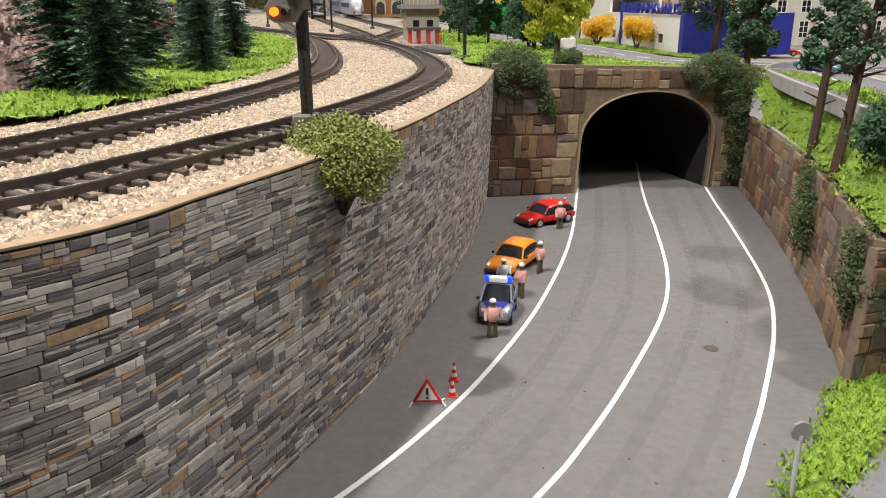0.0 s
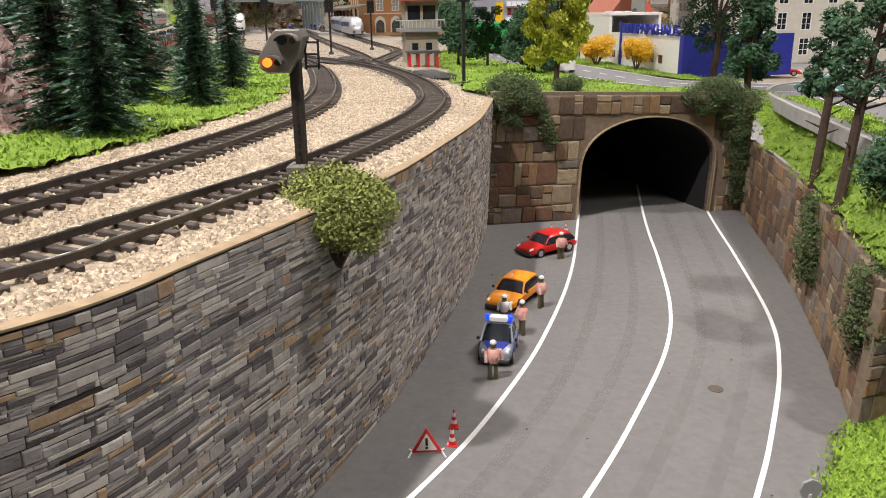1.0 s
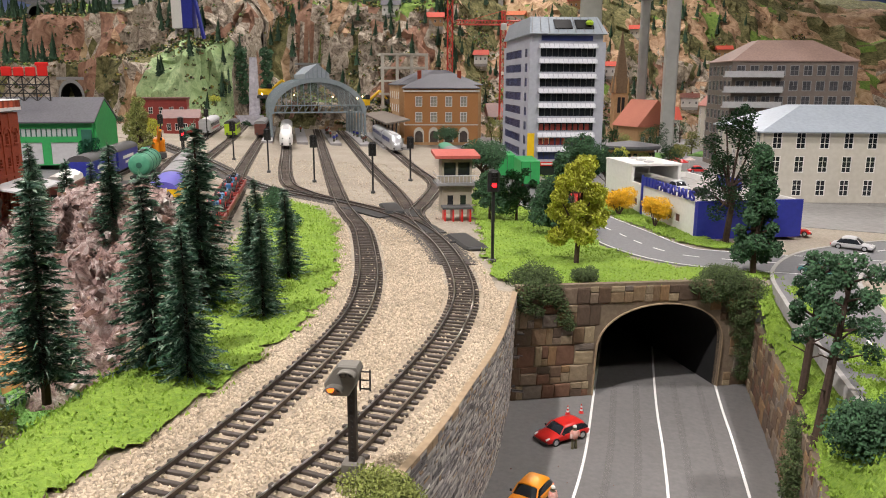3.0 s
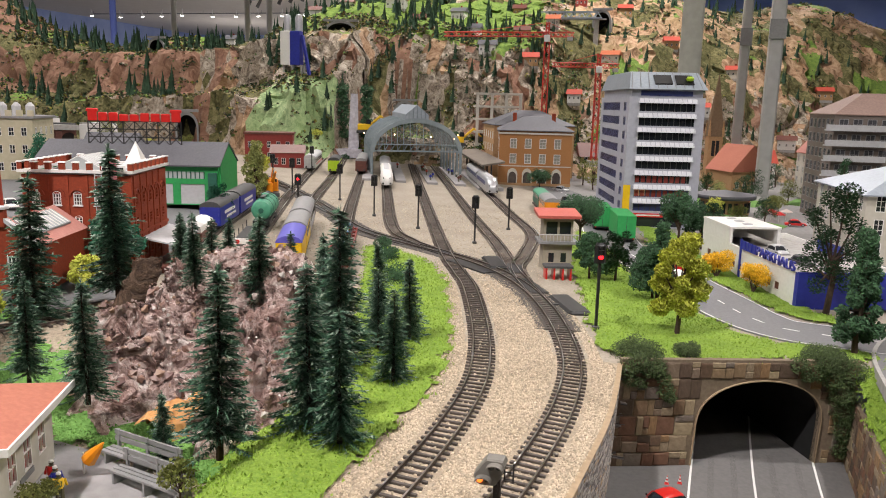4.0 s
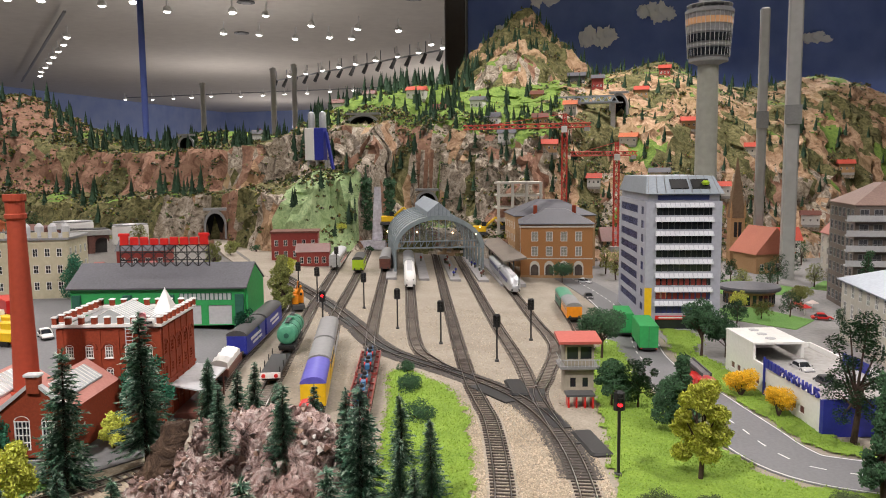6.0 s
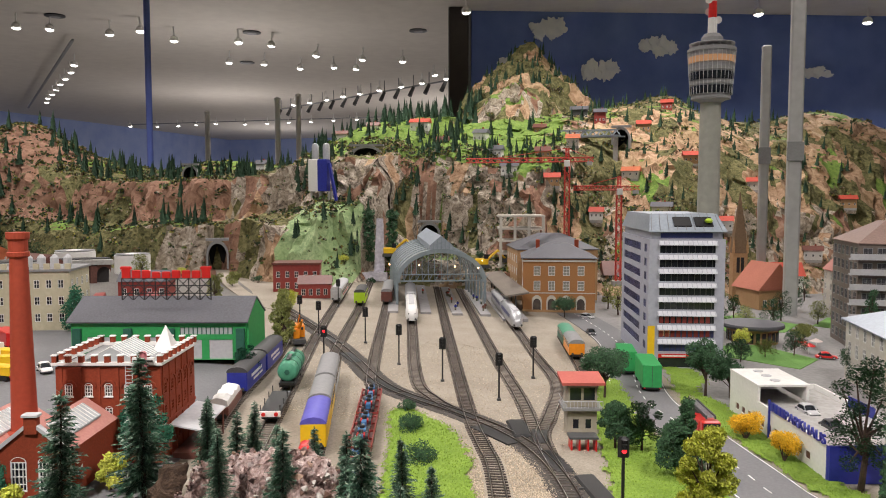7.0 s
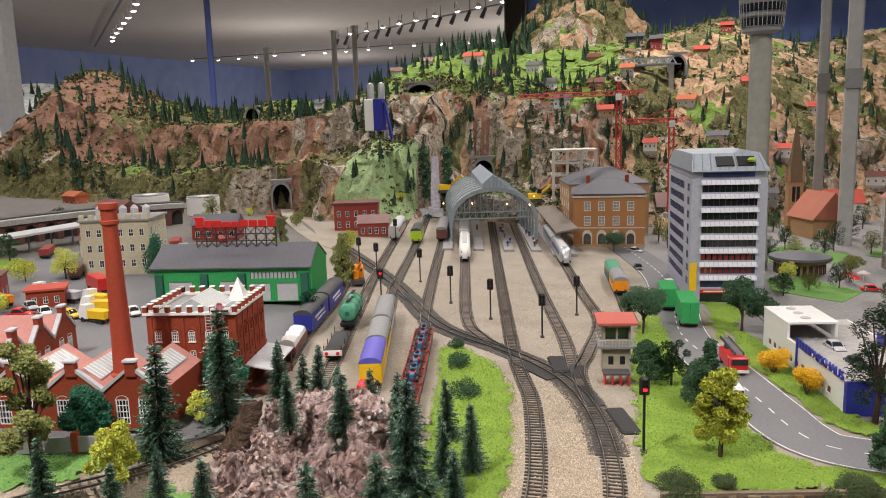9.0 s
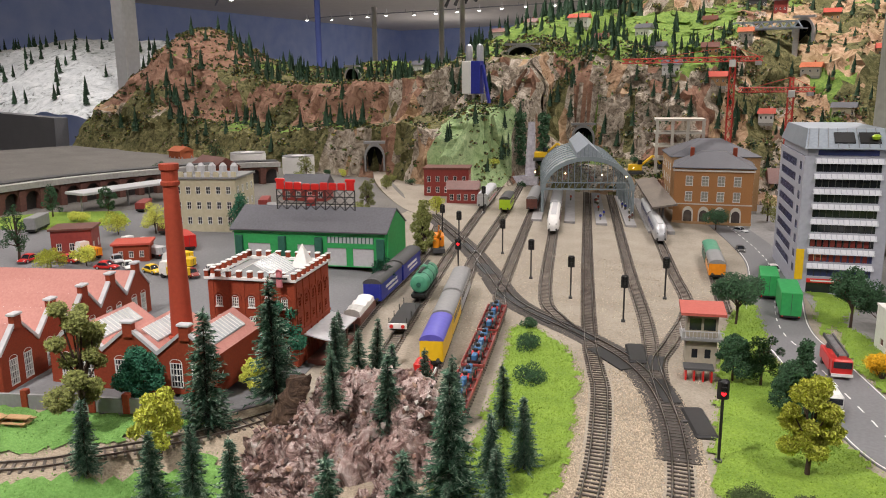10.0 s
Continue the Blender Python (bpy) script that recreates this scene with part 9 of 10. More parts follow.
def truck(x, y, z, rz, ln, w, h, box_mat, cab_mat, label, cab=True, roof=None):
    th = thing("truck", x, y, z, rz, label, "truck")
    c = 2.2 if cab else 0.0
    part("cargo_box", G().soft(-w / 2, -ln / 2, 0.9, w / 2, ln / 2 - c, h, 0.08), box_mat, th)
    part("door_seam", G().box(-0.04, -ln / 2 - 0.03, 1.0, 0.04, -ln / 2, h - 0.15), DKGREY, th)
    part("roof_rim", G().box(-w / 2 - 0.04, -ln / 2 - 0.04, h - 0.22, w / 2 + 0.04, ln / 2 - c + 0.04, h - 0.1), box_mat, th)
    part("chassis", G().box(-w * 0.35, -ln / 2, 0.55, w * 0.35, ln / 2, 0.9), BLACK, th)
    if cab:
        part("cab", G().loft([[(-w * 0.48, ln / 2 - 2.1, 0.7), (w * 0.48, ln / 2 - 2.1, 0.7), (w * 0.48, ln / 2, 0.7), (-w * 0.48, ln / 2, 0.7)], [(-w * 0.48, ln / 2 - 2.1, 2.2), (w * 0.48, ln / 2 - 2.1, 2.2), (w * 0.48, ln / 2, 2.0), (-w * 0.48, ln / 2, 2.0)], [(-w * 0.44, ln / 2 - 2.1, 3.3), (w * 0.44, ln / 2 - 2.1, 3.3), (w * 0.44, ln / 2 - 0.4, 3.3), (-w * 0.44, ln / 2 - 0.4, 3.3)]]), cab_mat, th)
        part("windscreen", G().loft([[(-w * 0.42, ln / 2 + 0.02, 2.05), (w * 0.42, ln / 2 + 0.02, 2.05), (w * 0.4, ln / 2 - 0.33, 3.1), (-w * 0.4, ln / 2 - 0.33, 3.1)], [(-w * 0.42, ln / 2 + 0.05, 2.05), (w * 0.42, ln / 2 + 0.05, 2.05), (w * 0.4, ln / 2 - 0.3, 3.1), (-w * 0.4, ln / 2 - 0.3, 3.1)]]), GLASS_DK, th)
    for sx_ in (-1, 1):
        for yy in (-ln * 0.34, -ln * 0.2, ln * 0.36):
            part("tyre", G().cyl((sx_ * w * 0.28, yy, 0.5), (sx_ * w * 0.49, yy, 0.5), 0.5, n=14), BLACK, th)
        part("tail_light", G().box(sx_ * w * 0.4 - 0.12, -ln / 2 - 0.04, 0.65, sx_ * w * 0.4 + 0.12, -ln / 2, 0.85), RED, th)
    return th


truck(-1.2, 139, 0, 10, 10.5, 3.4, 5.0, GREEN, GREENDK, "bright green model box trailer on the street", cab=False)
truck(-6.0, 151, 0, 9, 11, 3.3, 4.8, GREEN, GREENDK, "bright green model box lorry on the street")
truck(-124, 112, 0, 60, 10, 3, 3.4, RED, RED, "red model lorry in the works yard")
fe = thing("fire_engine", 7.2, 113.4, 0, 14, "red model fire engine with a grey turntable ladder", "fire engine")
part("body", G().soft(-1.4, -4.2, 0.7, 1.4, 2.2, 2.5, 0.12), RED, fe)
part("cab", G().soft(-1.35, -5.8, 0.7, 1.35, -4.2, 2.9, 0.2), RED, fe)
part("windscreen", G().box(-1.2, -5.86, 1.7, 1.2, -5.8, 2.6), GLASS_DK, fe)
part("bumper", G().box(-1.4, -6.0, 0.5, 1.4, -5.8, 0.9), WHITE, fe)
ld_ = part("ladder", G().box(-0.75, -5.4, 3.2, -0.55, 4.2, 3.7).box(0.55, -5.4, 3.2, 0.75, 4.2, 3.7), DKGREY, fe, "dark grey turntable ladder")
for i in range(16):
    part("rung", G().box(-0.55, -5.2 + i * 0.6, 3.35, 0.55, -5.08 + i * 0.6, 3.5), GREY, ld_)
part("turntable", G().lathe([(0.9, 2.5), (0.8, 3.2)], 14, 0, 1), DKGREY, fe)
for sx_ in (-1, 1):
    for yy in (-4.4, 0.6):
        part("tyre", G().cyl((sx_ * 0.85, yy, 0.5), (sx_ * 1.42, yy, 0.5), 0.5, n=14), BLACK, fe)
vn = thing("van", 7.4, 95.5, 0, 15, "cream-white model van on the street", "van")
part("body", G().soft(-1.2, -2.8, 0.4, 1.2, 2.4, 3.0, 0.35), WHITE, vn)
part("bonnet", G().soft(-1.1, -3.8, 0.4, 1.1, -2.7, 1.6, 0.25), WHITE, vn)
part("windscreen", G().box(-1.0, -2.86, 1.8, 1.0, -2.8, 2.6), GLASS_DK, vn)
for sx_ in (-1, 1):
    for yy in (-2.6, 1.4):
        part("tyre", G().cyl((sx_ * 0.8, yy, 0.42), (sx_ * 1.22, yy, 0.42), 0.42, n=14), BLACK, vn)

yc_ = random.Random(33)
for k in range(16):
    x, y = yc_.uniform(-136, -98), yc_.uniform(84, 112)
    paint, word = yc_.choice([(RED, "red"), (ORANGE, "orange"), (YELLOW, "yellow"), (BLUE, "blue"), (WHITE, "white"), (LTGREY, "grey")])
    if k % 3:
        car(x, y, 0.0, yc_.uniform(40, 120), 4.8, 2.0, 1.7, paint, word + " model car parked in the works yard")
    else:
        truck(x, y, 0, yc_.uniform(60, 110), 6.4, 2.2, 2.4, paint, WHITE, word + " model lorry parked in the works yard")

# ---- roadside clutter ----


def figurine(x, y, z, rz, coat, label, h=2.05):
    """A plain model figurine: legs, body and head as one turned shape."""
    g = G()
    k = h / 2.05
    g.lathe([(0.12, 0), (0.14, 0.05), (0.11, 0.5), (0.13, 0.95)], 8, -0.15).lathe([(0.12, 0), (0.14, 0.05), (0.11, 0.5), (0.13, 0.95)], 8, 0.15)
    g.lathe([(0.24, 0.9), (0.32, 1.1), (0.33, 1.45), (0.2, 1.62), (0.1, 1.68)], 10).lathe([(0.08, 1.66), (0.16, 1.76), (0.17, 1.88), (0.15, 1.98), (0.05, 2.05)], 10)
    g.cyl((-0.34, 0, 1.5), (-0.42, -0.18, 1.0), 0.1, 0.08, 6).cyl((0.34, 0, 1.5), (0.44, -0.1, 1.02), 0.1, 0.08, 6)
    me = g.mesh("figurine", FIG[0], True)
    me.materials.append(coat)
    me.materials.append(WHITE)
    for p in me.polygons:
        zc = p.center.z / CM
        p.material_index = 2 if zc > 1.84 else 1 if 0.98 < zc < 1.62 else 0
    ob = new("figurine", me)
    ob.matrix_basis = P(x, y, z, rz, s=k)
    tagged(ob, label, "figurine", "figurines")


VEST = mat("vest_stripes", (0.6, 0.14, 0.1), (0.7, 0.62, 0.55), 0.6, scale=260)
for x, y, rz in ((2.35, 34.2, 20), (3.75, 39.9, -60), (4.9, 44.2, 60), (6.6, 54.3, 30)):
    figurine(x, y, ROADZ, rz, VEST, "tiny painted figurine in a reflective vest and white cap")
figurine(2.75, 41.2, ROADZ, 0, WHITE, "tiny painted figurine in a pale shirt", 1.8)
for x, y in ((0.9, 28.0), (0.85, 29.4), (6.2, 61), (7.4, 61.6)):
    tc = thing("traffic_cone", x, y, ROADZ, 0, "tiny red and white traffic cone", "traffic cone", "traffic cones")
    part("base", G().soft(-0.22, -0.22, 0, 0.22, 0.22, 0.05, 0.02), RED, tc)
    for k in range(5):
        part("band", G().lathe([(0.16 - 0.027 * k, 0.05 + 0.16 * k), (0.138 - 0.027 * k, 0.21 + 0.16 * k)], 12), RED if k % 2 == 0 else WHITE, tc)
wt = thing("warning_triangle", -0.05, 27.15, ROADZ, 8, "tiny folding warning triangle with a red border", "road sign")
part("board", G().prism([(-0.62, 0.1), (0.62, 0.1), (0.0, 1.2)], -0.03, 0.03), RED, wt)
part("face", G().prism([(-0.42, 0.2), (0.42, 0.2), (0.0, 0.95)], -0.05, -0.03), WHITE, wt)
part("mark", G().box(-0.05, -0.07, 0.42, 0.05, -0.05, 0.75).box(-0.05, -0.07, 0.27, 0.05, -0.05, 0.36), BLACK, wt)
for sx_ in (-1, 1):
    part("leg", G().cyl((sx_ * 0.55, 0, 0.14), (sx_ * 0.7, 0.35, 0.02), 0.035, n=5).cyl((sx_ * 0.6, 0, 0.12), (sx_ * 0.75, -0.3, 0.02), 0.035, n=5), WHITE, wt)
mh = thing("manhole", 13.0, 34.8, ROADZ, 20, "small brown manhole cover in the asphalt", "manhole")
IRON = mat("manhole_iron", (0.11, 0.085, 0.065), (0.06, 0.045, 0.035), 0.6, scale=400)
part("rim", G().lathe([(0.36, 0), (0.36, 0.03), (0.34, 0.035)], 20), IRON, mh)
part("cover", G().lathe([(0.33, 0), (0.33, 0.025), (0.1, 0.03)], 20), IRON, mh)
rs = thing("road_sign", 12.7, 22.4, ROADZ + 0.4, 10, "grey back of a round road sign on a thin post", "road sign")
part("post", G().cyl((0, 0, 0), (0, 0, 2.3), 0.08), LTGREY, rs)
part("disc", G().cyl((0, -0.05, 2.45), (0, 0.05, 2.45), 0.36, n=8), GREY, rs)
gr = thing("guard_rail", 19.5, 27.5, ROADZ + 0.3, 52, "white guard rail beside the side lane", "guard rail")
part("rail", G().box(0, -0.1, 0.7, 9, 0.1, 1.1), WHITE, gr)
for i in range(4):
    part("post", G().box(0.5 + 2.6 * i, -0.1, 0, 0.75 + 2.6 * i, 0.1, 0.7), LTGREY, gr)
speck = random.Random(4)
for k in range(26):
    x, y = speck.uniform(1, 16), speck.uniform(20, 52)
    if x > curve_x(WALL_TOP, y) + 1 and x < 17:
        tagged(new("grit", G().add([Vector((x, y, ROADZ)) + Vector(p) * speck.uniform(0.04, 0.09) for p in ico], icf).raw("grit", BROWN)), "dark crumb of scatter material on the asphalt", "debris", "road crumbs")

pf = random.Random(19)
for k in range(16):
    d_, sx_ = pf.uniform(-12, 30), pf.choice((-3.6, 5.4, 13.5))
    c_, q_ = math.cos(radians(SA)), math.sin(radians(SA))
    figurine(-64.6 + (sx_ + pf.uniform(-1.4, 0.8)) * c_ - d_ * q_, 212 + sx_ * q_ + d_ * c_, 0.4, pf.uniform(0, 360), pf.choice((FIG[1], FIG[2], BLUE, BROWN)), "tiny painted figurine waiting on the platform", 2.0)

# orange railway crane beside the points
oc = thing("railway_crane", -75.6, 142.5, 0.2, 30, "orange model railway crane with a folded jib", "crane")
part("truck", G().soft(-1.4, -3.6, 0.3, 1.4, 3.6, 1.3, 0.1), DKGREY, oc)
part("house", G().soft(-1.3, -1.4, 1.4, 1.3, 3.0, 4.0, 0.3), ORANGE, oc)
part("cab", G().soft(-1.3, -2.8, 1.4, 0.1, -1.4, 3.4, 0.2), ORANGE, oc)
part("jib", G().cyl((0, -1, 3.2), (0.4, -7, 6.0), 0.45, 0.25, 6).cyl((0, 2, 4.0), (0.1, -2.5, 6.4), 0.15, n=5), ORANGE, oc)
part("hook_block", G().soft(0.2, -7.2, 4.0, 0.6, -6.8, 4.6, 0.1), BLACK, oc)
for yy in (-2.6, -0.8, 1.0, 2.8):
    part("wheelset", G().cyl((-1.0, yy, 0.45), (1.0, yy, 0.45), 0.45, n=10), BLACK, oc)

# halt furniture at the lower front left
hz = -4.35
for k, (x, y) in enumerate(((-31.6, 34.9), (-29.2, 32.6))):
    bn = thing("bench", x, y, hz, -14, "long grey slatted bench on the halt platform", "bench", "halt benches")
    for i in range(3):
        part("slat", G().box(-3.4, -0.5 + i * 0.4, 0.95, 3.4, -0.2 + i * 0.4, 1.1), GREY, bn)
    for i in range(2):
        part("back_slat", G().box(-3.4, 0.75, 1.4 + i * 0.5, 3.4, 0.9, 1.75 + i * 0.5), GREY, bn)
    for x0 in (-3, 0, 3):
        part("leg", G().box(x0 - 0.1, -0.5, 0, x0 + 0.1, 0.85, 0.95).box(x0 - 0.1, 0.7, 0.95, x0 + 0.1, 0.9, 2.3), GREY, bn)
ot = thing("parasol", -35.0, 33.4, hz, 0, "orange folded parasol beside the halt", "parasol")
part("pole", G().cyl((0, 0, 0), (0, 0, 1.6), 0.08), WHITE, ot)
part("canopy", G().lathe([(0.5, 0.6), (0.56, 0.7), (0.4, 1.5), (0.08, 2.6)], 8), ORANGE, ot, at=P(0, 0, 0.6, 0, 0, 42))
for k, (x, y, c) in enumerate(((-35.5, 31, RED), (-34.7, 30.4, BLUE), (-36.5, 28.6, TEAL), (-33.9, 29.8, YELLOW))):
    figurine(x, y, hz, k * 70, c, "tiny painted figurine on the halt platform")
bush(-34.3, 28.4, hz, 2.2, 1.6, LEAF_OLIVE, "small olive tub bush on the halt platform", 31, 900, 0.13)
broadleaf("tree", -26.0, 31.4, hz, 4.0, 1.2, LEAF_OLIVE, "thin olive model tree on the halt platform", 33, 0.55, 260)
for k, x in enumerate((-74, -71.6)):
    pb = thing("picnic_table", x, 38 + k, land(x, 38) + 0.2, 20 * k, "tiny wooden picnic table on the lawn", "table", "picnic tables")
    part("top", G().soft(-1.4, -0.5, 0.8, 1.4, 0.5, 0.95, 0.04), SANDSTONE, pb)
    for sy_ in (-0.9, 0.9):
        part("bench_board", G().box(-1.4, sy_ - 0.2, 0.4, 1.4, sy_ + 0.2, 0.5), SANDSTONE, pb)
    part("trestle", G().box(-1.0, -0.9, 0, -0.8, 0.9, 0.4).box(0.8, -0.9, 0, 1.0, 0.9, 0.4).box(-0.9, -0.1, 0.4, 0.9, 0.1, 0.8), SANDSTONE, pb)

# ---- far landscape: tunnels, cranes, silo, hillside houses, waterfall ----


def tunnel_mouth(x, y, z, rz, w, h, label, stone=GREY):
    th = thing("tunnel_portal", x, y, z, rz, label, "tunnel portal", "tunnel portals")
    n = 12
    inner = [(-w / 2, 0)] + [(-w / 2 * math.cos(math.pi * i / n), h * 0.5 + h * 0.5 * math.sin(math.pi * i / n)) for i in range(n + 1)] + [(w / 2, 0)]
    outer_ = [(a * 1.2, b * 1.12) for a, b in inner]
    part("stone_ring", G().loft([[(a, 0, b) for a, b in outer_], [(a, -0.6, b) for a, b in outer_], [(a, -0.6, b) for a, b in inner], [(a, 6, b) for a, b in inner]], caps=False, closed=False), stone, th)
    # near-black sheet closes the short throat in place of unlit depth
    part("dark_throat", G().loft([[(a, 5.9, b) for a, b in inner], [(0, 5.95, h * 0.4)] * len(inner)], caps=False, closed=False), TUNNEL_SHADE, th)
    part("lining", G().loft([[(a * 0.99, -0.4, b * 0.99) for a, b in inner], [(a * 0.99, 5.9, b * 0.99) for a, b in inner]], caps=False, closed=False), TUNNEL_SHADE, th)
    part("crown_block", G().box(-w * 0.62, -0.8, h * 1.1, w * 0.62, 2, h * 1.2), stone, th)


tunnel_mouth(-158, 239.5, 2.4, 30, 6.6, 9.6, "pale stone tunnel mouth in the grey cliff")
tunnel_mouth(-91.5, 288, 12.5, 18, 7.6, 8.8, "grey stone tunnel mouth above the station")
tunnel_mouth(-127, 305, 45, 12, 12, 7.5, "wide grey tunnel mouth in the meadow ridge", GREY)
tunnel_mouth(-22, 352, 58, -10, 7, 9, "pale tunnel mouth beside the blue bridge")
tunnel_mouth(-212, 300, 33, 20, 6, 8, "small dark tunnel mouth on the quarry rim", GREY)
solo("branch_line", G().sweep([(p.x, p.y, p.z) for p in spline([(-157, 241, 2), (-146, 226, 1), (-130, 208, 0), (-112, 190, -0.2), (-100, 182, -0.3)], 2)], [(-2.4, -1.2), (2.4, -1.2), (2.4, 0.2), (-2.4, 0.2)]), YARD, "pale ramp of the branch line below the cliff tunnel", "ramp", "structure")


def lattice_mast(g, p0, p1, w, n, r=0.16):
    p0, p1 = Vector(p0), Vector(p1)
    d = (p1 - p0)
    q = d.to_track_quat("Z", "Y")
    corners = [Vector((sx_ * w / 2, sy_ * w / 2, 0)) for sx_, sy_ in ((-1, -1), (1, -1), (1, 1), (-1, 1))]
    for c in corners:
        g.cyl(p0 + q @ c, p1 + q @ c, r, n=4)
    for i in range(n):
        for k in range(4):
            a, b = corners[k], corners[(k + 1) % 4]
            g.cyl(p0 + d * (i / n) + q @ a, p0 + d * ((i + 1) / n) + q @ b, r * 0.7, n=4)


def crane(x, y, z, h, jib, back, rz, label):
    th = thing("tower_crane", x, y, z, rz, label, "crane", "tower cranes")
    g = G()
    lattice_mast(g, (0, 0, 0), (0, 0, h), 1.7, 12)
    part("mast", g, CRANE_RED, th)
    g = G()
    lattice_mast(g, (0, 0, h), (-jib, 0, h), 1.4, 14)
    part("jib", g, CRANE_RED, th)
    g = G()
    lattice_mast(g, (0, 0, h), (back, 0, h), 1.4, 5)
    part("counter_jib", g, CRANE_RED, th)
    g = G()
    lattice_mast(g, (0, 0, h), (0, 0, h + 4), 1.0, 3)
    part("top_mast", g, CRANE_RED, th)
    part("cab", G().soft(-1, -1.4, h - 2.4, 1, -0.2, h - 0.2, 0.15), WHITE, th)
    part("counterweight", G().box(back - 2.2, -0.9, h - 2, back - 0.4, 0.9, h - 0.7), CONCRETE, th)
    part("tie", G().cyl((0, 0, h + 4), (-jib * 0.75, 0, h + 0.6), 0.08, n=4).cyl((0, 0, h + 4), (back * 0.9, 0, h + 0.6), 0.08, n=4), CRANE_RED, th)
    part("foot", G().box(-2, -2, -1.5, 2, 2, 0.3), CONCRETE, th)


crane(-32.5, 262, 6, 42, 36, 9, 2, "red lattice tower crane above the building site")
crane(-15, 268, 6, 33, 16, 7, 14, "smaller red lattice tower crane above the building site")
sh = thing("building_shell", -58, 268, 4.5, 16, "pale unfinished concrete building frame", "building site")
for r in range(5):
    part("floor_slab", G().box(0, 0, 3.6 + 4.6 * r, 17, 12, 4.3 + 4.6 * r), BEIGE, sh)
    for i in range(4):
        part("column", G().box(0.3 + i * 5.2, 0.2, 4.6 * r - 0.3, 1.3 + i * 5.2, 1.2, 3.6 + 4.6 * r), BEIGE, sh)
sl = thing("cement_silo", -130.6, 270, 27.7, 0, "blue and white cement silo with silver tanks", "silo")
for dx, c in ((-5.2, WHITE), (0.2, BLUE)):
    part("silo_box", G().soft(dx - 2.4, -2.5, 7, dx + 3.0, 2.5, 24, 0.3), c, sl)
for dx in (-6.5, 0.0):
    part("silo_tank", G().lathe([(1.9, 18), (1.9, 31), (1.5, 32.4), (0.3, 33)], 16, dx, 4.5), SILVER, sl, smooth=True)
for dx in (-6, -1, 4):
    for dy in (-1.5, 1.5):
        part("leg", G().box(dx - 0.5, dy - 0.5, -3, dx + 0.5, dy + 0.5, 7), CONCRETE, sl)
sl.scale = (0.74, 0.74, 0.74)
part("conveyor", G().loft([[(3.2, -1, 22), (4.4, -1, 22), (4.4, 1, 22), (3.2, 1, 22)], [(7, -1, 2), (8.2, -1, 2), (8.2, 1, 2), (7, 1, 2)]]), BLUE, sl)


def hill_house(x, y, rz, w, d, h, wall, roof_m, label, rh=3.0, dz=0.0, roof="gable_x"):
    z = mountain(x, y) - 1.2 + dz
    hs = block_house("hill_house", x, y, z, rz, w, d, h + 1.2, wall, label, (0.8, 2.2, 3, 1, 1.1, 1.5, 3), (0.8, 2.2, 2, 1, 1.1, 1.5, 3), roof=roof, rh=rh, over=0.9, roof_mat=roof_m, category="house", group="hillside houses")
    hs.scale = (0.66, 0.66, 0.66)
    part("foundation", G().box(0.3, 0.3, -4, w - 0.3, d - 0.3, 0.2), ROCK_GREY, hs)
    part("chimney", G().box(w * 0.6, d * 0.5, h + 1.2, w * 0.6 + 0.9, d * 0.5 + 0.9, h + rh + 2.2), BRICK, hs)


ORANGETILE = mat("orange_roof", (0.5, 0.14, 0.055), (0.36, 0.095, 0.04), 0.7, scale=200)
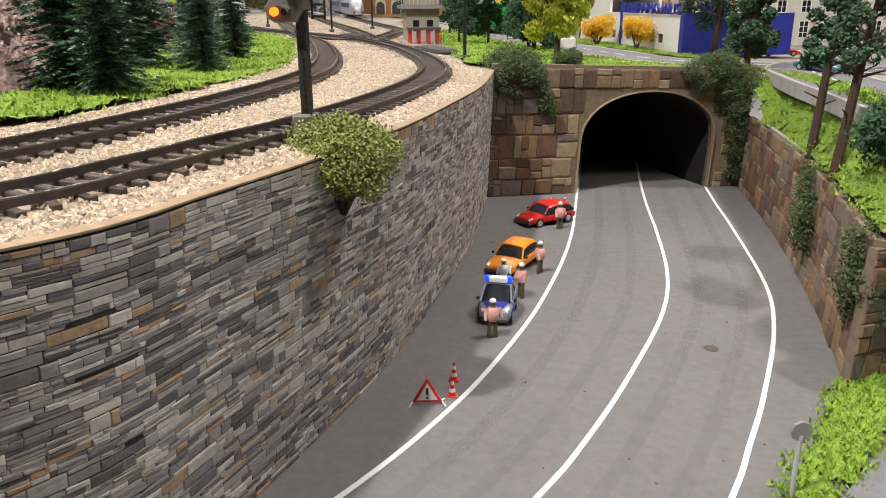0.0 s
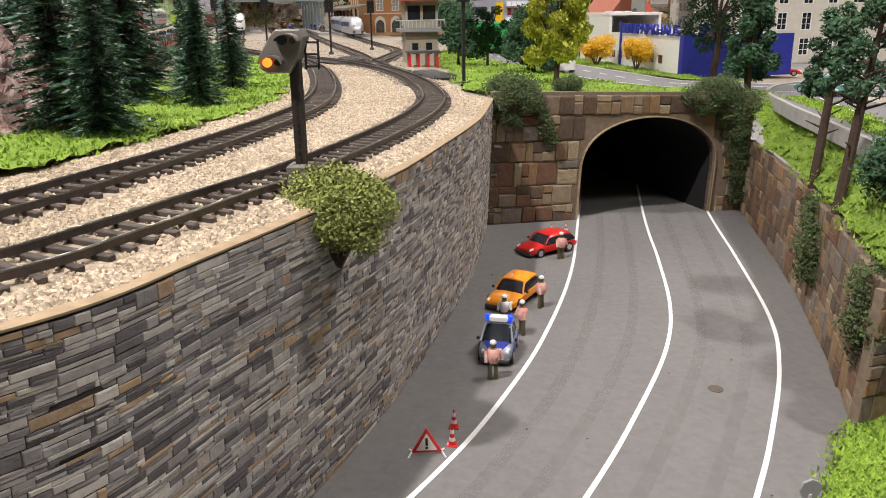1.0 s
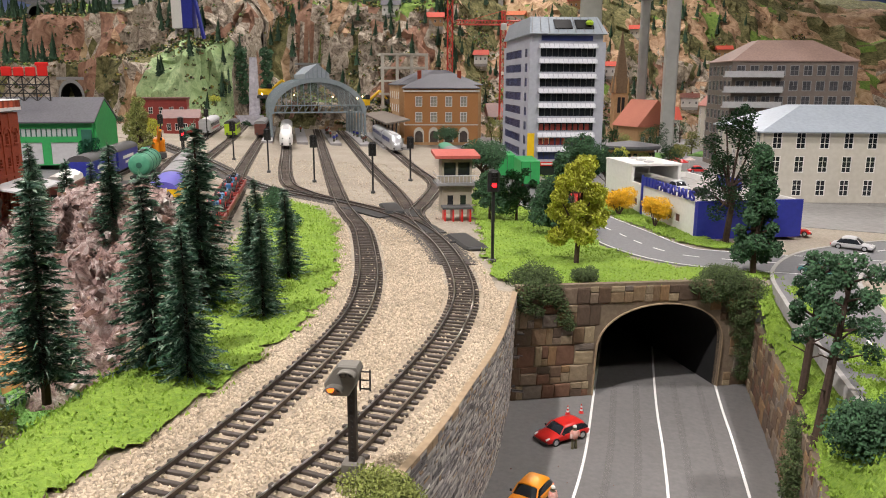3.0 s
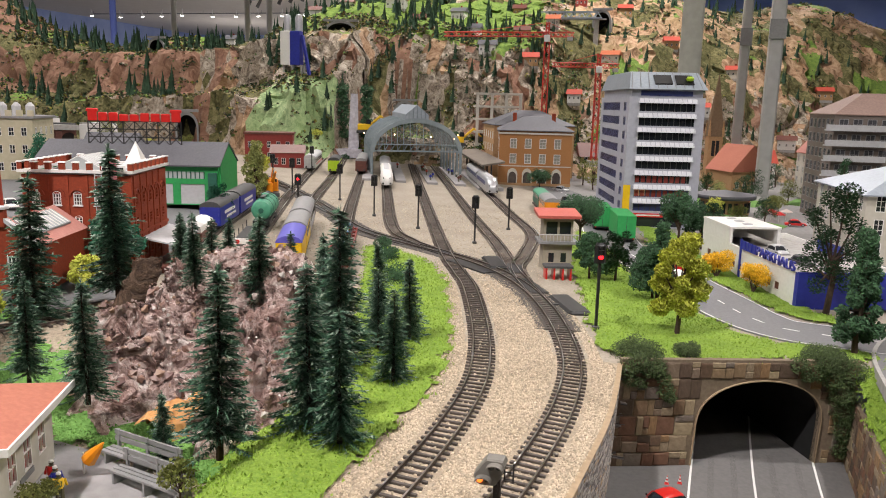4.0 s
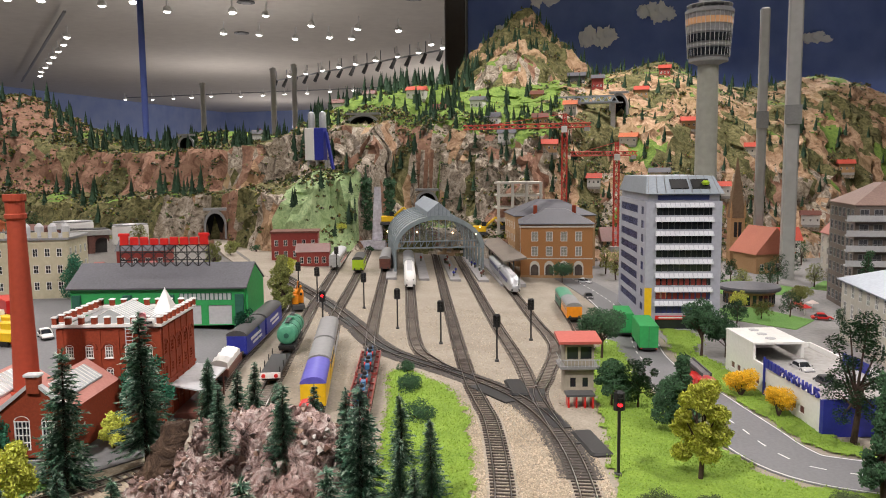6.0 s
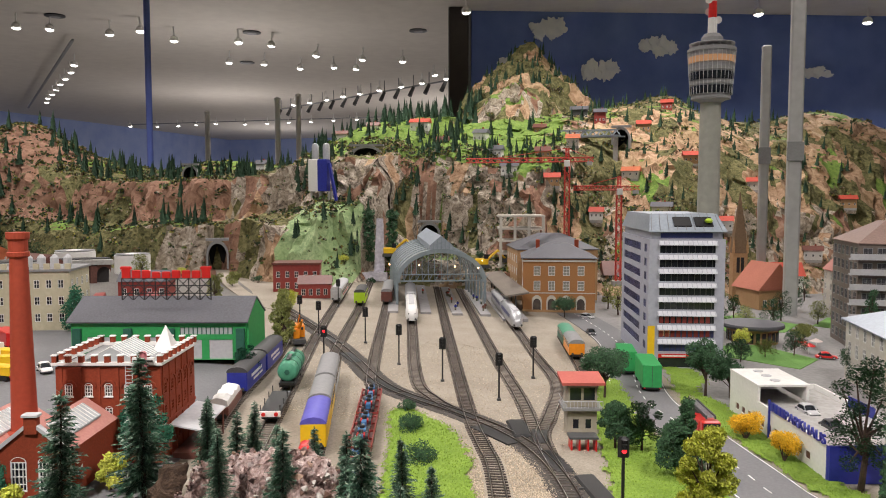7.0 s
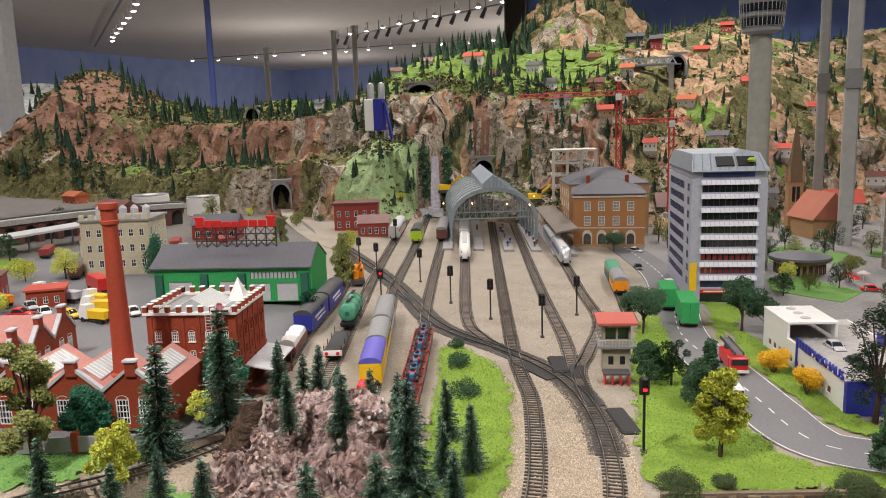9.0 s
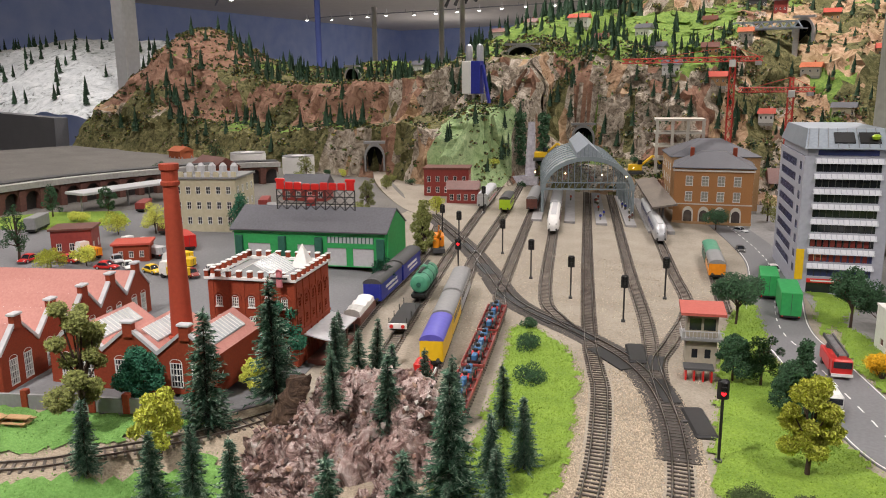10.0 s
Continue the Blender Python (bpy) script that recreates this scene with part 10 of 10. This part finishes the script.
for spec in [
    (-168, 322, 10, 13, 9, 4.5, BEIGE, ORANGETILE, "farmhouse with a long orange roof on the meadow ridge"), (-153, 326, 5, 10, 8, 5, WHITE, BROWN, "half-timbered white house on the meadow ridge"),
    (-186, 312, 0, 8, 8, 6, WHITE, SLATE, "white half-timbered chapel house on the ridge"), (-117, 332, 4, 13, 9, 5, WHITE, REDTILE, "white house with a red roof on the meadow"),
    (-100, 318, 8, 8, 7, 4, SANDSTONE, BROWN, "brown wooden barn on the meadow"), (-86, 330, -6, 9, 8, 5, WHITE, SLATE, "white house with a dark roof below the peak"),
    (-20, 338, -8, 11, 9, 4, BEIGE, ORANGETILE, "chalet with a bright orange roof on the slope"), (-36, 366, 0, 8, 7, 7, REDDK, SLATE, "dark red inn on the mountain shoulder"),
    (-16, 372, 5, 9, 7, 5, SANDSTONE, REDTILE, "small brown chalet on the mountain shoulder"), (-6, 322, -4, 12, 9, 5, CREAM, SLATE, "pale house with a dark roof above the town"),
    (-66, 300, 6, 10, 7, 4.5, WHITE, SLATE, "white house behind the red crane"), (-54, 312, 12, 9, 7, 4, SANDSTONE, BROWN, "brown cabin on the scrubby slope"),
    (-12, 296, 10, 14, 9, 5, SANDSTONE, BROWN, "brown timber house on the slope"), (-262, 232, -10, 13, 10, 6, ORANGETILE, ORANGETILE, "house with a bright orange roof below the quarry"),
    (20, 330, 0, 10, 8, 5, WHITE, REDTILE, "white chalet with a red roof on the tan slope"), (6, 352, 6, 9, 7, 4.5, SANDSTONE, REDTILE, "brown chalet on the tan slope"), (-44, 330, 2, 8, 6, 4, BEIGE, ORANGETILE, "small house with an orange roof on the slope"),
    (-30, 308, 4, 8, 6, 4, WHITE, REDTILE, "small white house with a red roof among the scrub"), (-74, 312, -4, 8, 6, 4, WHITE, SLATE, "small white house above the cliff"), (16, 306, 8, 9, 7, 5, ZINC, SLATE, "bluish grey house below the tan cliffs"), (-48, 300, 6, 9, 6, 4, SANDSTONE, REDTILE, "brown cottage beside the building site"),
    (34, 362, -4, 9, 7, 4.5, BEIGE, REDTILE, "pale chalet with a red roof on the far slope"), (-62, 350, 5, 8, 6, 4, SANDSTONE, BROWN, "brown barn at the meadow's edge"), (78, 388, 0, 10, 8, 5, SANDSTONE, REDTILE, "brown chalet on the far slope"), (-140, 336, 6, 8, 6, 4, WHITE, BROWN, "white farmhouse on the meadow"), (-6, 398, 0, 8, 7, 5, REDDK, REDTILE, "dark red chalet on the high ridge"), (-48, 372, 4, 12, 8, 6, DKGREY, SLATE, "dark timber inn on the mountain shoulder"),
    (58, 352, -6, 11, 8, 5, WHITE, BROWN, "white house on the far slope")]:
    hill_house(*spec)
rb = block_house("red_works", -121, 214, -0.4, 22, 15, 10, 9, REDDK, "dark red brick works building below the cliff", (1, 1.2, 5, 2, 1.2, 2, 3.6), (1, 1.2, 3, 2, 1.2, 2, 3.6), roof="flat", roof_mat=BROWN, rh=0.6, category="factory")
block_house("red_works", -108, 206, -0.4, 22, 10, 8, 4.5, REDDK, "low dark red brick shed beside the yard", (1, 1, 4, 1, 1.2, 2, 3), None, roof="gable_x", roof_mat=BROWN, rh=2.4, category="factory")
# waterfall
wf = thing("waterfall", -107, 264, 3, 12, "pale double waterfall over the cliff", "waterfall")
for dx, w, top_ in ((-4.6, 2.2, 18), (3.6, 2.6, 21)):
    rows = [[(dx + (i / 6 - 0.5) * (w + (1 - k / 8) * 1.6), -1.6 * (1 - k / 8) + 0.5 * fbm(i, k, dx, 0.8), top_ * k / 8 - 0.5) for i in range(7)] for k in range(9)]
    part("fall", G().loft(rows, caps=False, closed=False), WATER, wf, smooth=True)
part("pool", G().slab([(-8, -4), (7, -5), (8, 0), (-8, 0)], -3, 0.3), WATER, wf)
for dx in (-1, 8):
    wl_ = G()
    leaves(wl_, [(dx, -3, 6 + k * 4, 2.4) for k in range(5)], 900, 0.6, random.Random(int(dx) + 40))
    ob = new("willow", wl_.raw("willow", LEAF))
    ob.matrix_basis = P(-107, 266, 3, 12)
    tagged(ob, "dark drooping willow beside the waterfall", "tree")
for x, y, z in ((-99, 263, 9.6), (-64, 266, 7.6)):
    ex = thing("excavator", x, y, z, 20, "yellow model excavator on the building site", "excavator", "excavators")
    part("crawler", G().soft(-3, -1.6, 0, 3, 1.6, 1.2, 0.4), DKGREY, ex)
    part("house", G().soft(-2.6, -1.5, 1.3, 2.2, 1.5, 3.4, 0.3), YELLOW, ex)
    part("cab", G().soft(0.6, -1.5, 3.4, 2.2, 0, 5, 0.2), GLASS_DK, ex)
    part("boom", G().cyl((2, 0.4, 3), (6, 0.4, 6.4), 0.45).cyl((6, 0.4, 6.4), (8.6, 0.4, 3.4), 0.35), YELLOW, ex)
    part("bucket", G().soft(8.0, -0.4, 2.0, 9.4, 1.2, 3.4, 0.3), DKGREY, ex)
br = thing("steel_bridge", -50, 345, mountain(-36, 347) + 1.5, -2, "blue steel truss bridge on the mountain", "bridge")
for sy_ in (-1.6, 1.6):
    g = G()
    for i in range(8):
        g.cyl((i * 3.5, sy_, 0), (i * 3.5 + 1.75, sy_, 2.6), 0.2, n=4).cyl((i * 3.5 + 1.75, sy_, 2.6), (i * 3.5 + 3.5, sy_, 0), 0.2, n=4)
    g.box(0, sy_ - 0.2, -0.3, 28, sy_ + 0.2, 0.3).box(1.5, sy_ - 0.2, 2.4, 26.5, sy_ + 0.2, 2.9)
    part("truss", g, ZINC, br)
part("deck", G().box(-2, -1.6, -0.6, 30, 1.6, -0.2), ZINC, br)
for dx in (2, 26):
    part("pier", G().box(dx - 1, -1.2, -16, dx + 1, 1.2, -0.6), CONCRETE, br)
# snowy hill behind glass on the left, on a grey plinth
sn = G()
rows = []
for j in range(40):
    rows.append([(-620 + 268 * i / 50, 262 + 120 * j / 39, 8 + 50 * math.sin(math.pi * min(1, 0.1 + 0.84 * i / 50)) ** 0.5 * (0.05 + 0.95 * (j / 39) ** 0.7) + 6 * fbm(i, j, 3, 0.12, 5)) for i in range(51)])
solo("snow_hill", sn.loft(rows, caps=False, closed=False), SNOW, "snow-covered model hill behind glass", "mountain", "structure", smooth=True)
solo("snow_plinth", G().box(-640, 254, -100, -372, 262, 10), mat("plinth_grey", (0.2, 0.2, 0.21), (0.15, 0.15, 0.16), 0.6), "grey plinth below the snowy hill", "plinth", "structure")
sfr = random.Random(12)
for k in range(90):
    i, j = sfr.randint(3, 47), sfr.randint(2, 37)
    x, y, z = rows[j][i]
    src = fproto[k % 3]
    keep = src.scale.copy()
    src.scale = (1, 1, 1)
    cp = copy_thing(src, P(x, y, z - 0.3, sfr.uniform(0, 360), s=sfr.uniform(0.9, 1.6)))
    tagged(cp, "small fir on the snowy hill")
    src.scale = keep
# glass screen posts and hall columns
for x, y, h, w in ((45, 262, 205, 4.2), (39, 290, 92, 3.2), (160, 330, 205, 5)):
    ps = thing("glass_post", x, y, -100, 0, "slim brushed steel post of a glass screen", "post", "glass posts")
    part("shaft", G().soft(-w / 2, -w / 2, 0, w / 2, w / 2, h + 100, 0.5), STEEL, ps)
    part("clamp", G().box(-w / 2 - 0.4, -w / 2 - 0.6, 150, w / 2 + 0.4, -w / 2, 156), GREY, ps)
for x, y in ((-366, 305),):
    col = thing("hall_column", x, y, -100, 0, "grey square hall column", "column", "hall columns")
    part("shaft", G().soft(-5, -5, 0, 5, 5, 305, 0.8), STEEL, col)
bp = thing("blue_pole", -317, 420, -100, 0, "slim blue lit pole in the hall", "pole")
part("shaft", G().cyl((0, 0, 0), (0, 0, 305), 2.0, n=14), mat("blue_pole_paint", (0.12, 0.17, 0.55), (0.1, 0.14, 0.45), 0.5), bp)
for x, y, h in ((-392, 600, 195), (-322, 600, 208), (-312, 620, 214)):
    col = thing("white_post", x, y, -100, 0, "slim white post standing behind the ridge", "post", "white posts")
    part("shaft", G().cyl((0, 0, 0), (0, 0, h), 2.4, n=14), WHITE, col)
    part("cap", G().lathe([(2.8, h), (2.8, h + 2), (0.5, h + 3)], 14), WHITE, col)

# ---- ceiling lamps, rails and vents ----


def ceiling_lamp():
    th = thing("ceiling_spotlight", 0, 0, 0, 0, "round white ceiling spotlight, lit", "ceiling lamp", "ceiling lamps")
    part("stem", G().cyl((0, 0, 0), (0, 0, -9), 0.8), WHITE, th)
    part("housing", G().lathe([(2.2, -9), (4.0, -11), (4.4, -14)], 16), WHITE, th)
    part("bulb", G().lathe([(3.9, -13.2), (3.6, -14.6), (2.0, -15.6), (0.2, -15.9)], 16), LAMP_WHITE, th, "glowing lamp face")
    return th


cl = ceiling_lamp()
spots = []
clr = random.Random(21)
spots += [(-588, 582), (-563, 598), (-524, 631), (-489, 630), (-483, 675), (-427, 704), (-400, 727), (-500, 806), (-465, 827), (-438, 868), (-381, 797), (-397, 873),
          (-373, 891), (-340, 831), (-301, 857), (-297, 967), (-168, 640), (-7, 775), (73, 720), (173, 782), (-640, 420), (-560, 400), (-455, 440), (-330, 470)]
for k in range(8):
    spots.append((-690 - 46 * k, 770 + 42 * k))
for k in range(14):
    spots.append((-1180 + 56 * k, 1500 + clr.uniform(-20, 20)))
for k in range(9):
    spots.append((-290 - 42 * k, 1000 + 27 * k))
for k in range(5):
    spots.append((-60 + 80 * k, 560 + 14 * k))
for k, (x, y) in enumerate(spots):
    if k == 0:
        cl.matrix_basis = P(x, y, CEIL)
    else:
        copy_thing(cl, P(x, y, CEIL, clr.uniform(0, 360), clr.uniform(-8, 8), clr.uniform(-8, 8)))
for x, y in ((-320, 560), (-420, 720), (-150, 640), (-520, 880), (-250, 760), (-560, 600)):
    vt = thing("ceiling_vent", x, y, CEIL, 0, "round dark ceiling vent", "vent", "ceiling vents")
    part("ring", G().lathe([(9, 0), (9.5, -1.2), (7, -1.6)], 24), DKGREY, vt)
    part("disc", G().lathe([(5, -1), (5, -2), (1, -2.2)], 20), GREY, vt)
for y, x0, x1 in ((1520, -1200, -380),):
    lr_ = thing("lamp_rail", 0, 0, 0, 0, "thin grey lamp rail under the ceiling", "lamp rail", "lamp rails")
    part("rail", G().box(x0, y - 1, CEIL - 7, x1, y + 1, CEIL - 5), GREY, lr_)
    for i in range(7):
        x = x0 + (x1 - x0) * i / 6
        part("hanger", G().cyl((x, y, CEIL - 6), (x, y, CEIL), 0.6), GREY, lr_)
dr = thing("lamp_rail", 0, 0, 0, 0, "thin grey lamp rail under the ceiling", "lamp rail", "lamp rails")
part("rail", G().sweep([(-608, 676, CEIL - 6), (-1160, 1176, CEIL - 6)], [(-1.4, -1), (1.4, -1), (1.4, 1), (-1.4, 1)]), GREY, dr)

hr = thing("lamp_rail", 0, 0, 0, 0, "thin grey lamp rail hung below the ceiling", "lamp rail", "lamp rails")
part("rail", G().sweep([(-262, 985, CEIL - 16), (-670, 1250, CEIL - 16)], [(-1.4, -1), (1.4, -1), (1.4, 1), (-1.4, 1)]), GREY, hr)
for i in range(15):
    x, y = -262 - 408 * i / 14, 985 + 265 * i / 14
    part("hanger", G().cyl((x, y, CEIL - 16), (x, y, CEIL), 0.8), GREY, hr)
    part("fitting", G().cyl((x, y, CEIL - 17), (x - 4, y - 6, CEIL - 30), 2.4, 3.2, 8), DKGREY, hr)

# ---- stone by stone: slate strips of the retaining wall, rubble of the portal and the bank wall ----
srn = random.Random(77)


def stone_mesh(seed, mat_, n=1):
    """A unit block (x 0..1, z 0..1, out along -y) with a worn chamfered face."""
    r = random.Random(seed)
    j = lambda a: a + r.uniform(-0.03, 0.03)
    c, e = 0.05, 0.12
    back = [(0, 0, 0), (1, 0, 0), (1, 0, 1), (0, 0, 1)]
    mid = [(j(0.02), -0.7, j(0.04)), (j(0.98), -0.7, j(0.04)), (j(0.98), -0.7, j(0.96)), (j(0.02), -0.7, j(0.96))]
    fr = [(j(c), -1 + r.uniform(-0.1, 0.1), j(e)), (j(1 - c), -1 + r.uniform(-0.1, 0.1), j(e)), (j(1 - c), -1 + r.uniform(-0.1, 0.1), j(1 - e)), (j(c), -1 + r.uniform(-0.1, 0.1), j(1 - e))]
    return G().loft([back, mid, fr]).mesh("stone", mat_)


SL = [stone_mesh(k, SLATE_OBJ) for k in range(6)]
WT = [Vector((p.x, p.y, 0)) for p in WALL_TOP]
cum = [0.0]
for a, b in zip(WT, WT[1:]):
    cum.append(cum[-1] + (b - a).length)


def along(s):
    s = max(0.0, min(cum[-1] - 0.001, s))
    k = next(i for i in range(len(cum) - 1) if cum[i + 1] >= s)
    f = (s - cum[k]) / (cum[k + 1] - cum[k])
    p = WT[k].lerp(WT[k + 1], f)
    return p, (WT[k + 1] - WT[k]).normalized()


joined, count = G(), 0
z = ROADZ
while z < -0.4:
    band = srn.uniform(0.28, 0.46)
    if z + band > -0.3:
        band = -0.2 - z
    s = srn.uniform(0, 1.5) + 3
    while s < cum[-1] - 0.4:
        ln = srn.choice((0.7, 0.95, 1.2, 1.5, 1.9)) * srn.uniform(0.8, 1.2)
        parts_ = srn.choice(([0.5, 0.5], [0.4, 0.6], [0.62, 0.38], [0.34, 0.33, 0.33], [0.45, 0.3, 0.25], [0.3, 0.3, 0.4], [0.25, 0.25, 0.25, 0.25], [0.2, 0.3, 0.2, 0.3], [0.7, 0.3], [1.0]))
        zz = z
        for f in parts_:
            hgt_ = band * f
            k = s
            while k < s + ln - 0.05:
                w = min(ln - (k - s), ln * srn.choice((1.0, 0.55, 0.45, 0.7)))
                p, d = along(k)
                q, _ = along(min(k + w, cum[-1]))
                ang = math.degrees(math.atan2(q.y - p.y, q.x - p.x))
                dep = srn.uniform(0.02, 0.065)
                tilt = srn.uniform(-0.8, 0.8)
                near_part = count < 300 and 12 < p.y < 30 and zz > -9.8 and srn.random() < 0.75
                if near_part:
                    ob = new("stone", SL[count % 6])
                    ob.parent = slate_wall
                    ob.matrix_basis = P(p.x, p.y, zz, ang, 0, tilt) @ Matrix.Diagonal((w * 0.985, dep, hgt_ * 0.94, 1))
                    count += 1
                else:
                    m = L(p.x, p.y, zz, ang, 0, tilt)
                    c0, c1 = 0.03, hgt_ * 0.12
                    back = [(0, 0, 0), (w * 0.985, 0, 0), (w * 0.985, 0, hgt_ * 0.94), (0, 0, hgt_ * 0.94)]
                    mid = [(0.01, -dep * 0.7, c1 * 0.3), (w * 0.975, -dep * 0.7, c1 * 0.3), (w * 0.975, -dep * 0.7, hgt_ * 0.94 - c1 * 0.3), (0.01, -dep * 0.7, hgt_ * 0.94 - c1 * 0.3)]
                    fr = [(c0, -dep * srn.uniform(0.85, 1.1), c1), (w * 0.985 - c0, -dep * srn.uniform(0.85, 1.1), c1), (w * 0.985 - c0, -dep * srn.uniform(0.85, 1.1), hgt_ * 0.94 - c1), (c0, -dep * srn.uniform(0.85, 1.1), hgt_ * 0.94 - c1)]
                    joined.loft([[m @ Vector(v) for v in ring_] for ring_ in (back, mid, fr)])
                k += w
            zz += hgt_
        s += ln
    z += band
tagged(part("stones", joined, SLATE_ISL, slate_wall), kind="stuff")

RB = [stone_mesh(30 + k, RUBBLE) for k in range(6)]


def rubble(parent, length, z0, z1, place, free, size, limit):
    """Irregular coursed rubble: stones of mixed size on a wall; place(s) gives foot and turn, free(s, z) says where the wall is."""
    z_, n = z0, 0
    while z_ < z1 - 0.2:
        row = min(srn.uniform(size * 0.95, size * 1.5), z1 - z_)
        s_ = srn.uniform(-0.6, 0.0)
        while s_ < length and n < limit:
            w = srn.choice((0.5, 0.65, 0.8, 1.0, 1.3)) * size * srn.uniform(0.85, 1.15)
            a, b = max(s_, 0), min(s_ + w, length)
            split = srn.random() < 0.5
            for za, zb in ((lambda c: ((z_, z_ + row * c), (z_ + row * c, z_ + row)))(srn.uniform(0.3, 0.7)) if split else ((z_, z_ + row),)):
                if b - a > 0.25 and free(a, b, za, zb):
                    p, ang = place(a)
                    ob = new("stone", RB[n % 6])
                    ob.parent = parent
                    ob.matrix_basis = P(p.x, p.y, za, ang, 0, srn.uniform(-2, 2)) @ Matrix.Diagonal(((b - a) * 0.975, srn.uniform(0.06, 0.17), (zb - za) * 0.965, 1))
                    n += 1
            s_ += w
        z_ += row


def portal_free(a, b, za, zb):
    for s_ in (a, (a + b) / 2, b):
        if a0 - 0.1 < s_ < a1 + 0.1:
            u = (s_ - amid) / (ar + 0.15)
            top_ = SPRING + (RISE + 0.2) * max(0.0, 1 - u * u) ** 0.41 if abs(u) < 1 else -99
            if za < top_:
                return False
    return True


pang = math.degrees(math.atan2(pd.y, pd.x))
rubble(portal, plen, ROADZ, 0.3, lambda s_: (PORTAL_A + pd * s_, pang), portal_free, 1.45, 300)
RW = [Vector((p.x, p.y, 0)) for p in RIGHT_WALL]
rcum = [0.0]
for a, b in zip(RW, RW[1:]):
    rcum.append(rcum[-1] + (b - a).length)


def right_place(s_):
    k = next((i for i in range(len(rcum) - 1) if rcum[i + 1] >= s_), len(rcum) - 2)
    d = (RW[k + 1] - RW[k]).normalized()
    return RW[k] + d * (s_ - rcum[k]), math.degrees(math.atan2(d.y, d.x))


rubble(right_wall, rcum[-1], ROADZ, RW_TOP + 0.1, lambda s_: (lambda pq: (pq[0], pq[1]))(right_place(s_)), lambda a, b, c, d: True, 1.35, 290)
end_dir = Vector((math.cos(radians(28)), math.sin(radians(28)), 0))
rubble(right_wall, 3.3, ROADZ, ROADZ + 6.2, lambda s_: (Vector((18.42, 32.15, 0)) + end_dir * s_, 28), lambda a, b, c, d: True, 1.25, 60)

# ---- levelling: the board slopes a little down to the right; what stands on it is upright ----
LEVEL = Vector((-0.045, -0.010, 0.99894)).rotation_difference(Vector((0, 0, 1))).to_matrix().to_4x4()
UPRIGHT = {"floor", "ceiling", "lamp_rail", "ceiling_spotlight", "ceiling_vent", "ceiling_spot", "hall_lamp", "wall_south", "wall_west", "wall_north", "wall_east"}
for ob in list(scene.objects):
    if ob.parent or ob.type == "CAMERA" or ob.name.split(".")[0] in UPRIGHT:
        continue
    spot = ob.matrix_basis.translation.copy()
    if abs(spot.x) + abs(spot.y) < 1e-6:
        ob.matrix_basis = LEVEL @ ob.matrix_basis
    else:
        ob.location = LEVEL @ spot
